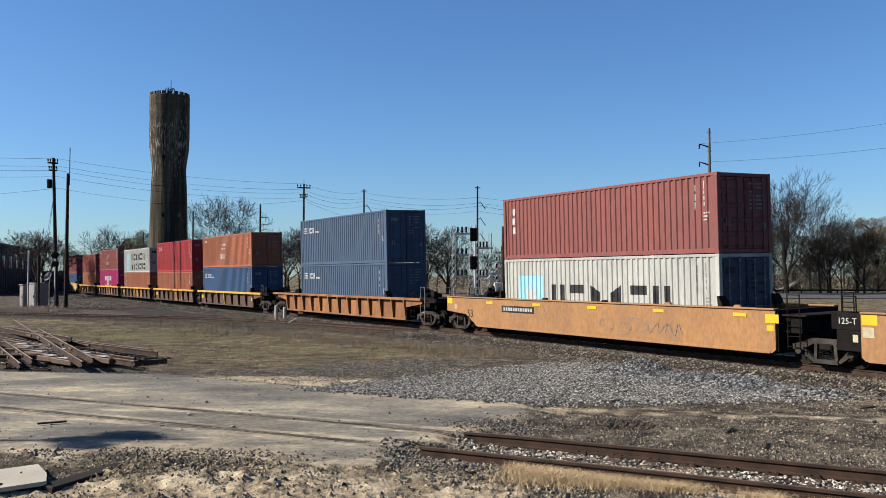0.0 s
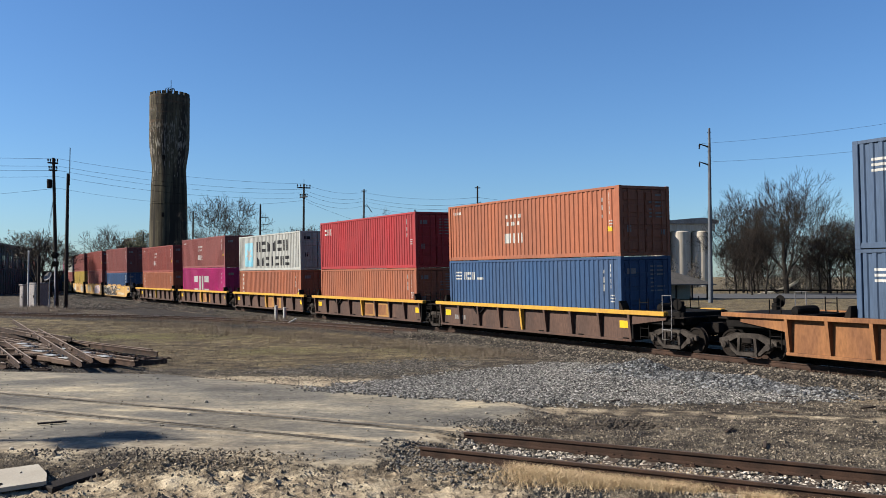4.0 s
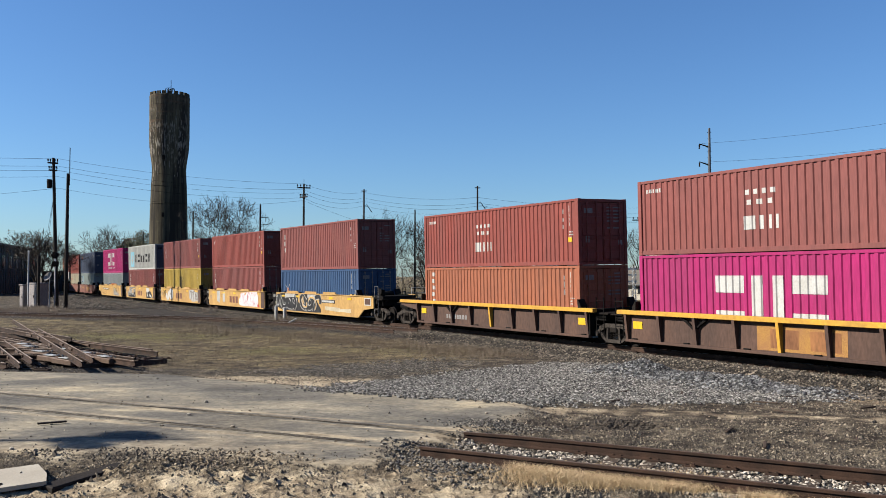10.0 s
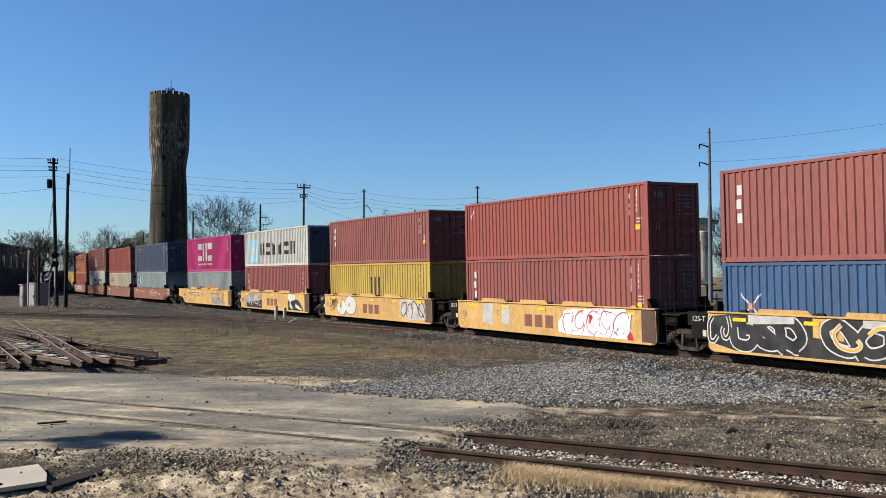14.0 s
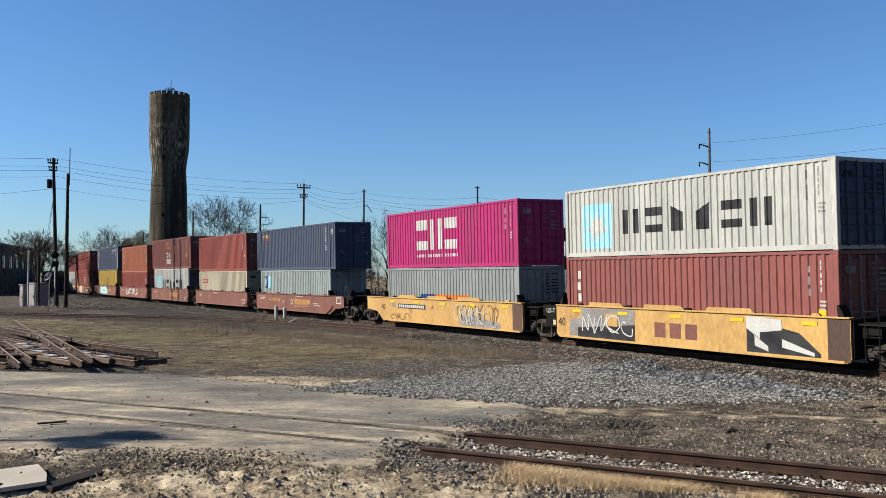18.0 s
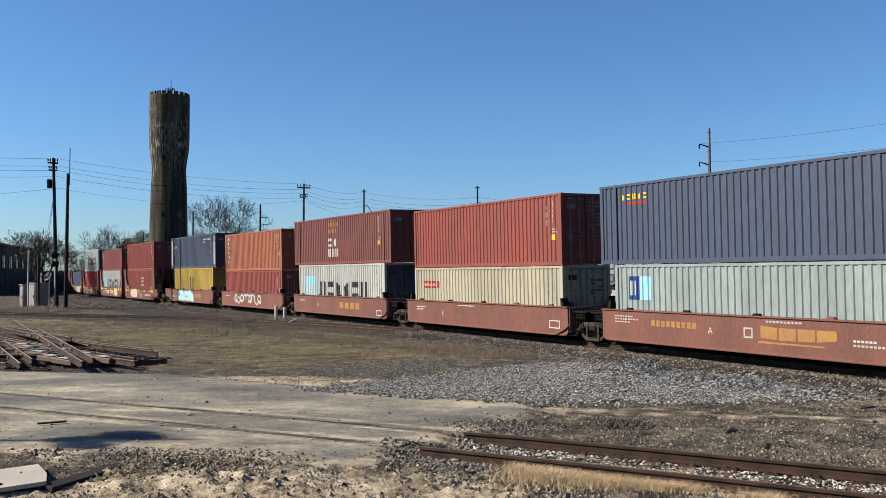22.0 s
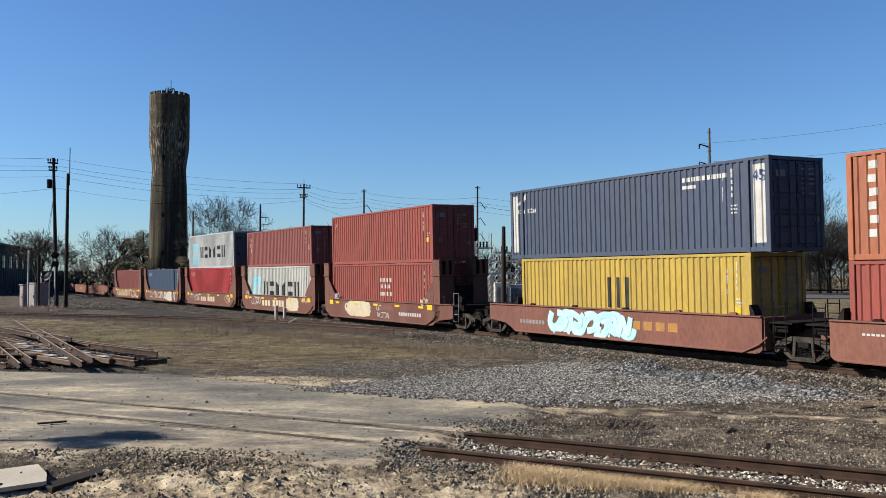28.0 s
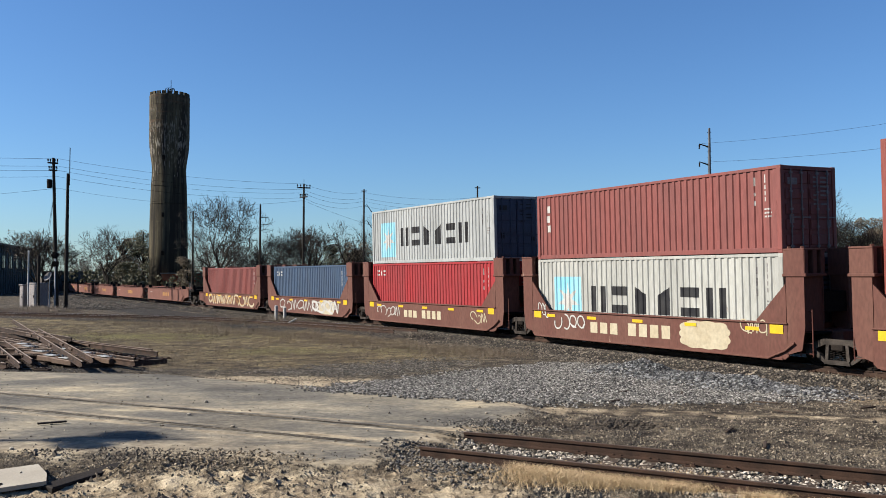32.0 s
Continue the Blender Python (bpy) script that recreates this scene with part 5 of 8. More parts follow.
def stone_material(name, ramp):
    m = bpy.data.materials.new(name)
    m.use_nodes = True
    t, L = m.node_tree, m.node_tree.links.new
    p, g, r = t.nodes["Principled BSDF"], t.nodes.new("ShaderNodeNewGeometry"), t.nodes.new("ShaderNodeValToRGB")
    e = r.color_ramp.elements
    while len(e) < len(ramp):
        e.new(0.5)
    for k, c in enumerate(ramp):
        e[k].position, e[k].color = k / (len(ramp) - 1), (0.53 * c[0], 0.52 * c[1], 0.50 * c[2], 1)
    L(g.outputs["Random Per Island"], r.inputs[0])
    n, b = t.nodes.new("ShaderNodeTexNoise"), t.nodes.new("ShaderNodeBump")
    n.inputs["Scale"].default_value = 60
    L(g.outputs["Position"], n.inputs["Vector"])
    L(n.outputs["Fac"], b.inputs["Height"])
    b.inputs["Strength"].default_value, b.inputs["Distance"].default_value = 0.5, 0.01
    L(b.outputs[0], p.inputs["Normal"])
    L(r.outputs[0], p.inputs["Base Color"])
    p.inputs["Roughness"].default_value = 0.9
    return m


GREYSTONE = stone_material("crushed_grey_stone", [(0.018, 0.017, 0.016), (0.075, 0.072, 0.068), (0.18, 0.174, 0.162), (0.62, 0.60, 0.56), (0.06, 0.053, 0.046), (0.27, 0.26, 0.24)])
BROWNSTONE = stone_material("brown_ballast_stone", [(0.02, 0.016, 0.012), (0.075, 0.06, 0.042), (0.15, 0.122, 0.087), (0.40, 0.34, 0.255), (0.05, 0.04, 0.028), (0.20, 0.165, 0.12)])

PALESTONE = stone_material("pale_siding_stone", [(0.06, 0.052, 0.042), (0.27, 0.235, 0.19), (0.44, 0.39, 0.32), (0.90, 0.82, 0.70), (0.16, 0.13, 0.10), (0.58, 0.51, 0.42)])
BALLAST = stone_material("dark_brown_ballast_stone", [(0.02, 0.017, 0.013), (0.08, 0.066, 0.05), (0.15, 0.125, 0.095), (0.42, 0.36, 0.285), (0.055, 0.043, 0.032), (0.20, 0.168, 0.127)])
# colours darkened for the heap's shade; the pale stop paints its few highlights
BLUESTONE = stone_material("shaded_blue_grey_stone", [(0.012, 0.013, 0.014), (0.05, 0.052, 0.056), (0.10, 0.104, 0.11), (0.46, 0.47, 0.48), (0.025, 0.025, 0.027), (0.15, 0.154, 0.16)])
DARKRUBBLE = stone_material("dark_grey_rubble", [(0.03, 0.028, 0.025), (0.10, 0.092, 0.08), (0.17, 0.155, 0.13), (0.42, 0.38, 0.32), (0.06, 0.05, 0.042), (0.24, 0.215, 0.18)])
CLOD = stone_material("brown_soil_clods", [(0.07, 0.056, 0.039), (0.20, 0.16, 0.11), (0.38, 0.305, 0.21), (0.13, 0.102, 0.07), (0.50, 0.41, 0.285), (0.28, 0.224, 0.154)])
DARKCLOD = stone_material("dark_earth_clods", [(0.03, 0.024, 0.017), (0.08, 0.062, 0.044), (0.14, 0.108, 0.076), (0.05, 0.038, 0.027)])


def scatter_all():
    r = np.random.RandomState(3)
    x, y = r.uniform(-4, 11, 150000), r.uniform(18.5, 31, 150000)
    k = (inside(x, y, STONY) + 0.6 * lumps(x, y, 1.0, 8) > r.uniform(-0.8, 0.5, len(x))) & (to_line(x, y) < -2.6)
    stones("gravel", "spread of crushed grey gravel with a low heap", x[k], y[k], 0.028, GREYSTONE, 4, 0.45)
    x, y = r.uniform(-7, 1.5, 26000), r.uniform(25.5, 33.5, 26000)
    k = inside(x, y, SPILL) + 0.9 * lumps(x, y, 1.1, 28) > r.uniform(-0.2, 2.6, len(x))
    stones("spilt_gravel", "dark gravel spilt over the edge of the grass", x[k], y[k], 0.026, DARKRUBBLE, 24, 0.3)
    s, o = r.uniform(-16, 60, 52000) , r.uniform(-3.6, 1.2, 52000)
    s = -16 + 76 * (r.uniform(0, 1, len(s)) ** 1.35)
    h = np.interp(s, S_GRID, HEAD)
    x, y = np.interp(s, S_GRID, LINE_X) + o * np.cos(h), np.interp(s, S_GRID, LINE_Y) + o * np.sin(h)
    k = np.abs(o + 0.7525) > 0.1
    stones("ballast", "brown-grey stone ballast along the main line", x[k], y[k], 0.034, BALLAST, 5)
    x, y = r.uniform(0.2, 8, 26000), r.uniform(8.5, 17, 26000)
    k = (to_poly(x, y, SIDING) < 1.15) & (r.uniform(0, 1, len(x)) < 0.35 + 0.6 * (lumps(x, y, 0.9, 15) > 0.05))
    stones("siding_ballast", "loose pale stones between the siding rails", x[k], y[k], 0.026, PALESTONE, 6, 0.3)
    n = 260000
    y = 10.2 + 46 * r.uniform(0, 1, n) ** 1.7
    x = y * r.uniform(-0.52, 0.52, n)
    pav, ds, dl = inside(x, y, PAVED), to_poly(x, y, SIDING), to_line(x, y)
    w = np.where(pav > 0.3, 0.012 + 0.05 * (lumps(x, y, 1.3, 30) > 0.42), 0.30 + 0.6 * smooth(-0.3, 0.25, lumps(x, y, 1.8, 12)))
    w = np.where((x < 1.0) & (y < 13.2), 0.02 + 0.22 * smooth(0.05, 0.35, lumps(x, y, 0.9, 16)), w)
    w = np.where((pav < 0.2) & (pav > -0.35) & (y > 14), 0.85, w)
    w = np.where(inside(x, y, PATH) > 0.1, 0.12, w)
    w = w * np.where((inside(x, y, GRASSY) > 0) & (y + 0.5 * x > 30), 0.7, 1.0)
    w = np.where(inside(x, y, STONY) > 0.5, 0.0, w)
    k = (r.uniform(0, 1, n) < w) & (dl < -3.0) & (ds > 0.6)
    shards("pebbles", "pebbles, clods and grit scattered over the dirt", x[k], y[k], 0.0185, BROWNSTONE, 7)
    x, y = r.uniform(-2.2, 2.6, 9000), r.uniform(11.2, 14.8, 9000)
    k = inside(x, y, RUBBLE) + 0.5 * lumps(x, y, 0.8, 29) > r.uniform(-0.25, 0.6, len(x))
    stones("rubble", "dark broken asphalt and stone beside the siding's end", x[k], y[k], 0.026, DARKRUBBLE, 25, 0.35)
    x, y = r.normal(0.95, 0.45, 700), r.normal(16.05, 0.22, 700)
    stones("loose_rubble", "dark loose stones where the siding leaves the paving", x, y, 0.022, DARKRUBBLE, 26, 0.3)
    s, o = r.uniform(58, 150, 16000), r.uniform(-9.5, 1.5, 16000)
    h = np.interp(s, S_GRID, HEAD)
    stones("far_ballast", "coarse dark ballast round the far junction", np.interp(s, S_GRID, LINE_X) + o * np.cos(h), np.interp(s, S_GRID, LINE_Y) + o * np.sin(h), 0.07, BALLAST, 27, 0.1)
    u = r.uniform(0, 1, 9000)
    x, y = 5.0 + 4.4 * u + r.normal(0, 0.45, 9000), 27.6 - 5.4 * u + r.normal(0, 0.55, 9000)
    stones("gravel_heap", "low ridge of blue-grey crushed stone, darkened for its shade", x, y, 0.042, BLUESTONE, 14)
    x, y = r.normal(3.15, 0.35, 900), r.normal(16.45, 0.13, 900)
    stones("dug_earth", "small mound of dug dark earth clods", x, y, 0.026, DARKCLOD, 15, 0.5)
    x, y = r.uniform(-6, 2.0, 30000), r.uniform(10.6, 13.2, 30000)
    k = (lumps(x, y, 0.9, 45) + 0.7 * lumps(x, y, 0.35, 46) > r.uniform(-0.1, 0.9, len(x))) & (inside(x, y, PAVED) < 0.1)
    shards("litter", "dark crumbs of soil and dead leaves over the sand", x[k], y[k], 0.019, CLOD, 28)
    x, y = r.uniform(-7, 1.5, 20000), r.uniform(10.5, 14.0, 20000)
    k = (np.exp(-(((x + 3.5) / 1.2) ** 2 + ((y - 12.6) / 0.65) ** 2)) + 0.5 * np.exp(-(((x - 0.2) / 0.7) ** 2 + ((y - 13.0) / 0.6) ** 2)) > r.uniform(0.05, 1, len(x)))
    stones("clods", "heaped dark clods and broken stone", x[k], y[k], 0.02, CLOD, 8, 0.35)


scatter_all()


# ---- things of the yard ----
def tower_concrete():
    """Old concrete: olive-brown, with dark runs down the shaft, level pour lines and a pale lime bloom round the taper."""
    m = mat("stained_tower_concrete", (0.185, 0.162, 0.105), (0.115, 0.10, 0.068), rough=0.95, scale=0.5, fine=4, bump=0.3, amount=0.22, streak=0.25, depth=0.05, gloss=0.05)
    t, L = m.node_tree, m.node_tree.links.new
    N = t.nodes.new
    p = t.nodes["Principled BSDF"]
    col = p.inputs["Base Color"].links[0].from_socket
    tc, sep, ang, com = N("ShaderNodeTexCoord"), N("ShaderNodeSeparateXYZ"), N("ShaderNodeMath"), N("ShaderNodeCombineXYZ")
    L(tc.outputs["Object"], sep.inputs[0])
    ang.operation = "ARCTAN2"
    L(sep.outputs[1], ang.inputs[0])
    L(sep.outputs[0], ang.inputs[1])
    L(ang.outputs[0], com.inputs[0])
    L(sep.outputs[2], com.inputs[1])

    def layer(scale, size, lo, hi, tint, amount, z=None):
        mp, n, r, x = N("ShaderNodeMapping"), N("ShaderNodeTexNoise"), N("ShaderNodeMapRange"), N("ShaderNodeMix")
        mp.inputs["Scale"].default_value = scale
        L(com.outputs[0], mp.inputs[0])
        L(mp.outputs[0], n.inputs["Vector"])
        n.inputs["Scale"].default_value, n.inputs["Detail"].default_value, n.inputs["Roughness"].default_value = size, 6, 0.65
        r.inputs[1].default_value, r.inputs[2].default_value, r.inputs[4].default_value = lo, hi, amount
        L(n.outputs["Fac"], r.inputs[0])
        f = r.outputs[0]
        if z:
            c = N("ShaderNodeFloatCurve")
            pts = c.mapping.curves[0].points
            for k, (a, b) in enumerate(z):
                if k < 2:
                    pts[k].location = (a, b)
                else:
                    pts.new(a, b)
            c.mapping.update()
            d, e = N("ShaderNodeMath"), N("ShaderNodeMath")
            d.operation, d.inputs[1].default_value, e.operation = "DIVIDE", 33.2, "MULTIPLY"
            L(sep.outputs[2], d.inputs[0])
            L(d.outputs[0], c.inputs["Value"])
            L(c.outputs[0], e.inputs[0])
            L(f, e.inputs[1])
            f = e.outputs[0]
        x.data_type = "RGBA"
        L(f, x.inputs[0])
        L(layer.col, x.inputs[6])
        x.inputs[7].default_value = (*tint, 1)
        layer.col = x.outputs[2]

    layer.col = col
    layer((2.2, 0.03, 1), 1.0, 0.44, 0.56, (0.020, 0.018, 0.016), 0.92)
    layer((9.0, 0.05, 1), 1.0, 0.5, 0.7, (0.018, 0.016, 0.014), 0.7)
    layer((0.6, 2.2, 1), 1.0, 0.52, 0.66, (0.075, 0.048, 0.032), 0.75, ((0.0, 0.0), (0.76, 0.0), (0.82, 1.0), (1.0, 1.0)))
    layer((11.0, 0.7, 1), 1.0, 0.52, 0.66, (0.27, 0.25, 0.21), 0.95, ((0.0, 0.0), (0.58, 0.0), (0.70, 0.75), (0.76, 1.0), (0.86, 0.45), (1.0, 0.12)))
    L(layer.col, p.inputs["Base Color"])
    return m


def water_tower():
    X, Y, base = -46.0, 150.0, -0.5
    ob = thing("water_tower", "tall weathered concrete water tower with a flared tank", "water tower", pose(X, Y, base))
    conc = tower_concrete()
    prof = [(3.14, 0), (3.12, 8), (3.02, 14), (2.86, 18.5), (2.76, 20.3), (2.75, 20.9), (2.82, 21.8), (2.97, 22.8), (3.13, 23.9), (3.22, 25.0), (3.26, 26.3), (3.26, 30), (3.26, 33.0), (3.26, 33.15), (3.22, 33.2), (3.0, 33.2)]
    part("shell", M().lathe(prof, 40), conc, ob, smooth=True)
    rnd = random.Random(4)
    lime = M()                          # lime streaks that ran down over the taper
    for i in range(150):
        a, z1 = rnd.uniform(0, 6.28), min(31.5, rnd.gauss(24.6, 2.2))
        w, n = rnd.uniform(0.008, 0.03), 4
        z0 = max(19.5, z1 - rnd.uniform(0.3, 1.8))
        k = len(lime.v)
        for q in range(n + 1):
            z = z0 + (z1 - z0) * q / n
            r = float(np.interp(z, [p[1] for p in prof[:13]], [p[0] for p in prof[:13]])) + 0.012
            ww = w * (0.4 + 0.6 * math.sin(math.pi * (q + 0.6) / (n + 1.2)))
            lime.v += [(r * math.cos(a - ww), r * math.sin(a - ww), z), (r * math.cos(a + ww), r * math.sin(a + ww), z)]
        lime.f += [(k + 2 * q, k + 2 * q + 1, k + 2 * q + 3, k + 2 * q + 2) for q in range(n)]
    tagged(part("lime_stain", lime, mat("pale_lime_streaks", (0.34, 0.30, 0.26), (0.20, 0.175, 0.15), rough=0.9, scale=2, fine=12), ob), kind="stuff")
    for i in range(20):
        a = i * math.pi / 10
        part("merlon", shared(("merlon",), lambda: M().box(-0.2, 0.1, -0.34, 0.34, 0, 0.5, 0.03)), conc, ob, at=pose(3.1 * math.cos(a), 3.1 * math.sin(a), 33.2, 0, 0, math.degrees(a)))
    for z in (3, 6, 9, 12, 15, 18, 27.5, 29.5, 31.5):
        r = 3.15 - 0.009 * z if z < 16 else 2.89 if z < 20 else 3.255
        part("joint_band", M().lathe([(r - 0.05, z), (r + 0.02, z + 0.02), (r + 0.02, z + 0.12), (r - 0.05, z + 0.14)], 40), conc, ob)
    rail = M()
    for i in range(8):
        a = i * math.pi / 4
        rail.tube([(1.4 * math.cos(a), 1.4 * math.sin(a), 33.2), (0.7 * math.cos(a), 0.7 * math.sin(a), 34.6)], 0.05, 5)
        b = a + math.pi / 4
        rail.tube([(0.7 * math.cos(a), 0.7 * math.sin(a), 34.6), (0.7 * math.cos(b), 0.7 * math.sin(b), 34.6)], 0.05, 5)
    rail.tube([(0.2, 0, 33.2), (0.2, 0, 36.0)], 0.05, 5)
    part("roof_cage", rail, STEEL, ob)
    for z in (22.3, 12.8, 6.5):
        part("slit_window", M().box(-0.16, 0.16, -3.3, -2.9, z, z + 0.7), BLACK, ob)


def utility_pole(x, y, h, label, arms=(), r=0.16, lean=0.0, material=None, base=-0.4):
    """A pole with crossarms (height, half width, yaw), insulators and braces."""
    ob = thing("utility_pole", label, "utility pole", pose(x, y, base, 0, lean))
    part("shaft", M().tube([(0, 0, -0.3), (0, 0, h * 0.5), (0, 0, h)], [r, r * 0.85, r * 0.65], 10), material or POLEWOOD, ob)
    for z, w, yaw in arms:
        a = part("crossarm", M().box(-w, w, -0.06, 0.06, z - 0.07, z + 0.07, 0.01), material or POLEWOOD, ob, at=pose(0, -0.15, 0, 0, 0, yaw))
        for k in (-0.92, -0.45, 0.45, 0.92):
            part("insulator", shared(("insulator",), lambda: M().lathe([(0.03, 0), (0.03, 0.12), (0.08, 0.14), (0.06, 0.22), (0.08, 0.26), (0.04, 0.34)], 8)), STEEL, a, at=(k * w, 0, z + 0.06))
    return ob


def wire(pts, sag, r, label="thin black overhead cable"):
    m = M()
    for (a, b) in zip(pts, pts[1:]):
        a, b = Vector(a), Vector(b)
        m.tube([a.lerp(b, f) - Vector((0, 0, sag * 4 * f * (1 - f))) for f in np.linspace(0, 1, 11)], 0.65 * r, 4, False)
    ob = new("overhead_wire", m.mesh("overhead_wire", BLACK))
    return tagged(ob, label, "cable")


def tree(x, y, h, spread_, label, seed, levels=5, base=-0.5, lean=0.0, r0=None, twig=0.02, wide=0.0):
    """A bare winter tree: trunk, limbs and fine twigs by repeated branching. wide: the crown's width over its height."""
    rnd = random.Random(seed)
    ob = thing("bare_tree", label, "tree", pose(x, y, base))
    parts_ = [M() for _ in range(3)]
    r0 = r0 or h * 0.02

    def grow(p, d, length, r, lev):
        n = 4 if lev < 3 else 3 if lev < 5 else 2
        pts, rs = [p], [r]
        wob = 0.07 + 0.028 * lev
        for i in range(n):
            d = (d + Vector((rnd.gauss(0, wob), rnd.gauss(0, wob), rnd.gauss(0.05, wob * 0.6)))).normalized()
            p = p + d * length / n
            pts.append(p)
            rs.append(max(twig * 0.5, r * (1 - 0.36 * (i + 1) / n)))
        parts_[0 if lev == 0 else 1 if lev < 3 else 2].tube(pts, rs, 8 if lev == 0 else 5 if lev < 3 else 3, False)
        if lev >= levels:
            return
        kids_ = [(1.0, rnd.uniform(0.2, 0.45)), (1.0, rnd.uniform(0.4, 0.7))]
        if lev == 0:
            kids_ += [(1.0, 0.65), (0.8, 0.85), (0.6, 0.9)]
        elif rnd.random() < 0.8:
            kids_.append((rnd.uniform(0.35, 0.8), rnd.uniform(0.6, 1.0)))
        turn = rnd.uniform(0, 6.28)
        for i, (f, away) in enumerate(kids_):
            j = min(n, max(1, int(f * n + 0.5)))
            a = turn + i * 2.4 + rnd.uniform(-0.35, 0.35)
            u = d.orthogonal().normalized()
            side = math.cos(a) * u + math.sin(a) * d.cross(u)
            grow(pts[j], (d + side * away * spread_ + Vector((0, 0, 0.10))).normalized(), length * rnd.uniform(0.66, 0.86), max(twig * 0.7, rs[j] * rnd.uniform(0.55, 0.78)), lev + 1)

    grow(Vector((0, 0, -0.2)), Vector((lean, 0, 1)).normalized(), h * 0.24, r0, 0)
    pts = np.array(parts_[2].v or parts_[1].v)
    top, mx, my, mz = pts[:, 2].max(), pts[:, 0].mean(), pts[:, 1].mean(), pts[:, 2].mean()
    span = np.percentile(pts[:, 0] - mx / mz * pts[:, 2], 98.5) - np.percentile(pts[:, 0] - mx / mz * pts[:, 2], 1.5)
    k, q_ = h / top, (wide * h / span if wide else h / top)
    for q in parts_:
        q.v = [((a - mx / mz * c * 0.8) * q_, (b - my / mz * c * 0.8) * q_, c * k) for a, b, c in q.v]
    part("trunk", parts_[0], BARK, ob)
    part("main_limb", parts_[1], BARK, ob)
    part("fine_growth", parts_[2], TWIG, ob)
    return ob


def leaf_material(name, ramp):
    m = stone_material(name, ramp)
    m.node_tree.nodes["Principled BSDF"].inputs["Roughness"].default_value = 0.7
    return m


EVERGREEN = leaf_material("dark_evergreen_leaves", [(0.055, 0.062, 0.028), (0.10, 0.105, 0.045), (0.145, 0.14, 0.065), (0.18, 0.155, 0.08)])
DRYLEAF = leaf_material("dry_brown_leaves", [(0.10, 0.075, 0.05), (0.20, 0.15, 0.09), (0.27, 0.20, 0.125), (0.13, 0.12, 0.06)])
GREYBRUSH = leaf_material("grey_brown_brush", [(0.05, 0.042, 0.035), (0.09, 0.075, 0.06), (0.13, 0.11, 0.09), (0.06, 0.06, 0.035)])


def leaf_cloud(centres, n, size, seed, flat=0.8):
    """Small leaf-like quads in loose clumps about centres (x, y, z, radius)."""
    r = np.random.RandomState(seed)
    k = r.randint(0, len(centres), n)
    c = np.array(centres, float)[k]
    d = r.normal(0, 1, (n, 3))
    d /= np.linalg.norm(d, axis=1)[:, None]
    p = c[:, :3] + d * (c[:, 3:4] * r.uniform(0.25, 1.0, (n, 1)) ** 0.6) * np.array([1, 1, flat])
    u = r.normal(0, 1, (n, 3))
    u /= np.linalg.norm(u, axis=1)[:, None]
    w = np.cross(u, r.normal(0, 1, (n, 3)))
    w /= np.linalg.norm(w, axis=1)[:, None]
    s = size * r.uniform(0.5, 1.4, (n, 1))
    v = np.stack([p - u * s, p + w * s * 0.6, p + u * s, p - w * s * 0.6], 1).reshape(-1, 3)
    m = M()
    m.v = v.tolist()
    m.f = (np.arange(n)[:, None] * 4 + np.arange(4)).tolist()
    return m


def leafy_tree(x, y, h, w, label, seed, material, n=2600, size=0.22, base=-0.5, low=0.25):
    rnd = random.Random(seed)
    ob = thing("leafy_tree", label, "tree", pose(x, y, base))
    tr, cs = M(), []
    tr.tube([(0, 0, -0.2), (rnd.uniform(-0.2, 0.2), 0, h * 0.4), (rnd.uniform(-0.4, 0.4), 0, h * 0.85)], [h * 0.025, h * 0.018, h * 0.006], 8)
    for i in range(26):
        f = rnd.uniform(low, 1.0)
        a, q = rnd.uniform(0, 6.28), rnd.uniform(0.2, 1.0) * w / 2 * math.sqrt(max(0.15, 1 - ((f - 0.5) / 0.62) ** 2))
        c = (q * math.cos(a), q * math.sin(a), f * h * 0.92)
        tr.tube([(0, 0, max(0.5, c[2] - 0.35 * w)), (c[0] * 0.6, c[1] * 0.6, c[2] - 0.08 * w), c], [h * 0.009, h * 0.006, h * 0.003], 5, False)
        cs.append((*c, w * rnd.uniform(0.10, 0.2)))
    part("trunk", tr, BARK, ob)
    part("crown", leaf_cloud(cs, n, size, seed), material, ob)
    return ob


def brush(name, label, boxes, n, size, material, seed, twigs=0):
    """A far thicket: many small leaf-like pieces and twigs, one piece of stuff."""
    rnd = random.Random(seed)
    cs = []
    m2 = M()
    for (x0, x1, y0, y1, h, k) in boxes:
        for i in range(k):
            x, y = rnd.uniform(x0, x1), rnd.uniform(y0, y1)
            hh = h * rnd.uniform(0.35, 1.0)
            for z in np.arange(0.3, hh, max(0.8, h * 0.16)):
                cs.append((x + rnd.uniform(-0.8, 0.8), y + rnd.uniform(-0.8, 0.8), z - 0.5, h * 0.16 * rnd.uniform(0.6, 1.2)))
            if i < twigs:
                for j in range(5):
                    a = rnd.uniform(0, 6.28)
                    m2.tube([(x, y, -0.5), (x + 0.3 * math.cos(a), y, hh * 0.6), (x + hh * 0.22 * math.cos(a), y + 0.5, hh * rnd.uniform(0.9, 1.3))], [0.08, 0.05, 0.02], 3, False)
    q = leaf_cloud(cs, n, size, seed)
    k = len(q.v)
    q.v += m2.v
    q.f += [tuple(i + k for i in f) for f in m2.f]
    return tagged(new(name, q.mesh(name, material)), label, "bushes", kind="stuff")


water_tower()


def up(py_up, dist):
    """Height in metres at a slope above the eye's level and a distance."""
    return EYE + py_up * dist


# poles and wires
P1, P3, P4, P5 = (-36.6, 85.0), (-16.7, 107.0), (-10.1, 114.0), (4.3, 112.0)


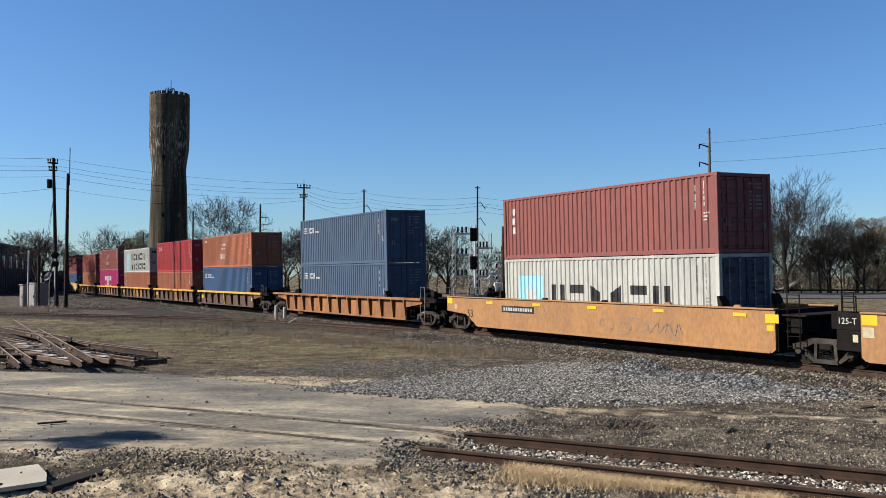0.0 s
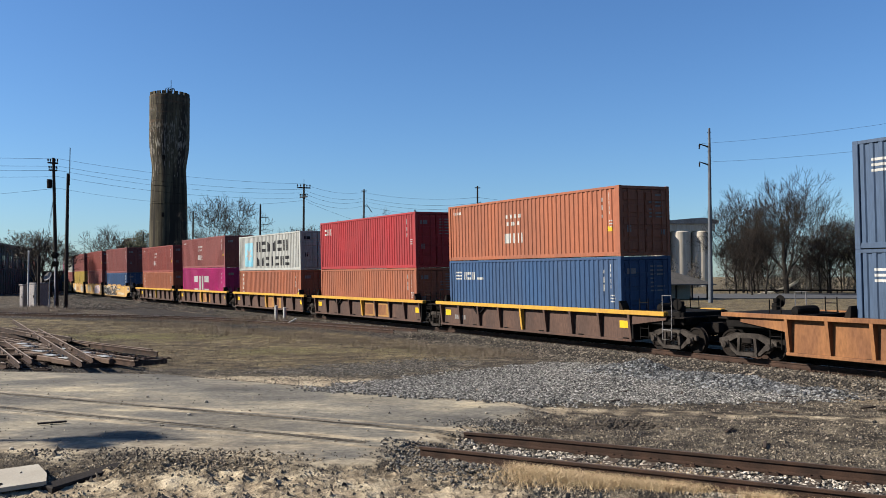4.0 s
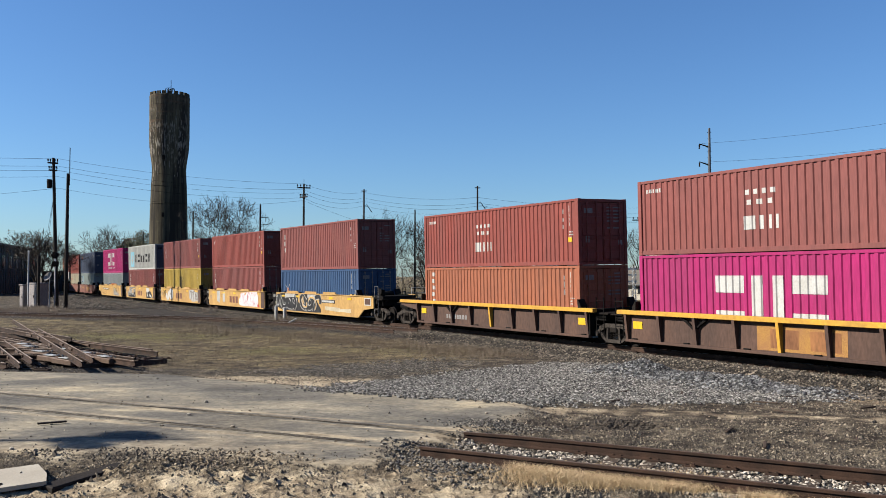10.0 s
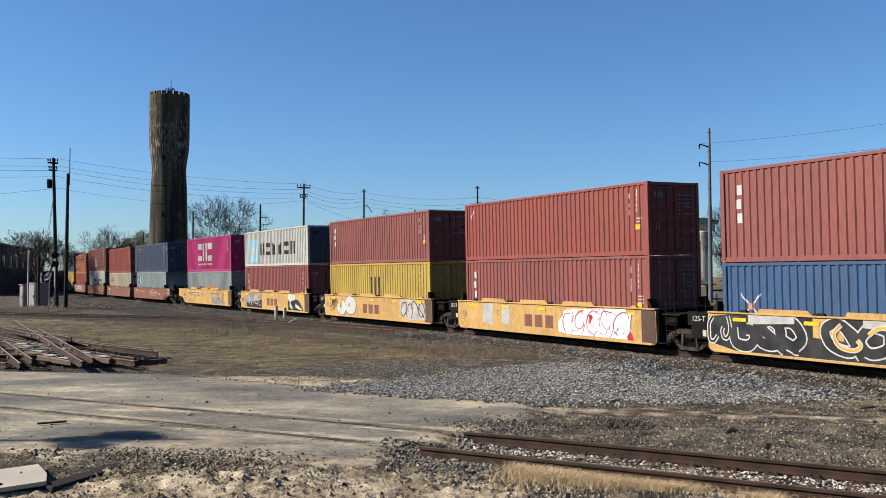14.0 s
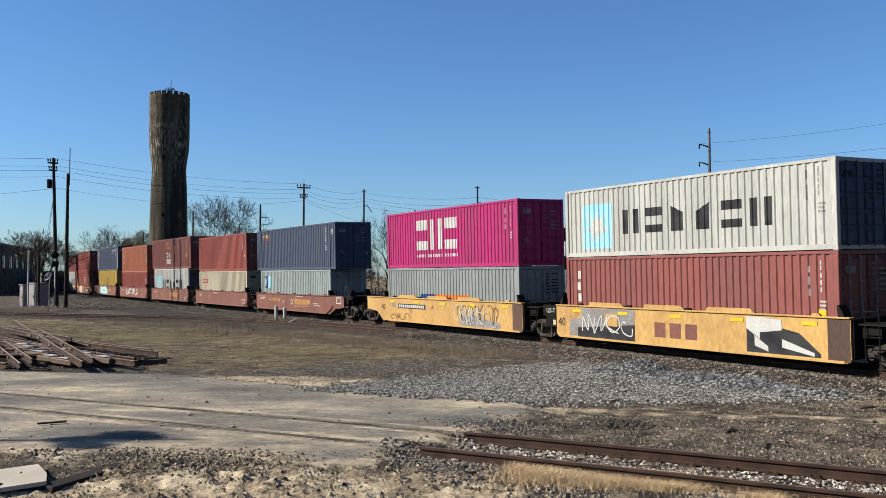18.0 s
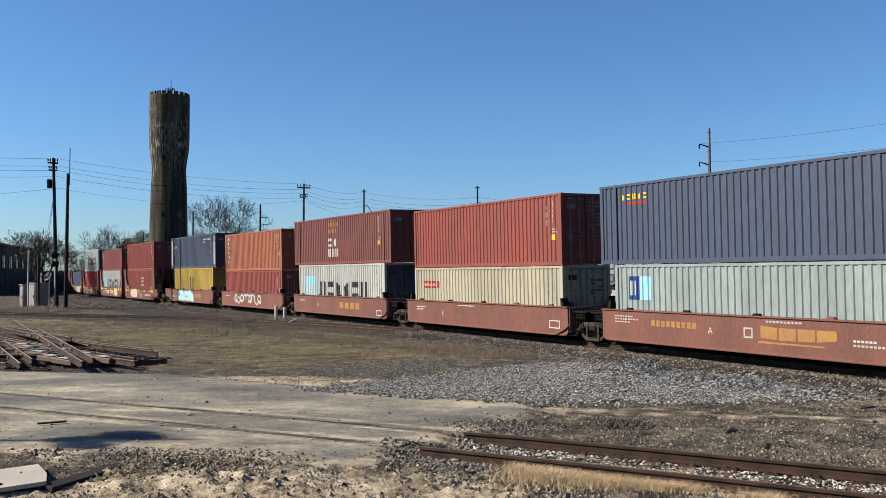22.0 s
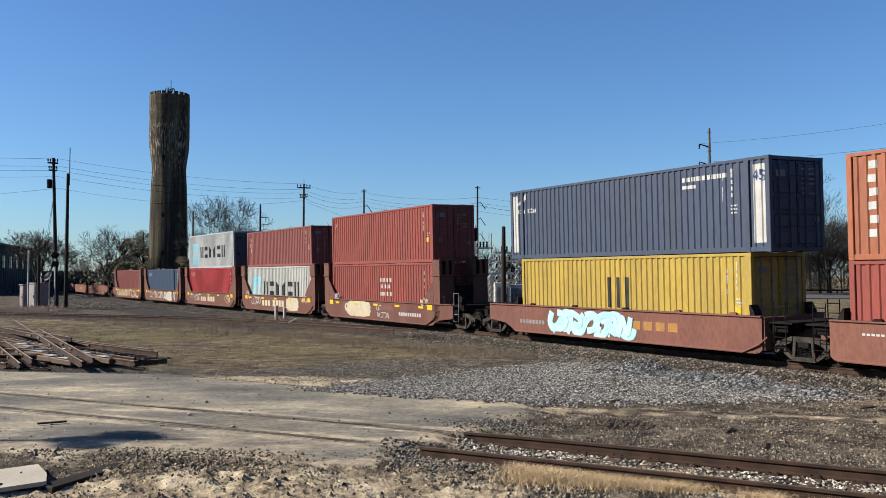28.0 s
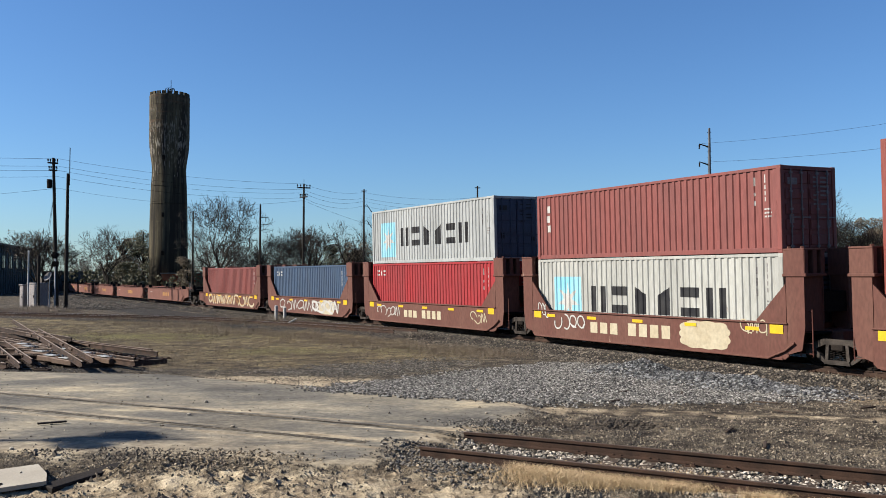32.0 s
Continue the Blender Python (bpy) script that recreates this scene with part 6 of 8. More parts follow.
def poles():
    a = utility_pole(*P1, 14.2, "dark leaning wooden utility pole with a transformer can", [(13.7, 0.5, 50), (13.0, 0.4, 50)], 0.2, -2.0)
    part("transformer_can", M().lathe([(0.0, 0), (0.22, 0.02), (0.24, 0.1), (0.24, 0.75), (0.2, 0.85), (0.0, 0.88)], 12), STEEL, a, at=(-0.38, -0.1, 11.3))
    part("guy_wire", M().tube([(0, 0, 10.8), (-1.6, -1.0, 0.2)], 0.015, 4), BLACK, a)
    part("guy_wire", M().tube([(0, 0, 10.8), (-0.9, -1.6, 0.2)], 0.015, 4), BLACK, a)
    b = utility_pole(-35.0, 83.2, 12.5, "dark bare wooden pole with a tall thin aerial", [], 0.19, 0.3)
    part("aerial", M().tube([(0.2, -0.1, 11.4), (0.2, -0.1, 14.9)], 0.04, 6), STEEL, b)
    c = utility_pole(*P3, 14.0, "dark utility pole with two crossarms behind the train", [(13.5, 0.8, 15), (12.4, 0.6, -35)], 0.16, 0.2)
    part("top_pin", M().tube([(0, 0, 14.0), (0, 0, 14.5)], 0.03, 5), STEEL, c)
    for (x, y), h, arms in ((P4, 14.0, 2), (P5, 14.2, 3)):
        q = utility_pole(x, y, h, "dark slim pole with short side arms", [], 0.15, 0.1)
        part("top_bar", M().box(-0.35, 0.35, -0.05, 0.05, h - 0.25, h - 0.15), POLEWOOD, q)
        for i in range(arms):
            part("side_arm", M().tube([(0, 0, h - 2.2 - 2.0 * i), (0.35, 0, h - 1.95 - 2.0 * i), (1.0, 0, h - 2.9 - 2.0 * i)], 0.05, 5), STEEL, q)
    for az, d, top in ((-0.2045, 125, 126 / 1585), (-0.2795, 135, 115 / 1585), (0.0675, 75, 86 / 1585), (0.17, 80, 74 / 1585), (-0.0315, 150, 117 / 1585), (0.0965, 95, 30 / 1585), (0.2006, 110, 129 / 1585)):
        q = utility_pole(az * d, d, up(top, d) + 0.5, "dark slim wooden pole behind the train", [], 0.17 if az != 0.0675 else 0.24, 0.15)
        if az < -0.2 and az > -0.25:
            for z in (0.86, 0.78):
                part("side_arm", M().box(0, 1.1, -0.04, 0.04, -0.04, 0.04), STEEL, q, at=(0, 0, (up(top, d) + 0.5) * z))
    # the tall galvanised pole with davit arms
    d = 100.0
    q = thing("steel_power_pole", "tall dull grey steel power pole with davit arms", "utility pole", pose(0.2985 * d, d, -0.5))
    h = up(263 / 1585, d) + 0.5
    part("shaft", M().tube([(0, 0, -0.2), (0, 0, h * 0.5), (0, 0, h)], [0.26, 0.2, 0.12], 12), mat("dull_grey_steel", (0.16, 0.175, 0.195), (0.12, 0.13, 0.15), rough=0.7, scale=1.5, fine=20), q)
    for py in (258, 290):
        z = up((489 - py) / 1585, d) + 0.5
        part("davit_arm", M().tube([(0, 0, z - 0.15), (-0.5, 0, z + 0.05), (-1.15, 0, z + 0.25)], [0.09, 0.07, 0.05], 6), STEEL, q)
        part("insulator", M().lathe([(0.05, -0.5), (0.1, -0.45), (0.06, -0.3), (0.1, -0.2), (0.05, 0)], 8), STEEL, q, at=(-1.12, 0, z + 0.2))
    for k in range(14):
        part("step_bolt", shared(("step_bolt",), lambda: M().tube([(-0.22, 0, 0), (0.22, 0, 0)], 0.03, 4)), STEEL, q, at=(0, 0, h - 0.5 - 0.7 * k))
    d = 115.0
    utility_pole(0.2235 * d, d, up(159 / 1585, d) + 0.5, "dark wooden pole with a wide crossarm above the shed", [(up(98 / 1585, d) + 0.5, 1.3, 5)], 0.17, -0.6)
    d = 190.0
    q = utility_pole(0.412 * d, d, up(71 / 1585, d) + 0.5, "pale slim pole with two crossarms before the trees", [(10.6, 1.3, 10), (9.0, 1.3, 10)], 0.17, 0.2, GALV)
    part("transformer_can", M().lathe([(0.0, 0), (0.25, 0.02), (0.27, 0.8), (0.0, 0.86)], 10), GALV, q, at=(0.45, -0.3, 6.8))
    # wires between the poles
    L = lambda p, z: (p[0], p[1], z)
    left = (-75.0, 66.0)
    for k, (z, s) in enumerate(((14.0, 0.5), (13.3, 0.6), (12.9, 0.7), (12.3, 0.7))):
        wire([L(left, z - 0.3), L(P1, z - 0.3), L(P3, z - 0.4), L(P4, z - 0.8), L(P5, z - 1.6), (30, 118, z - 2.4)], s, 0.022)
    wire([L(left, 8.0), L(P1, 10.9), L(P3, 11.6), (2.0, 118, 7.4)], 1.0, 0.02)
    wire([(29.0, 100.0, 17.4), (58.0, 78.0, 19.5)], 0.8, 0.02)
    wire([(29.0, 100.0, 15.3), (60.0, 78.0, 17.0)], 0.8, 0.02)
    wire([L(P5, 11.5), (27.0, 115.0, 9.5), (64.0, 130.0, 10.5)], 0.7, 0.02)


poles()


# buildings
def buildings():
    wallm = mat("dark_green_sheet_wall", (0.075, 0.098, 0.105), (0.10, 0.12, 0.125), rough=0.7, scale=0.3, fine=3, bump=0.2, streak=0.2)
    roofm = mat("pale_roof_edge", (0.16, 0.16, 0.155), (0.12, 0.12, 0.12), rough=0.8, scale=0.5, fine=6)
    glass = mat("dark_window_glass", (0.02, 0.025, 0.03), rough=0.15, bump=0.0, gloss=0.5)
    ob = thing("warehouse", "long dark sheet-clad warehouse with a flat roof", "building", pose(-68.9, 136.0, -0.5, 0, 0, 16))
    part("wall", M().box(-40, 0, 0, 48, 0, 8.0), wallm, ob)
    part("roof", M().box(-40.4, 0.4, -0.4, 48.4, 8.0, 8.35), roofm, ob)
    for k in range(24):
        part("wall_rib", shared(("wall_rib",), lambda: M().box(0.0, 0.12, -0.08, 0.08, 0.0, 7.9)), wallm, ob, at=(0, 1 + 2 * k, 0))
    for k in range(7):
        w = part("window", shared(("window",), lambda: M().box(0.0, 0.06, -1.0, 1.0, 4.4, 6.4)), glass, ob, at=(0.01, 5 + 6.0 * k, 0))
        part("window_frame", shared(("window_frame",), lambda: M().box(0.02, 0.1, -1.1, 1.1, 6.4, 6.55).box(0.02, 0.1, -1.1, 1.1, 4.25, 4.4).box(0.06, 0.1, -0.05, 0.05, 4.4, 6.4)), roofm, w)
    ob = thing("low_annex", "low dark annex beside the warehouse", "building", pose(-72.0, 168.0, -0.5))
    part("wall", M().box(-3.2, 3.6, 0, 8, 0, 3.8), wallm, ob)
    part("roof", M().box(-3.4, 3.8, -0.3, 8.3, 3.8, 4.0), roofm, ob)
    # shed behind the train
    beige = mat("beige_shed_wall", (0.50, 0.46, 0.38), (0.42, 0.39, 0.33), rough=0.8, scale=0.8, fine=10)
    shing = mat("grey_shingle_roof", (0.21, 0.185, 0.155), (0.165, 0.148, 0.125), rough=0.9, scale=1, fine=8, bump=0.4)
    ob = thing("shed", "low beige shed with a hipped shingle roof and open porch", "shed", pose(25.5, 110.0, -0.5, 0, 0, 31))
    part("wall", M().box(0, 0.2, 0, 11.6, 0, 2.1), beige, ob)
    part("wall", M().box(0.2, 9.8, 3.0, 3.2, 0, 2.1), beige, ob)
    part("wall", M().box(0.2, 9.8, 11.4, 11.6, 0, 2.1), beige, ob)
    part("wall", M().box(9.8, 10.0, 3.0, 11.6, 0, 2.1), beige, ob)
    for x in (1.6, 4.4, 7.2, 9.9):
        part("post", shared(("shed_post",), lambda: M().box(-0.08, 0.08, 0, 0.16, 0, 2.1)), POLEWOOD, ob, at=(x, 0, 0))
    r = M()
    r.add([(-0.7, -0.7, 2.02), (10.7, -0.7, 2.02), (10.7, 12.3, 2.02), (-0.7, 12.3, 2.02), (5, 2.6, 3.9), (5, 9.0, 3.9)], [(0, 1, 4), (1, 2, 5, 4), (2, 3, 5), (3, 0, 4, 5), (3, 2, 1, 0)])
    part("roof", r, shing, ob)
    part("fascia", M().box(-0.74, -0.7, -0.7, 12.3, 1.9, 2.04).box(-0.7, 10.7, -0.74, -0.7, 1.9, 2.04), roofm, ob)
    for y in (2.0, 4.6, 7.4, 9.6):
        w = part("window", shared(("shed_window",), lambda: M().box(-0.03, 0.0, -0.28, 0.28, 0.9, 1.75)), glass, ob, at=(-0.004, y, 0))
        part("window_frame", shared(("shed_window_frame",), lambda: M().box(-0.06, -0.01, -0.34, 0.34, 1.75, 1.82).box(-0.06, -0.01, -0.34, 0.34, 0.83, 0.9)), POLEWOOD, w)
    # silos
    conc = mat("pale_silo_concrete", (0.72, 0.64, 0.52), (0.60, 0.54, 0.45), rough=0.85, scale=0.2, fine=2, streak=0.15, amount=0.15)
    d = 250.0
    ob = thing("grain_silos", "three pale concrete grain silos under a flat-topped head house", "silo", pose(0.264 * d, d, -0.5))
    for k in range(3):
        part("silo", shared(("silo",), lambda: M().lathe([(2.85, 0), (2.85, 7.5), (2.85, 15.3), (2.84, 15.32), (2.5, 15.6)], 40)), conc, ob, at=(-5.6 + 5.9 * k, 0, 0))
    part("head_house", M().box(-7.2, 9.5, -1.8, 2.4, 15.6, 17.6), conc, ob)
    part("head_roof", M().prism([(-7.5, 17.6), (10.4, 17.6), (10.4, 18.6), (6.0, 19.3), (-7.5, 18.2)], -2.3, 2.9), mat("grey_metal_roof", (0.3, 0.31, 0.32), rough=0.6, metal=0.3, scale=0.4, fine=4), ob)
    # small brick outbuilding at the tower's foot
    bm_ = mat("red_brick_wall", (0.30, 0.115, 0.06), (0.23, 0.09, 0.055), rough=0.9, scale=1, fine=9, bump=0.3)
    ob = thing("brick_outbuilding", "small red brick outbuilding at the tower's foot", "outbuilding", pose(-42.5, 145.0, -0.5))
    part("wall", M().box(-2.4, 3.2, -2.0, 2.0, 0, 3.4), bm_, ob)
    part("roof", M().box(-2.6, 3.4, -2.2, 2.2, 3.4, 3.6), roofm, ob)
    part("door", M().box(-1.6, -0.6, -2.06, -2.0, 0, 2.1), wallm, ob)
    # a collapsed pale roof lying among the trees
    ob = thing("fallen_roof", "collapsed pale board roof lying before the trees", "wreckage", pose(0.378 * 150, 150, -0.5))
    for k in range(9):
        part("board", shared(("long_board",), lambda: M().box(-2.9, 2.9, -0.12, 0.12, 0, 0.05)), CONCRETE, ob, at=pose(0.4 * k - 1.6, 0.3 * k, 0.5 + 0.10 * k, 12, -8 - 2.4 * k, 18 - 9 * k))
    for k in range(3):
        part("rafter", shared(("rafter",), lambda: M().box(-2.2, 2.2, -0.07, 0.07, 0, 0.14)), POLEWOOD, ob, at=pose(k - 1.0, 0.4 * k, 0.3, 0, 24 - 20 * k, 40))


buildings()


def substation():
    """Steel frames, bus bars, insulators and transformers behind the fence."""
    def frame_(x, y, w, h, bars):
        ob = thing("substation_frame", "pale galvanised steel lattice frame of a substation", "steel frame", pose(x, y, -0.5), group="substation frames")
        for sx in (0, w):
            leg = M()
            for a in (-0.22, 0.22):
                for b in (-0.22, 0.22):
                    leg.tube([(a, b, 0), (a * 0.6, b * 0.6, h)], 0.04, 4)
            for k in range(int(h / 0.7)):
                z = 0.7 * k
                leg.tube([(-0.22, -0.22, z), (0.22, -0.22, z + 0.7)], 0.025, 3)
                leg.tube([(0.22, -0.22, z), (-0.22, -0.22, z + 0.7)], 0.025, 3)
            part("lattice_column", leg, GALV, ob, at=(sx, 0, 0))
        for z in bars:
            part("beam", M().box(-0.3, w + 0.3, -0.12, 0.12, z - 0.1, z + 0.1), GALV, ob)
            for k in range(3):
                part("insulator", shared(("post_insulator",), lambda: M().lathe([(0.05, 0), (0.12, 0.08), (0.07, 0.2), (0.12, 0.3), (0.07, 0.42), (0.12, 0.52), (0.05, 0.62)], 8)), STEEL, ob, at=(w * (0.25 + 0.25 * k), 0, z + 0.1))
        return ob

    d = 92.0
    for az, dd, w, h, bars in ((0.012, d, 1.7, 8.2, (3.0, 5.2, 7.4)), (0.038, d + 3, 1.4, 7.6, (3.0, 6.0)), (0.052, d, 5.0, 3.6, (3.3,)), (0.060, d + 6, 2.2, 6.2, (3.4, 5.6)), (0.082, d, 3.4, 3.6, (3.3,)),
                              (0.112, d - 4, 1.5, 7.8, (3.0, 5.4, 7.4)), (0.124, d - 2, 1.0, 8.3, (4.0, 7.9)), (0.10, d + 8, 7.0, 4.6, (2.6, 3.6, 4.3)), (0.128, d + 14, 9.0, 4.2, (2.4, 3.2, 3.9)), (0.045, d + 12, 6.0, 5.0, (2.6, 3.8, 4.8)), (0.15, d + 18, 6.0, 2.6, (1.4, 2.4)), (0.16, d + 30, 7.0, 3.0, (1.5, 2.6))):
        frame_(az * dd, dd, w, h, bars)
    box = mat("blue_grey_transformer_paint", (0.26, 0.30, 0.34), (0.21, 0.25, 0.29), rough=0.6, scale=0.6, fine=8)
    for az, w, h, dd in ((0.066, 1.5, 2.4, 88.0), (0.083, 2.6, 2.2, 89.0), (0.10, 1.2, 1.9, 88.0)):
        ob = thing("transformer", "blue-grey box transformer with cooling fins", "transformer", pose(az * dd, dd, -0.5), group="substation transformers")
        part("tank", M().box(-w / 2, w / 2, 0, 1.6, 0.2, h, 0.04), box if az > 0.07 else WHITE, ob)
        part("plinth", M().box(-w / 2 - 0.1, w / 2 + 0.1, -0.1, 1.7, 0, 0.2), CONCRETE, ob)
        for k in range(7):
            part("fin", shared(("fin", h), lambda: M().box(-0.03, 0.03, -0.22, 0.0, 0.5, h - 0.3)), box if az > 0.07 else WHITE, ob, at=(-w / 2 + w * (k + 0.5) / 7, 0, 0))
    fence = thing("wire_fence", "thin galvanised fence round the substation", "fence", pose(-3, 86, -0.5))
    for k in range(16):
        part("post", shared(("fence_post",), lambda: M().tube([(0, 0, 0), (0, 0, 2.0)], 0.035, 6)), GALV, fence, at=(1.35 * k, 0, 0))
    for z in (0.1, 0.55, 1.0, 1.45, 1.95):
        part("rail_wire", M().box(0, 20.3, -0.012, 0.012, z - 0.012, z + 0.012), GALV, fence)
    # railway signals
    for az, dd in ((0.036, 70.0), (0.1365, 70.0)):
        ob = thing("railway_signal", "railway signal mast with two black signal heads", "railway signal", pose(az * dd, dd, -0.5), group="signals")
        part("mast", M().tube([(0, 0, 0), (0, 0, 7.0)], 0.08, 8), GALV, ob)
        part("base", M().box(-0.35, 0.35, -0.35, 0.35, 0, 0.5, 0.03), CONCRETE, ob)
        part("ladder", M().tube([(0.25, 0.2, 0.3), (0.25, 0.2, 6.6)], 0.03, 4).tube([(0.55, 0.2, 0.3), (0.55, 0.2, 6.6)], 0.03, 4), GALV, ob)
        for z in (6.25, 4.05):
            hd = part("signal_head", M().box(-0.42, 0.12, -0.3, -0.12, z - 0.5, z + 0.55, 0.05), BLACK, ob)
            for k in range(2):
                part("hood", shared(("hood",), lambda: M().lathe([(0.12, 0), (0.13, -0.25)], 10, "y")), BLACK, hd, at=(-0.15, -0.3, z - 0.22 + 0.45 * k))


substation()


def crossing_gear():
    """Cabinets, dish and posts beside the left poles."""
    cab = mat("pale_aluminium_cabinet", (0.36, 0.325, 0.315), (0.28, 0.255, 0.25), rough=0.6, metal=0.1, scale=0.8, fine=12)
    for x, y, w, h in ((-38.5, 81.9, 0.75, 2.15), (-37.1, 80.9, 1.75, 2.3)):
        ob = thing("equipment_cabinet", "pale aluminium railway equipment cabinet", "cabinet", pose(x, y, -0.45, 0, 0, -42), group="cabinets by the crossing")
        part("body", M().box(-w / 2, w / 2, 0, 1.1, 0.1, h, 0.02), cab, ob)
        part("roof_cap", M().prism([(-w / 2 - 0.06, h), (w / 2 + 0.06, h), (w / 2, h + 0.1), (-w / 2, h + 0.1)], -0.08, 1.18), cab, ob)
        part("door", M().box(-w * 0.42, w * 0.42, -0.03, 0.0, 0.25, h - 0.15, 0.01), cab, ob)
        part("door_handle", M().box(w * 0.25, w * 0.3, -0.07, -0.03, h * 0.45, h * 0.55), STEEL, ob)
        part("footing", M().box(-w / 2, w / 2, 0, 1.1, 0, 0.1), CONCRETE, ob)
    ob = thing("satellite_dish", "round grey satellite dish on a short post", "dish", pose(-35.2, 80.2, -0.45))
    part("post", M().tube([(0, 0, 0), (0, 0, 2.9)], 0.05, 8), GALV, ob)
    part("dish", M().lathe([(0.0, 0.0), (0.25, 0.04), (0.45, 0.14), (0.44, 0.17), (0.25, 0.08), (0.0, 0.04)], 20), LGREY, ob, at=pose(0, -0.15, 2.9, 60, 0, -30))
    part("feed_arm", M().tube([(0, -0.2, 2.8), (0.1, -0.7, 3.1)], 0.02, 5), GALV, ob)
    for x, y, h, m_, lab in ((-37.2, 80.4, 5.2, GALV, "grey steel post beside the cabinets"), (-36.1, 80.0, 4.8, POLEWOOD, "dark wooden post beside the cabinets"), (-35.5, 82.0, 5.0, GALV, "slim steel mast with a black lamp")):
        ob = thing("post", lab, "post", pose(x, y, -0.45))
        part("shaft", M().tube([(0, 0, 0), (0, 0, h)], 0.075 if m_ is GALV else 0.13, 8), m_, ob)
        part("cap", M().lathe([(0.09, h), (0.14, h + 0.02), (0.0, h + 0.1)], 8), m_, ob)
        if "lamp" in lab:
            part("lamp_head", M().lathe([(0.0, -0.2), (0.3, -0.18), (0.32, 0.05), (0.0, 0.08)], 14, "y"), BLACK, ob, at=(0, 0, h - 0.1))
            part("lamp_head", M().box(-0.3, 0.3, -0.15, 0.0, -0.25, 0.25, 0.03), BLACK, ob, at=(0.05, 0, h - 0.9))


crossing_gear()


# ---- trees ----
def woods():
    lab = "large bare winter tree with a wide open crown"
    tree(-0.247 * 130, 130, 15.2, 1.2, lab, 26, 7, r0=0.44, twig=0.030, wide=0.74)
    tree(0.383 * 150, 150, 21.8, 0.95, "tall bare tree with many fine twigs", 12, 7, r0=0.55, twig=0.036, wide=0.56)
    for az, d, top, s, sp in ((0.335, 160, 165, 31, 0.8), (0.36, 145, 140, 32, 0.9), (0.445, 165, 120, 33, 0.9), (0.47, 150, 95, 34, 1.0), (0.41, 170, 165, 35, 0.8), (0.345, 140, 110, 36, 0.9)):
        tree(az * d, d, up(top / 1585, d) + 0.5, sp, "bare grey tree among the brush", s, 7, twig=0.024, r0=0.2, wide=0.6)
    for az, d, top, s in ((-0.375, 150, 94, 41), (-0.148, 165, 92, 42), (-0.105, 160, 103, 43), (-0.175, 170, 75, 44), (-0.2, 150, 70, 45), (-0.058, 150, 128, 46), (-0.02, 160, 108, 47), (0.005, 150, 90, 48), (0.13, 130, 92, 49), (0.22, 170, 90, 50), (-0.26, 160, 62, 51)):
        tree(az * d, d, up(top / 1585, d) + 0.5, 0.95, "bare winter tree beyond the tracks", s, 6, twig=0.024, wide=0.75)
    for az, d, top, s in ((-0.452, 120, 86, 52), (-0.437, 124, 80, 53)):
        t = tree(az * d, d, up(top / 1585, d) + 0.5, 1.0, "half-bare tree with a few dark leaves", s, 6, twig=0.022, wide=0.9)
        h_ = up(top / 1585, d) + 0.5
        part("crown", leaf_cloud([(random.Random(s + i).uniform(-3.0, 3.0), random.Random(s + i + 9).uniform(-2, 2), h_ * random.Random(s + i + 5).uniform(0.55, 0.95), 0.7) for i in range(30)], 1000, 0.085, s), DRYLEAF, t)
    # more of the same kinds of tree, turned and resized
    stock = [tree(0.352 * 155, 155, 15.0, 0.85, "bare grey tree among the brush", 71, 7, twig=0.022, r0=0.17, wide=0.7), tree(0.43 * 160, 160, 14.0, 0.95, "bare grey tree among the brush", 72, 7, twig=0.022, r0=0.17, wide=0.7), tree(-0.16 * 175, 175, 13.0, 1.0, "bare winter tree beyond the tracks", 73, 6, twig=0.026, r0=0.17, wide=0.75)]
    rnd = random.Random(77)
    for k in range(22):
        az, d = (rnd.uniform(0.325, 0.52), rnd.uniform(150, 178)) if k % 2 else (rnd.uniform(-0.27, 0.06), rnd.uniform(160, 190))
        s = rnd.uniform(0.5, 1.0) if k % 2 else rnd.uniform(0.45, 0.85)
        copy_thing(stock[k % 3], pose(az * d, d, -0.5, 0, 0, rnd.uniform(0, 360)) @ Matrix.Diagonal((s * 1.1, s * 1.1, s, 1)))
    # leafy and evergreen trees
    for az, d, top, w, m_, s, n in ((-0.335, 160, 98, 9.5, EVERGREEN, 61, 6500), (-0.355, 175, 70, 7.0, DRYLEAF, 62, 3600), (-0.095, 180, 62, 8.0, DRYLEAF, 65, 3000),
                                    (-0.125, 170, 58, 7.0, EVERGREEN, 66, 2600), (0.485, 170, 108, 9.0, DRYLEAF, 67, 5200), (0.462, 160, 85, 7.5, EVERGREEN, 68, 3600), (0.51, 165, 98, 8.0, EVERGREEN, 69, 3600), (0.082, 140, 42, 5.0, EVERGREEN, 70, 1800), (-0.285, 140, 40, 4.0, DRYLEAF, 71, 1600)):
        leafy_tree(az * d, d, up(top / 1585, d) + 0.5, w, "dense dark green and brown leafy tree" if m_ is EVERGREEN else "tree with dry brown leaves", s, m_, int(2.6 * n), 0.12)
    bx = []
    for a0, a1, d, h in ((-0.42, -0.385, 260, 8.5), (-0.385, -0.34, 190, 7.5), (-0.33, -0.27, 180, 7.0), (-0.27, -0.19, 190, 8.5), (-0.19, -0.08, 195, 9.5), (-0.08, 0.06, 200, 8.0), (0.06, 0.16, 190, 8.0), (0.16, 0.3, 215, 7.5)):
        bx.append((a0 * d, a1 * d, d, d + 12, h, 26))
    brush("far_brush", "tangled grey-brown winter brush and trees far behind the tracks", bx, 52000, 0.16, GREYBRUSH, 81, 12)
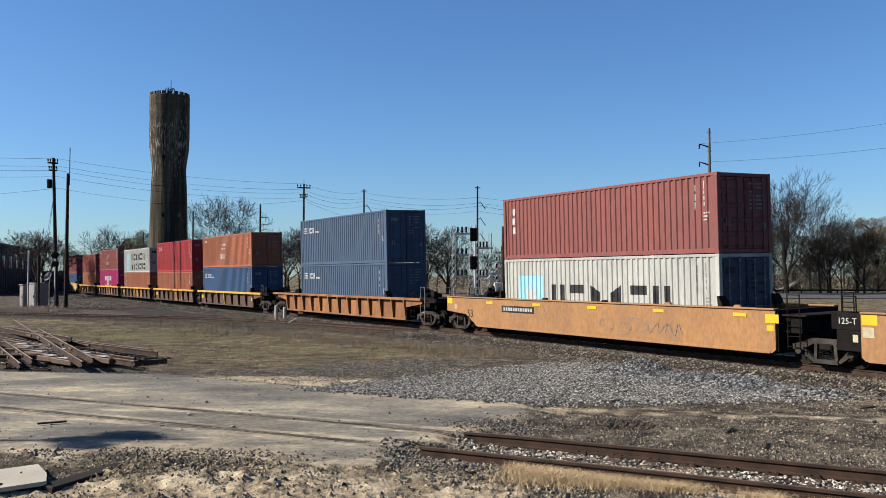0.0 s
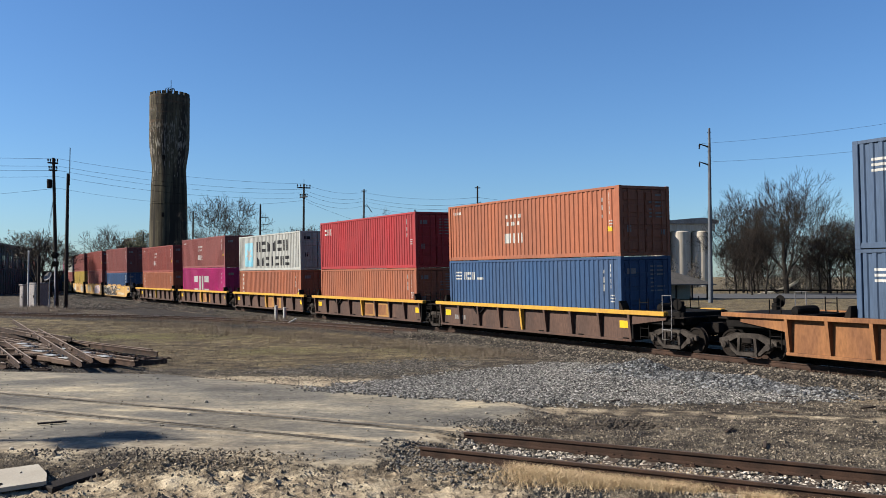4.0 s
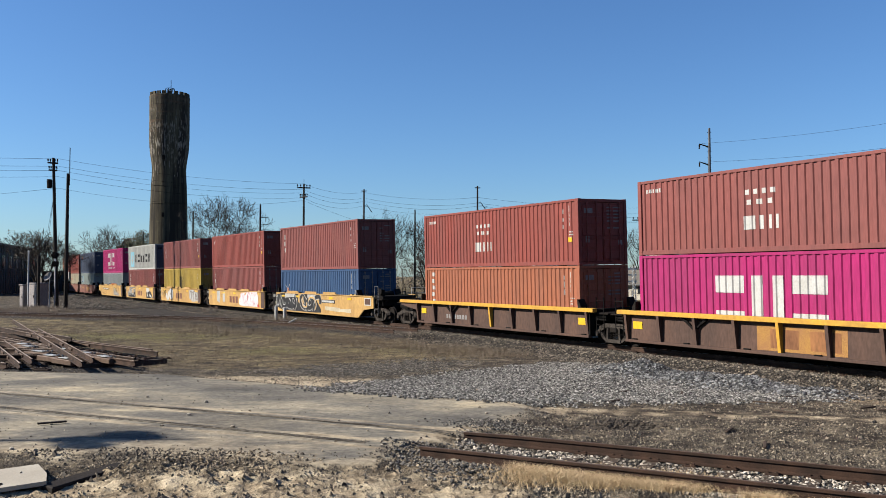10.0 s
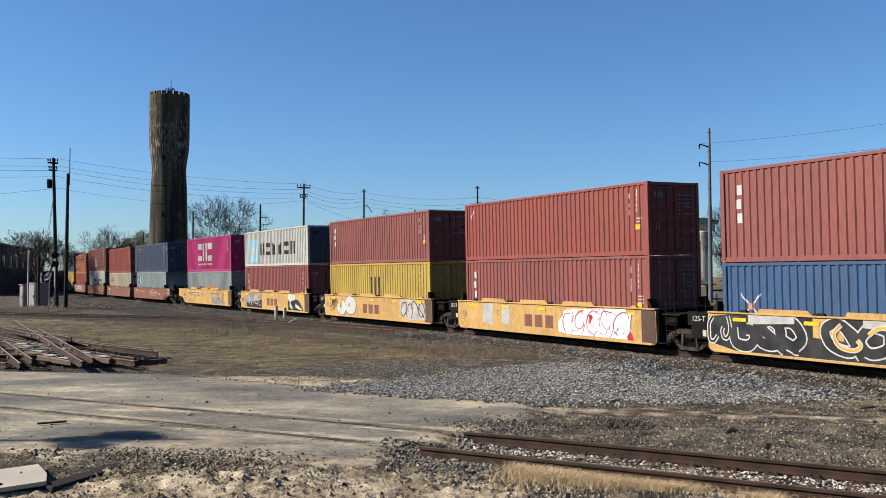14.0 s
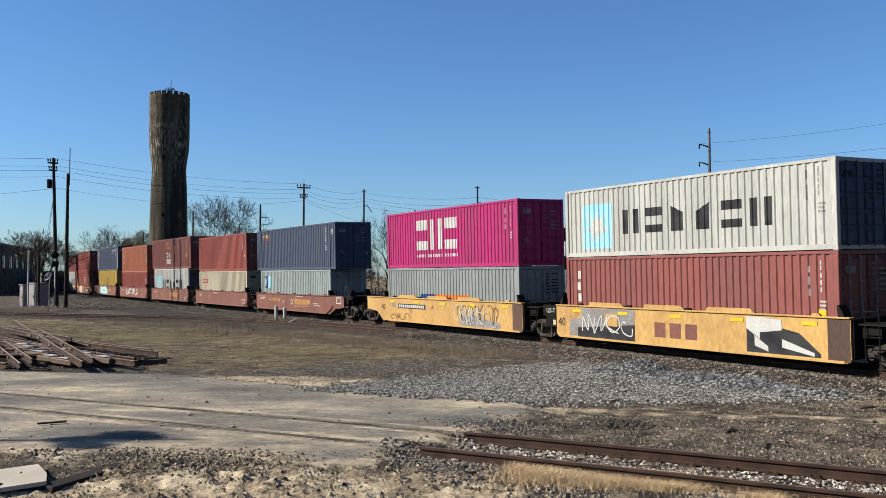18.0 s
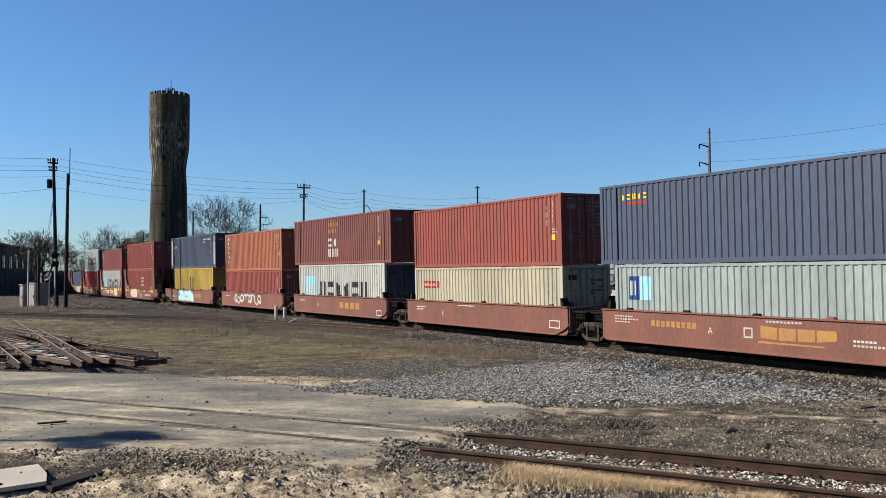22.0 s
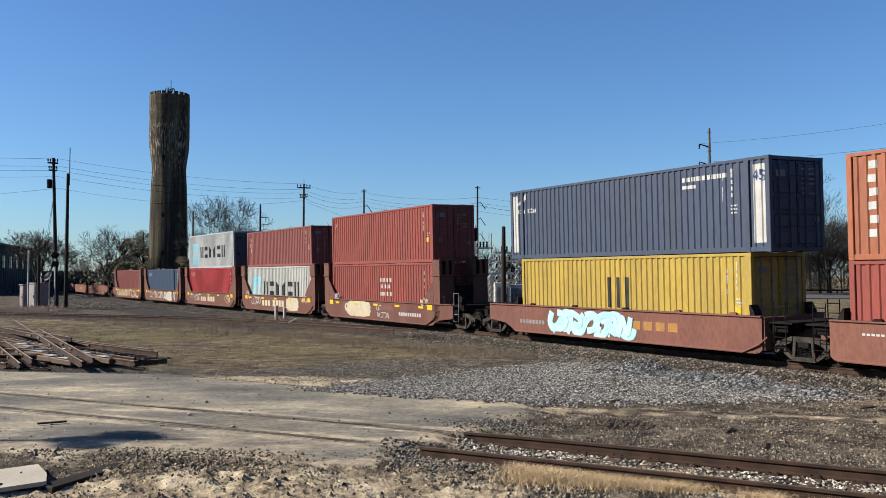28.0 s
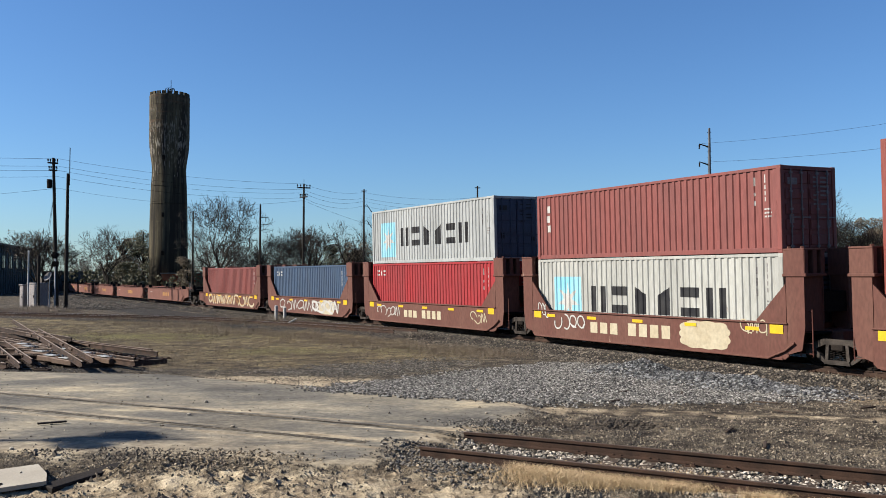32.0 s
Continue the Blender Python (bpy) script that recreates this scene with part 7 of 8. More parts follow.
    brush("right_brush", "dense grey-brown thicket beyond the road", [(0.325 * 185, 0.40 * 185, 180, 195, 13.5, 40), (0.40 * 185, 0.53 * 185, 180, 195, 12.0, 60)], 52000, 0.15, GREYBRUSH, 82, 30)
    brush("hedge", "low dark evergreen scrub at the tower's foot", [(-50, -38, 138, 146, 4.5, 16), (-64, -52, 150, 160, 5.5, 20)], 6000, 0.22, EVERGREEN, 83)
    # a slim tree beside the camera, whose shade falls on the paving
    x, y = -5.45 - 9.0 / math.tan(SUN_EL), 13.9
    ob = thing("leafy_tree", "slim evergreen tree with a small crown beside the yard", "tree", pose(x, y, -0.15))
    part("trunk", M().tube([(0, 0, -0.1), (0.05, 0.02, 5.0), (0.0, 0.0, 10.0)], [0.12, 0.09, 0.05], 8), BARK, ob)
    part("crown", leaf_cloud([(0, 0.1, 9.15, 0.42), (0, -0.45, 9.0, 0.32), (0, 0.55, 9.2, 0.3), (0, 0, 8.85, 0.34), (0, 0.2, 9.4, 0.26)], 1300, 0.07, 3), EVERGREEN, ob)


woods()


# ---- the far road and its rail ----
road = M().box(30, 140, 118, 150, -0.6, -0.36)
tagged(new("road", road.mesh("road", mat("grey_asphalt", (0.10, 0.10, 0.105), (0.13, 0.13, 0.13), rough=0.9, scale=0.3, fine=6))), "grey asphalt road beyond the tracks", "road", kind="structure")
gr_ = thing("guard_rail", "long dark steel guard rail along the road", "guard rail", pose(44, 150, -0.4))
part("rail_beam", M().box(0, 60, -0.06, 0.06, 0.42, 0.72, 0.02), STEEL, gr_)
for k_ in range(20):
    part("post", shared(("guard_post",), lambda: M().box(-0.07, 0.07, 0.06, 0.2, 0, 0.72)), STEEL, gr_, at=(1.0 + 3 * k_, 0, 0))


# ---- scrap, slab, timber, posts and weeds in the yard ----
def gz(x, y):
    return float(ground_z(np.array([x]), np.array([y]))[0])


# light colour that paints the sun on the tops of the scrap rails
SCRAPTOP = mat("sunlit_scrap_rail_head", (0.46, 0.37, 0.29), (0.28, 0.20, 0.14), rough=0.6, metal=0.2, scale=4, fine=40, bump=0.1)


def rail_piece(name, label, a, b, za, zb, roll=0.0):
    """A loose length of rail from a to b."""
    L = math.hypot(b[0] - a[0], b[1] - a[1])
    yaw = math.degrees(math.atan2(b[1] - a[1], b[0] - a[0]))
    tilt = -math.degrees(math.atan2(zb - za, L))
    ob = thing(name, label, "scrap rail", pose(a[0], a[1], za, 0, tilt, yaw), group="scrap rails")
    part("rail", sweep(M(), [(0, 0, 0), (L / 2, 0, 0), (L, 0, 0)], RAIL_PROF), SCRAPR, ob)
    part("rail_head", sweep(M(), [(0, 0, 0.1735), (L, 0, 0.1735)], [(-0.026, 0), (0.026, 0), (0.022, 0.003), (-0.022, 0.003)]), SCRAPTOP, ob)
    for x in (L * 0.55, L * 0.7):
        part("joint_bar", shared(("joint_bar",), lambda: M().box(-0.45, 0.45, -0.06, -0.014, 0.04, 0.12, 0.008)), RAILDULL, ob, at=(x, 0, 0))
    return ob


def scrap():
    rnd = random.Random(17)
    g = -0.45
    for a, b, za, zb in (((-24.0, 45.3), (-10.0, 31.5), -0.26, -0.28), ((-21.5, 39.8), (-9.5, 27.75), -0.24, -0.26), ((-24.2, 50.5), (-10.35, 25.8), -0.07, -0.09), ((-19.0, 37.6), (-12.65, 26.9), -0.22, -0.25), ((-26.0, 46.0), (-14.5, 33.0), -0.26, -0.26), ((-24.5, 41.0), (-16.0, 31.0), -0.26, -0.25), ((-16.9, 33.0), (-11.9, 30.9), -0.25, -0.27), ((-15.5, 30.2), (-10.6, 29.6), -0.26, -0.28), ((-17.2, 30.4), (-13.2, 27.2), -0.25, -0.27), ((-22.0, 44.0), (-14.4, 34.4), -0.08, -0.10), ((-20.5, 36.8), (-14.8, 28.7), -0.07, -0.22)):
        rail_piece("scrap_rail", "rusty length of rail in a scrap heap of crossing parts", a, b, za, zb)
        if rnd.random() < 0.5:
            continue
        q = math.hypot(b[0] - a[0], b[1] - a[1])
        ux, uy, f = (b[0] - a[0]) / q, (b[1] - a[1]) / q, rnd.uniform(0.55, 0.9)
        o = rnd.choice((-0.26, 0.26, 0.42))
        rail_piece("scrap_rail", "rusty length of rail in a scrap heap of crossing parts", (b[0] - ux * q * f - uy * o, b[1] - uy * q * f + ux * o), (b[0] - ux * 0.9 - uy * o, b[1] - uy * 0.9 + ux * o), za, zb + rnd.uniform(0.0, 0.05))
    spots = [(-10.6 - 0.36 * k, 29.5 + 0.36 * k, -44) for k in range(30)] + [(-13.4 - 0.22 * k, 27.4 + 0.42 * k, 84) for k in range(16)] + [(-15.6 - 0.3 * k, 30.6 + 0.42 * k, 80) for k in range(10)] + [(-21.0 - 0.2 * k, 41.0 + 0.5 * k, 80) for k in range(10)]
    for cx, cy, yaw in spots:
        ob = thing("scrap_tie", "old dark tie under scrap rails", "tie", pose(cx + rnd.uniform(-0.1, 0.1), cy + rnd.uniform(-0.1, 0.1), -0.29 + rnd.uniform(-0.02, 0.02), 0, 0, yaw + rnd.uniform(-5, 5)), group="scrap ties")
        part("timber", shared(("scrap_timber",), lambda: M().box(-0.10, 0.10, -1.5, 1.5, -0.19, 0.0, 0.012)), TIE, ob)
        for o in (-1.1, -0.5, 0.1, 0.7, 1.3):
            part("tie_plate", shared(("tie_plate",), plate_mesh), SCRAPR, ob, at=(0, o + rnd.uniform(-0.2, 0.2), 0.002))
    for x, y, yaw in ((-12.2, 30.6, 45), (-11.0, 29.2, 45), (-14.0, 31.2, 60), (-12.0, 28.6, 47), (-13.6, 32.2, 47), (-15.4, 33.4, 45), (-12.9, 29.6, 50), (-16.2, 34.6, 44)):
        ob = thing("frog_casting", "pale worn rail crossing casting on the scrap heap", "scrap metal", pose(x, y, -0.27, 0, 0, yaw + 90), group="scrap castings")
        part("casting", M().box(-0.7, 0.7, -0.16, 0.16, 0, 0.17, 0.02).box(-0.55, 0.55, -0.05, 0.05, 0.17, 0.2), RAILDULL, ob)
        part("cover_plate", M().box(-0.3, 0.3, -0.12, 0.12, 0.201, 0.215), GALV, ob, "pale worn cover plate")
        for k in range(5):
            part("bolt", shared(("bolt",), lambda: M().lathe([(0.04, 0), (0.04, 0.06), (0.0, 0.07)], 6)), RAILTOP, ob, at=(-0.5 + 0.25 * k, -0.12, 0.17))
    # concrete slab with a hole
    ob = thing("concrete_slab", "pale broken concrete slab with a dark round hole", "slab", pose(-5.86, 11.85, gz(-5.86, 11.85) + 0.0, 3, -2, -62))
    outer = [(-0.75, -0.9), (0.72, -0.95), (0.70, 0.55), (0.1, 0.6), (-0.75, 0.55)]
    part("slab", M().prism(outer, 0.02, 0.075, "z"), CONCRETE, ob)
    # flat black disc on the slab stands in for the shade inside a hole
    part("hole", M().lathe([(0.0, 0.077), (0.16, 0.077), (0.16, 0.08), (0.0, 0.08)], 14), BLACK, ob, at=(0.45, -0.1, 0))
    # half-buried timber
    ob = thing("timber", "half-buried dark square timber in the dirt", "timber", pose(-4.74, 12.0, gz(-4.74, 12.0) - 0.07, 6, -3, 62))
    part("beam", M().box(-0.62, 0.60, -0.11, 0.11, -0.1, 0.13, 0.015), POLEWOOD, ob)
    for x, y in ((-10.15, 54.6), (-9.75, 55.3)):
        ob = thing("marker_post", "short white-painted marker post", "post", pose(x, y, gz(x, y)), group="white marker posts")
        part("post", M().tube([(0, 0, -0.1), (0, 0, 1.0)], 0.10, 10), WHITE, ob)
        part("cap", M().lathe([(0.11, 1.0), (0.09, 1.05), (0.0, 1.07)], 10), WHITE, ob)
    ob = thing("broken_post", "fallen broken white post in the weeds", "post", pose(-8.8, 52.0, gz(-8.8, 52.0) + 0.15, 0, 62, 20))
    part("post", M().tube([(0, 0, -0.25), (0, 0, 0.35)], 0.05, 8), WHITE, ob)
    # loose bits on the paving and dirt
    for i in range(46):
        x, y = rnd.uniform(-8, 8), rnd.uniform(11.5, 22)
        ob = new("broken_stone", shared(("broken_stone", i % 5), lambda: lump(i % 5)))
        ob.material_slots[0].link, ob.material_slots[0].material = "OBJECT", BROWNSTONE if i % 4 else CONCRETE
        s = rnd.uniform(0.018, 0.05)
        ob.matrix_basis = pose(x, y, gz(x, y) + s * 0.35, 0, 0, rnd.uniform(0, 360)) @ Matrix.Diagonal((s, s, s * 0.7, 1))
        tagged(ob, "loose broken stone lying on the yard", "stone", "loose stones")
    for i in range(12):
        x, y = rnd.uniform(2, 11), rnd.uniform(14, 22)
        ob = thing("wood_scrap", "thin splinter of old wood on the dirt", "wood scrap", pose(x, y, gz(x, y) + 0.015, 0, 0, rnd.uniform(0, 180)), group="wood scraps")
        part("splinter", M().box(-rnd.uniform(0.15, 0.35), 0.25, -0.025, 0.03, 0, 0.03, 0.006), TIE, ob)
    ob = thing("wood_scrap", "dark flat stick lying on the paving", "wood scrap", pose(-6.9, 15.9, gz(-6.9, 15.9) + 0.02, 0, 0, 30))
    part("splinter", M().box(-0.24, 0.24, -0.03, 0.03, 0, 0.03, 0.006), POLEWOOD, ob)


def lump(seed):
    r = random.Random(seed)
    bm = bmesh.new()
    bmesh.ops.create_icosphere(bm, subdivisions=1, radius=1.0)
    for v in bm.verts:
        v.co *= r.uniform(0.65, 1.25)
    m = M()
    m.v = [tuple(v.co) for v in bm.verts]
    m.f = [tuple(v.index for v in f.verts) for f in bm.faces]
    bm.free()
    return m


scrap()

STRAW = leaf_material("dry_straw_grass", [(0.70, 0.50, 0.27), (0.86, 0.64, 0.37), (0.48, 0.33, 0.17), (0.92, 0.74, 0.47)])
WEED = leaf_material("brown_dead_weeds", [(0.13, 0.092, 0.06), (0.20, 0.146, 0.095), (0.28, 0.21, 0.135), (0.14, 0.12, 0.06)])
TALLW = leaf_material("pale_brown_dead_stalks", [(0.20, 0.15, 0.11), (0.28, 0.21, 0.15), (0.36, 0.28, 0.20), (0.16, 0.12, 0.09)])
GREENG = leaf_material("short_winter_grass", [(0.16, 0.122, 0.072), (0.18, 0.158, 0.064), (0.27, 0.212, 0.125), (0.40, 0.32, 0.195), (0.11, 0.085, 0.052)])


def blades(name, label, x, y, h, w, material, seed, bend_=0.5):
    """Upright thin blades of grass, each two quads long, in one mesh."""
    r = np.random.RandomState(seed)
    n = len(x)
    z = ground_z(x, y) - 0.02
    hh = h * r.uniform(0.4, 1.25, n)
    a, b = r.uniform(0, 6.28, n), r.uniform(0, 6.28, n)
    ux, uy = np.cos(a) * w, np.sin(a) * w
    lx, ly = np.cos(b) * hh * bend_ * r.uniform(0.1, 1, n), np.sin(b) * hh * bend_ * r.uniform(0.1, 1, n)
    v = np.stack([np.stack(q, 1) for q in ((x - ux, y - uy, z), (x + ux, y + uy, z), (x + 0.35 * lx + 0.7 * ux, y + 0.35 * ly + 0.7 * uy, z + 0.6 * hh), (x + 0.35 * lx - 0.7 * ux, y + 0.35 * ly - 0.7 * uy, z + 0.6 * hh), (x + lx, y + ly, z + hh))], 1).reshape(-1, 3)
    k = np.arange(n)[:, None] * 5
    me = bpy.data.meshes.new(name)
    me.from_pydata(v.tolist(), [], (k + np.array([0, 1, 2, 3])).tolist() + (k + np.array([3, 2, 4])).tolist())
    me.materials.append(material)
    return tagged(new(name, me), label, "grass", kind="stuff")


def weeds():
    r = np.random.RandomState(9)

    def clumps(spots, per, spread_):
        xs, ys = [], []
        for (x, y, s) in spots:
            xs.append(r.normal(x, spread_ * s, int(per * s)))
            ys.append(r.normal(y, spread_ * s * 0.6, int(per * s)))
        return np.concatenate(xs), np.concatenate(ys)

    x, y = clumps([(1.5, 12.3, 1.0), (1.9, 12.1, 1.3), (2.4, 12.2, 1.2), (2.8, 12.0, 1.1), (3.2, 11.6, 0.7), (3.9, 11.0, 0.5), (1.2, 12.6, 0.5), (2.1, 11.8, 0.8), (2.9, 11.6, 0.6), (1.3, 12.0, 0.9), (1.7, 12.6, 0.9), (4.6, 10.6, 0.5), (3.4, 11.9, 0.5)], 2600, 0.33)
    blades("dry_grass", "tufts of pale straw-coloured grass beside the siding", x, y, 0.13, 0.003, STRAW, 1, 1.6)
    sp = [(r.uniform(-22, 2.5), 0, 1) for _ in range(260)]
    sp = [(x0, 61 - (x0 + 22) * 1.12 + r.normal(0, 1.8), r.uniform(0.3, 1.3)) for x0, _, _ in sp]
    sp += [(r.uniform(0, 2.6), r.uniform(32.5, 37), 0.8) for _ in range(20)] + [(11.4, 23.6, 1.2), (11.8, 24.2, 1.3), (12.3, 23.0, 1.2)] + [(r.uniform(-40, -30), r.uniform(70, 80), 1.4) for _ in range(40)] + [(-8.9, 30.2, 0.9), (-8.6, 29.6, 0.7)] + [(r.uniform(-11.5, -8.0), r.uniform(51.5, 54.5), 1.2) for _ in range(26)]
    x, y = clumps(sp, 110, 0.75)
    blades("dead_weeds", "brown dead weeds along the track's edge", x, y, 0.17, 0.006, WEED, 2, 1.1)
    x, y = clumps([(r.uniform(-37.5, -31.5), r.uniform(70, 79), 1.0) for _ in range(46)], 150, 0.6)
    x2, y2 = clumps([(r.uniform(-12.8, -8.2), r.uniform(52.5, 56.0), 1.0) for _ in range(26)], 120, 0.45)
    blades("brown_weeds", "brown dead weeds round the white posts", x2, y2, 0.42, 0.006, WEED, 13, 0.8)
    blades("tall_weeds", "tall brown dead weeds round the cabinets", x, y, 0.5, 0.006, TALLW, 12, 0.9)
    x, y = r.uniform(-34, 3, 90000), r.uniform(28, 66, 90000)
    k = (inside(x, y, GRASSY) > -0.6) & (lumps(x, y, 3.0, 9) + r.uniform(-0.5, 0.5, len(x)) > -0.1) & (to_line(x, y) < -3)
    blades("short_grass", "short patchy green and brown winter grass", x[k], y[k], 0.06, 0.008, GREENG, 3, 1.2)
    x, y = clumps([(r.uniform(-24, 0), r.uniform(31, 56), r.uniform(0.4, 1.2)) for _ in range(420)], 70, 0.32)
    k = (inside(x, y, GRASSY) > -0.3) & (to_line(x, y) < -3)
    blades("grass_tufts", "low brown tufts of withered grass", x[k], y[k], 0.11, 0.006, WEED, 21, 0.9)
    x, y = r.uniform(0, 12, 5000), r.uniform(11, 24, 5000)
    k = (lumps(x, y, 1.6, 14) > 0.22) & (inside(x, y, PAVED) < -0.3) & (inside(x, y, STONY) < -0.3)
    blades("sparse_weeds", "sparse dead stalks on the dirt", x[k], y[k], 0.06, 0.005, WEED, 4, 1.2)


weeds()


# ---- the train ----
HC, SD, FT40, FT45 = 2.896, 2.591, 12.192, 13.716


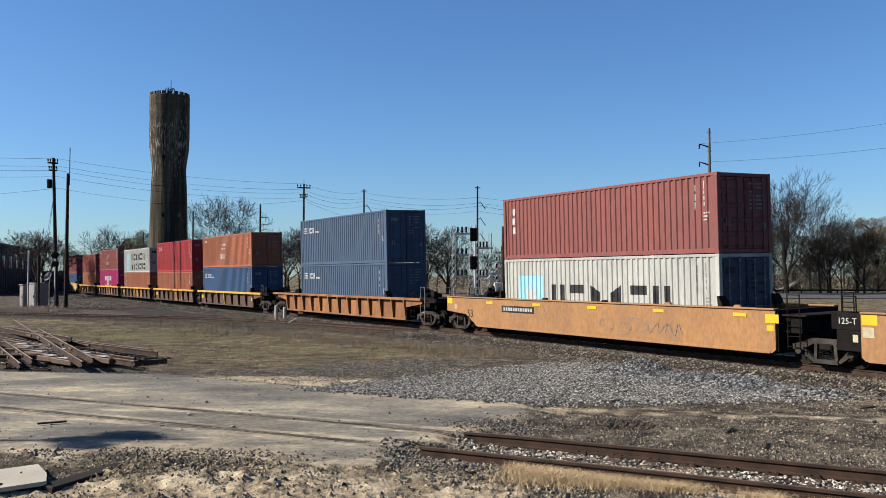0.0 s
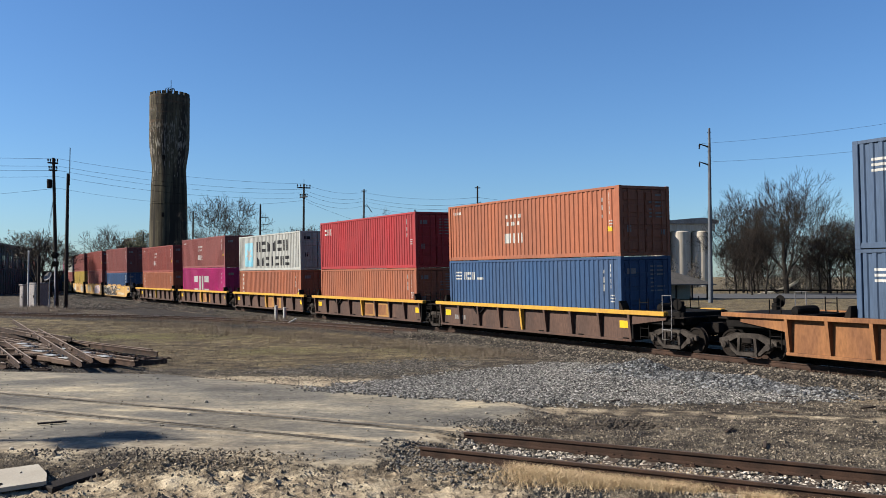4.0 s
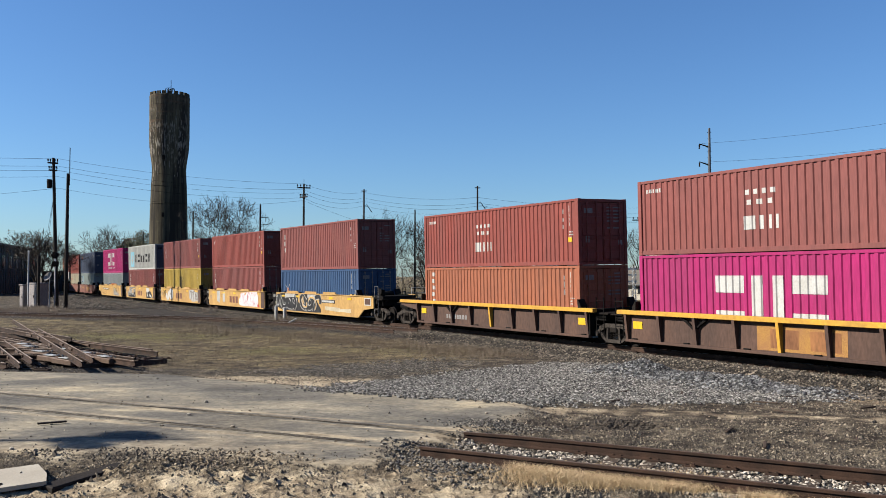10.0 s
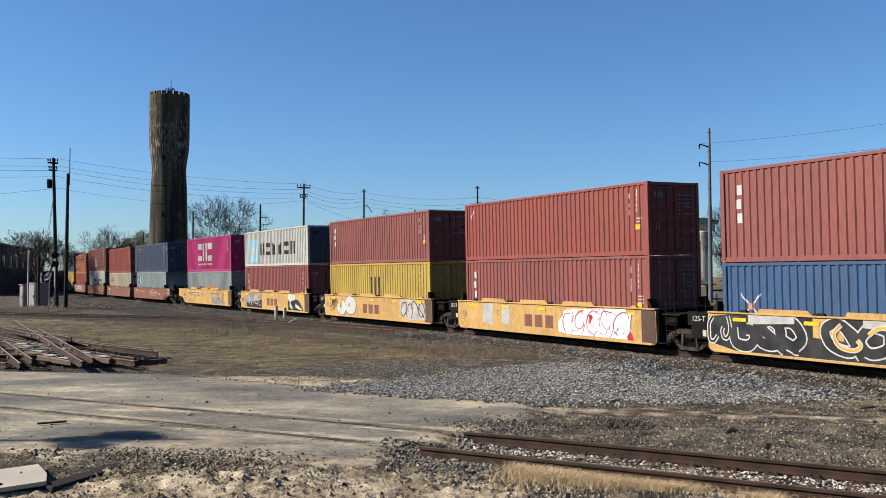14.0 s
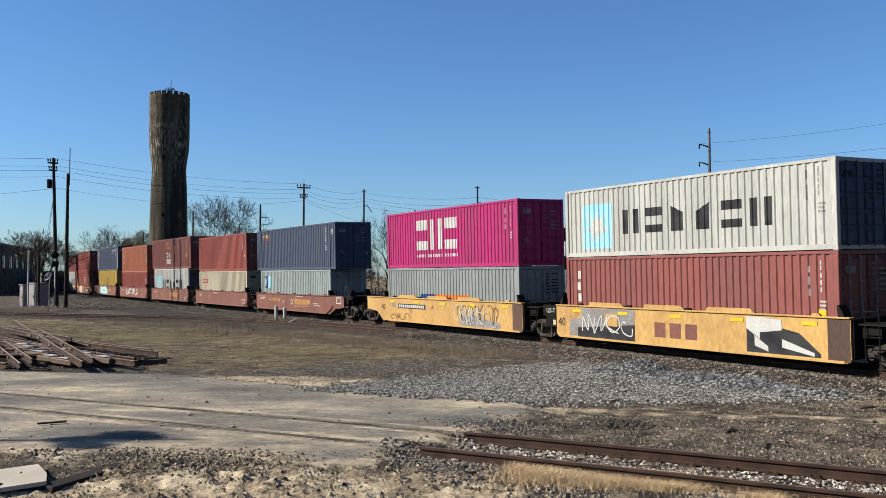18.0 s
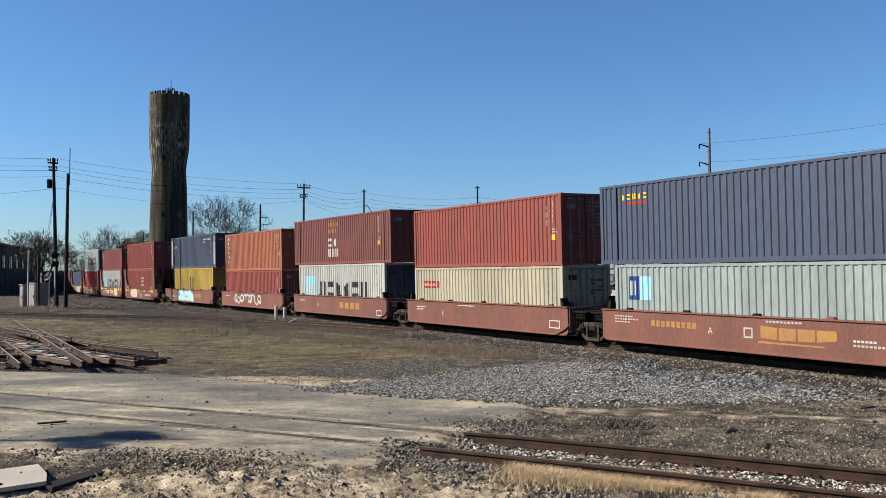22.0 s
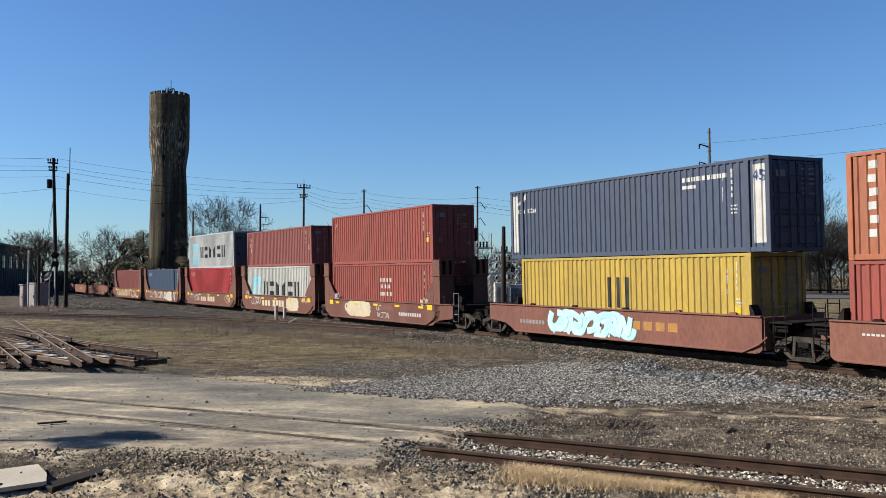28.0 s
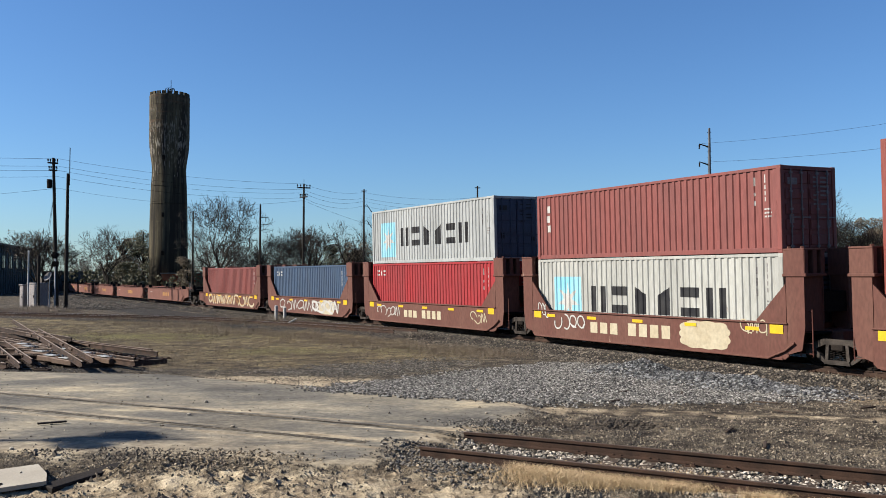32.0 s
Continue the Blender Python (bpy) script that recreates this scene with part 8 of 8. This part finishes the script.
def consist():
    rnd = random.Random(11)
    T = lambda *a: ("text", *a)
    line = lambda x0, x1, z0, z1, n, s, m, k=1: ("strokes", m, tag_row(rnd, x0, x1, z0, z1, n), s, k)

    def twin(x0, x1, z0, z1, n, s, m, s2, m2, k=1):
        """Outlined figures: a wide stroke under a narrower one of another colour."""
        rows = tag_row(rnd, x0, x1, z0, z1, n)
        return [("strokes", m, rows, s, k), ("strokes", m2, rows, s2, k + 1)]

    bars = lambda x0, n, w, z0, z1, m, k=0: ("lettering", m, [rect(x0 + i * w, x0 + i * w + w * 0.72, z0, z1) for i in range(n)], k)
    blk = lambda x0, x1, z0, z1, m, k=0: ("painted_patch", m, [rect(x0, x1, z0, z1)], k)
    # style, s of the load's front corner, coupler in front, coupler behind, label, lower box, upper box, marks
    units = [
        ("plain53", -25.06, 1, 0, "orange-tan plain-sided well car, empty at its rear end", None, None, [T("53", 0.62, -7.3, 0.92, BLACKP), blk(-8.3, -7.95, 0.95, 1.22, CREAMS), blk(-8.32, -7.85, 1.28, 1.56, REFL)]),
        ("plain53", -5.54, 0, 1, "orange-tan plain-sided well car with faint scribbles", (FT40, HC, "white", "star_word"), (FT40, SD, "maroon", "tall_white"),
         [T("53", 0.5, -8.7, 0.85, BLACKP), T("A", 0.26, -3.0, 1.12, LGREY), blk(-10.75, -10.3, 1.28, 1.58, REFL), blk(-10.1, -9.9, 1.05, 1.25, CREAMS), blk(8.05, 8.3, 0.95, 1.12, REFL), blk(-6.1, -3.7, 1.02, 1.3, BLACKP), bars(-5.95, 12, 0.18, 1.09, 1.23, PALE, 1), line(0.4, 4.6, 0.5, 1.1, 5, 0.02, LGREY)]),
        ("rib53", 17.86, 1, 1, "rusty orange well car with ribbed sides", (FT40, HC, "blue", "flag_word"), (FT40, HC, "blue", "flag_word"), [T("53", 0.4, 5.2, 0.85, LGOLD)]),
        ("rib40", 39.6, 1, 0, "brown weathered ribbed well car with a yellow chord", (FT40, HC, "bright_blue", "flag_word"), (FT40, SD, "orange", "dots_block"), [bars(-5.6, 5, 0.2, 0.55, 0.75, LGREY)]),
        ("rib40", 55.09, 0, 0, "brown weathered ribbed well car with a yellow chord", (FT40, SD, "orange", ""), (FT40, HC, "red", "corner_word"), [blk(-0.4, 3.1, 0.36, 1.1, LGOLD), bars(0.0, 2, 1.6, 0.45, 1.0, CAR_RIB, 1)]),
        ("rib40", 70.59, 0, 0, "brown weathered ribbed well car with a yellow chord", (FT40, SD, "orange", "tall_word"), (FT40, SD, "white", "star_two_words"), [blk(-0.6, 2.6, 0.36, 1.1, LGOLD), bars(-0.2, 2, 1.4, 0.45, 1.0, CAR_RIB, 1)]),
        ("rib40", 86.3, 0, 0, "brown weathered ribbed well car with a yellow chord", (FT40, HC, "pink", "three_white_low"), (FT40, SD, "maroon", "dots_block"), [blk(-0.9, 2.2, 0.36, 1.1, LGOLD), bars(-0.4, 2, 1.4, 0.45, 1.0, CAR_RIB, 1)]),
        ("rib40", 101.85, 0, 1, "brown weathered ribbed well car with a yellow chord", (FT40, SD, "orange", "tall_word"), (FT40, SD, "brick", "dots_block"), [bars(-4.0, 8, 0.24, 0.55, 0.75, LGREY)]),
        ("plain40", 121.79, 1, 0, "yellow plain-sided well car sprayed with black and white graffiti", (FT40, SD, "bright_blue", "cross_word"), (FT40, HC, "maroon", "tall_white"),
         [("graffiti", BLACKP, [(-6.5, -5.4, 0.5, 1.3, 0.28, 1.42), (-5.4, -2.6, 0.28, 1.42, 0.27, 1.43), (-2.6, -1.6, 0.27, 0.85, 0.27, 0.8), (-1.6, 0.1, 0.27, 1.43, 0.27, 1.43), (0.1, 1.1, 0.27, 1.3, 0.3, 0.5)], 0)]
         + twin(-6.5, -5.6, 0.5, 1.35, 2, 0.16, WHITE, 0.07, BLACKP) + twin(-5.5, -2.9, 0.36, 1.34, 3, 0.40, WHITE, 0.31, BLACKP) + twin(-2.2, 1.0, 0.36, 1.32, 3, 0.36, WHITE, 0.27, BLACKP) + twin(-1.9, 0.4, 0.42, 1.25, 2, 0.14, WHITE, 0.07, CHORD, 4)
         + [("painted_patch", PALE, [(-4.9, -3.2, 1.12, 1.4, 1.2, 1.4), (-1.0, 0.2, 1.2, 1.4, 1.1, 1.4)], 5), T("40", 0.42, -5.9, 0.85, BLACKP), T("B", 0.3, -2.1, 1.0, BLACKP), ("painted_patch", CREAMS, [(1.7, 3.9, 0.5, 0.72, 0.42, 0.68), (3.9, 5.4, 0.45, 0.6, 0.42, 0.66)], 0),
          blk(1.2, 3.2, 0.92, 1.12, BLACKP), bars(1.3, 12, 0.15, 0.96, 1.08, WHITE, 1), blk(7.2, 8.0, 0.92, 1.34, WHITE), blk(7.26, 7.94, 0.97, 1.29, CAR_BROWN, 1)]),
        ("plain40", 137.27, 0, 0, "yellow plain-sided well car with pale pink graffiti", (FT40, HC, "maroon", "tall_white"), (FT40, SD, "brick", "small_box"),
         [bars(-1.2, 3, 0.72, 0.5, 1.0, CAR_RED), ("graffiti", PINKS, [(1.1, 1.6, 0.4, 0.8, 0.34, 1.2), (1.6, 5.0, 0.32, 1.3, 0.32, 1.42), (5.0, 5.3, 0.32, 1.42, 0.3, 0.9)], 0)]
         + twin(1.5, 5.3, 0.4, 1.32, 6, 0.26, LPINK, 0.225, PINKS) + [line(1.4, 5.2, 0.38, 1.3, 5, 0.025, LPINK, 4), ("graffiti", LRED, [(5.1, 5.4, 0.3, 0.85, 0.3, 0.4), (3.0, 3.25, 0.7, 1.3, 1.1, 1.36)], 1), ("painted_patch", PALE, [(-4.4, -3.6, 0.55, 1.36, 0.4, 1.4), (-2.9, -2.3, 0.5, 1.3, 0.5, 1.36)], 0), T("40", 0.42, -6.0, 0.85, LGREY), T("C", 0.28, -3.2, 0.98, BLACKP)]),
        ("plain40", 152.85, 0, 0, "yellow plain-sided well car with worn paint", (FT40, HC, "yellow", "tall_m"), (FT40, SD, "maroon", "tall_white"), [bars(-1.2, 3, 0.72, 0.5, 1.0, CAR_RED), ("graffiti", PALE, [(3.2, 4.2, 0.6, 1.3, 0.3, 1.36), (4.2, 5.9, 0.3, 1.36, 0.4, 1.1)], 0), line(3.3, 5.8, 0.35, 1.3, 4, 0.06, CAR_BROWN, 1)]
         + twin(-4.5, -2.3, 0.42, 1.28, 2, 0.48, BLACKP, 0.43, WHITE) + [("graffiti", CYAN, [(-4.75, -4.4, 0.55, 0.75, 0.5, 0.85)], 0), line(-5.9, -4.7, 0.7, 1.3, 5, 0.03, BLACKP, 1), line(-5.6, -4.9, 0.5, 0.8, 3, 0.025, BLACKP, 1), T("40", 0.42, -6.1, 0.85, LGREY), T("D", 0.3, -3.4, 0.95, LRED)]),
        ("plain40", 168.49, 0, 0, "yellow plain-sided well car with dark graffiti", (FT40, HC, "maroon", "tall_white"), (FT40, SD, "white", "star_word"), [bars(-1.0, 3, 0.72, 0.5, 1.0, CAR_RED), ("graffiti", LGREY, [(-5.7, -5.0, 0.3, 0.9, 0.3, 1.0), (-5.0, -2.0, 0.3, 1.36, 0.3, 1.38)], 0), ("graffiti", BLACKP, [(-5.2, -2.0, 0.28, 0.62, 0.28, 0.85), (3.0, 4.9, 0.3, 1.3, 0.3, 0.95), (4.9, 5.6, 0.3, 0.95, 0.3, 0.4)], 1), ("graffiti", WHITE, [(3.0, 3.5, 1.0, 1.36, 0.7, 1.36), (3.5, 4.3, 0.9, 1.36, 1.0, 1.3), (4.3, 5.4, 0.5, 0.75, 0.32, 0.42), (3.3, 3.8, 0.5, 0.8, 0.35, 0.5)], 2),
          line(-5.0, -2.1, 0.4, 1.2, 4, 0.05, WHITE, 3), T("40", 0.46, -6.2, 0.78, BLACKP), blk(-3.6, -2.9, 0.75, 1.2, CAR_YELLOW, 4), T("E", 0.3, -3.25, 0.98, BLACKP)]),
        ("plain40", 183.94, 0, 1, "yellow plain-sided well car with grey scribbled graffiti", (FT40, SD, "grey", "two_panels"), (FT40, HC, "pink", "three_white"),
         [T("40", 0.42, -6.3, 0.92, BLACKP), T("A", 0.26, -1.0, 1.02, BLACKP), blk(-4.6, -1.7, 0.9, 1.14, BLACKP), bars(-4.5, 13, 0.21, 0.95, 1.09, WHITE, 1), blk(-5.3, -4.9, 0.95, 1.25, LGREY), ("graffiti", LGREY, [(1.6, 3.2, 0.3, 0.8, 0.26, 0.7), (3.2, 4.9, 0.26, 0.7, 0.24, 0.5)], 0), line(1.1, 3.6, 0.5, 1.3, 6, 0.07, CREAMS, 1), line(1.2, 4.9, 0.35, 1.3, 7, 0.028, BLACKP, 2), line(1.6, 4.6, 0.3, 1.0, 6, 0.05, PALE, 3), line(-5.4, -3.4, 0.3, 0.65, 4, 0.03, CAR_BROWN, 1)]),
        ("red40", 203.76, 1, 0, "oxide-red plain-sided well car with small white marks", (FT40, SD, "green_grey", "two_squares"), (FT45, HC, "navy", "small_gold"), [bars(-4.0, 9, 0.24, 0.86, 1.06, LGOLD), T("A", 0.3, -1.3, 0.84, WHITE), blk(0.05, 0.4, 0.7, 1.02, PALE), blk(0.1, 0.35, 0.75, 0.97, CAR_RED, 1), ("lettering", LGOLD, [(0.7, 1.3, 0.74, 1.1, 0.7, 1.06), (1.36, 1.96, 0.7, 1.06, 0.7, 1.06), (2.02, 2.6, 0.7, 1.06, 0.72, 1.06), (2.66, 3.3, 0.72, 1.06, 0.78, 1.06), (0.6, 2.9, 0.58, 0.64, 0.58, 0.62)], 0), bars(-5.9, 7, 0.14, 1.12, 1.17, PALE), bars(-5.9, 9, 0.14, 1.02, 1.07, PALE), bars(-5.9, 6, 0.14, 0.92, 0.97, PALE), bars(0.9, 10, 0.13, 1.2, 1.26, PALE), bars(3.8, 6, 0.12, 0.8, 0.86, WHITE), bars(3.8, 9, 0.12, 0.68, 0.74, PALE), blk(7.3, 8.0, 0.9, 1.3, WHITE), blk(7.36, 7.94, 0.95, 1.25, CAR_RED, 1)]),
        ("red40", 219.05, 0, 0, "oxide-red plain-sided well car with small white marks", (FT40, SD, "cream", "red_word"), (FT40, HC, "brick", ""), [T("E", 0.3, -3.0, 0.8, WHITE), bars(-5.6, 7, 0.14, 1.02, 1.08, WHITE), bars(-5.6, 5, 0.14, 0.9, 0.96, WHITE), bars(-1.6, 12, 0.12, 1.18, 1.23, WHITE), blk(5.4, 6.1, 0.5, 0.82, WHITE), blk(5.45, 6.05, 0.54, 0.78, CAR_RED, 1)]),
        ("red40", 234.64, 0, 0, "oxide-red plain-sided well car with dull gold lettering", (FT40, HC, "white", "star_word"), (FT45, HC, "brown", "big_dots_block"), [bars(0.6, 4, 0.72, 0.66, 1.02, LGOLD), bars(-5.6, 7, 0.14, 1.0, 1.06, WHITE), T("D", 0.3, -2.6, 0.8, WHITE), blk(5.4, 6.0, 0.4, 0.7, WHITE), blk(5.45, 5.95, 0.44, 0.66, CAR_RED, 1)]),
        ("red40", 249.95, 0, 0, "oxide-red plain-sided well car with white graffiti", (FT40, SD, "brick", ""), (FT40, HC, "orange", "tall_word"), [line(-3.4, 2.4, 0.5, 1.2, 9, 0.12, WHITE, 1), bars(-5.6, 7, 0.14, 1.0, 1.06, WHITE)]),
        ("red40", 265.5, 0, 1, "oxide-red plain-sided well car with pale cyan graffiti", (FT40, HC, "yellow", "tall_m"), (FT45, HC, "navy", "corner_flag"), twin(-3.9, 1.0, 0.42, 1.2, 7, 0.34, SKYB, 0.30, CYAN) + twin(-3.8, 0.9, 0.5, 1.16, 5, 0.26, SKYB, 0.23, CYAN, 3) + [("graffiti", CYAN, [(x_, x_ + 0.1, 0.24 + 0.1 * (k_ % 3), 0.6, 0.24 + 0.1 * (k_ % 3), 0.6) for k_, x_ in enumerate((-3.7, -2.8, -2.3, -1.2, -0.4, 0.5))], 0), bars(0.9, 4, 0.6, 0.7, 1.0, LGOLD), bars(-6.0, 8, 0.22, 0.62, 0.78, LGREY)]),
        ("tower40", 285.18, 1, 0, "maroon well car with tall end towers and a cream paint patch", (FT40, HC, "brick", "dots_low"), (FT40, HC, "brick", "small_box"), [("cloud", CREAMS, (-3.8, -0.6, 0.26, 1.18, 13)), line(-4.0, -3.6, 0.5, 1.0, 1, 0.1, CREAMS, 1), bars(2.7, 10, 0.24, 0.5, 0.68, PALE), line(0.2, 1.6, 0.3, 0.62, 4, 0.035, WHITE, 1), line(0.1, 0.7, 0.7, 1.0, 2, 0.04, WHITE, 1), line(-5.4, -4.8, 1.1, 1.6, 2, 0.04, WHITE, 1), line(5.0, 5.8, 1.05, 1.45, 3, 0.04, CREAMS, 1), blk(0.4, 2.0, 0.74, 0.98, CAR_RED)]),
        ("tower40", 300.59, 0, 0, "maroon well car with tall end towers and pale lettering", (FT40, HC, "white", "star_word"), (FT40, SD, "maroon", "tall_white"), [bars(-2.6, 3, 0.56, 0.46, 0.86, CREAMS), bars(-0.5, 4, 0.56, 0.46, 0.9, CREAMS), line(-4.8, -2.9, 0.5, 1.1, 4, 0.06, WHITE, 1), line(4.6, 5.6, 0.8, 1.3, 3, 0.04, CREAMS, 1), line(-5.9, -5.2, 0.9, 1.5, 3, 0.04, WHITE, 1), ("cloud", CREAMS, (2.0, 4.2, 0.24, 1.14, 11))]),
        ("tower40", 315.98, 0, 0, "maroon well car with tall end towers and pale lettering", (FT40, HC, "red", "corner_small"), (FT40, HC, "pale", "star_word"), [bars(-2.2, 3, 0.5, 0.46, 0.82, CREAMS), bars(-0.3, 4, 0.5, 0.46, 0.86, CREAMS), line(-5.4, -2.6, 0.4, 1.0, 5, 0.05, WHITE, 1), line(4.2, 5.6, 0.4, 1.0, 3, 0.05, CREAMS, 1)]),
        ("tower40", 331.4, 0, 0, "maroon well car with tall end towers under pale graffiti", (FT40, HC, "blue", "corner_small"), None, [("cloud", CREAMS, (2.0, 4.4, 0.2, 1.1, 9)), line(-4.6, 4.8, 0.3, 1.05, 9, 0.09, PALE, 1), line(1.0, 5.0, 0.3, 1.05, 4, 0.14, WHITE, 2)]),
        ("tower40", 346.8, 0, 1, "maroon well car with tall end towers under cream graffiti", (FT40, HC, "maroon", ""), None, [line(-5.4, 5.6, 0.3, 1.1, 10, 0.16, CREAMS, 0), line(-4.6, 4.6, 0.35, 1.1, 9, 0.06, LGOLD, 2)]),
    ]
    s = 366.5
    for i in range(9):
        units.append(("red40", s, i % 5 == 0, i % 5 == 4, "empty oxide-red well car", None, None, [bars(-0.6, 4, 0.62, 0.66, 1.0, LGOLD), bars(-5.6, 7, 0.14, 1.0, 1.06, WHITE)]))
        s += 15.5 if i % 5 < 4 else 19.7
    word = {"star_word": "with blue star and dark lettering", "star_two_words": "with blue star, two dark words", "three_white": "with three large white signs",
            "three_white_low": "with three large white signs", "dots_block": "with small white block lettering", "big_dots_block": "with white and gold block lettering", "corner_word": "with white corner lettering",
            "red_word": "with small red lettering", "flag_word": "with a small white striped emblem", "tall_m": "with a tall black sign", "cross_word": "with a white crossed emblem", "two_panels": "with blue and orange panels",
            "small_gold": "with small yellow lettering", "two_squares": "with two blue square emblems", "corner_flag": "with white end marks", "small_box": "with a small white emblem", "dots_low": "with rows of white dots",
            "corner_small": "with small white lettering", "tall_white": "with a standing white word", "tall_word": "with a standing pale word", "": "with plain walls"}
    tone = {"maroon": "maroon", "brick": "brick-red", "orange": "orange-brown", "red": "bright red", "brown": "dark brown", "blue": "faded blue", "navy": "navy blue", "bright_blue": "deep blue", "white": "off-white", "cream": "cream",
            "grey": "pale grey", "pale": "pale white-grey", "green_grey": "grey-green", "pink": "magenta pink", "yellow": "mustard yellow"}
    for i, (style, s_tr, front, rear, label, low, high, marks) in enumerate(units):
        c = s_tr + 6.096
        wide = "53" in style
        half = 10.1 if wide else 7.75
        car = well_car(style, bool(front), bool(rear), label, rnd, marks)
        MOVING.append((car, c, half, 0.0))
        floor = 0.38 if style != "tower40" else 0.34
        z = floor
        for k, box in enumerate((low, high)):
            if box:
                ln, h, colour, words = box
                ob = container(ln, h, colour, words, "%s container %s, %s" % (tone[colour], word[words], "in the well" if k == 0 else "on top"), rnd,
                               {"white": "navy", "pale": "navy"}.get(colour) if (words == "star_word") else None)
                MOVING.append((ob, c, half, z))
                z += h + 0.004
        if front:
            MOVING.append((truck(), c - (10.1 if wide else 8.4), 0.9, 0.0))
        if rear:
            MOVING.append((truck(), c + (10.1 if wide else 8.4), 0.9, 0.0))
        else:
            MOVING.append((truck(), (c + units[i + 1][1] + 6.096) / 2 if i + 1 < len(units) else c + 7.75, 0.9, 0.0))


consist()


def motions():
    """The whole train rolls by; every wheelset turns as it goes."""
    times = [0.5 * k for k in range(65)]
    for ob, s, half, z in MOVING:
        walk(ob, [(t, car_pose(s - run(t), half) @ pose(0, 0, z)) for t in times])
    start = {ob.name: s for ob, s, half, z in MOVING}
    ticks = [k / 20 for k in range(0, 641)]
    for ob, x in WHEELS:
        up_ = ob.parent
        s = start[up_.name] if up_.name in start else start[up_.parent.name]
        seen = [t for t in ticks if -30 < s - run(t) < 190] or [0.0]
        rows = [(t, pose(x, 0, 0.43, 0, math.degrees(run(t) / 0.43) % 360, 0)) for t in seen]
        if seen[0] > 0:
            rows.insert(0, (0.0, rows[0][1]))
        if seen[-1] < 32:
            rows.append((32.0, rows[-1][1]))
        walk(ob, rows)


motions()
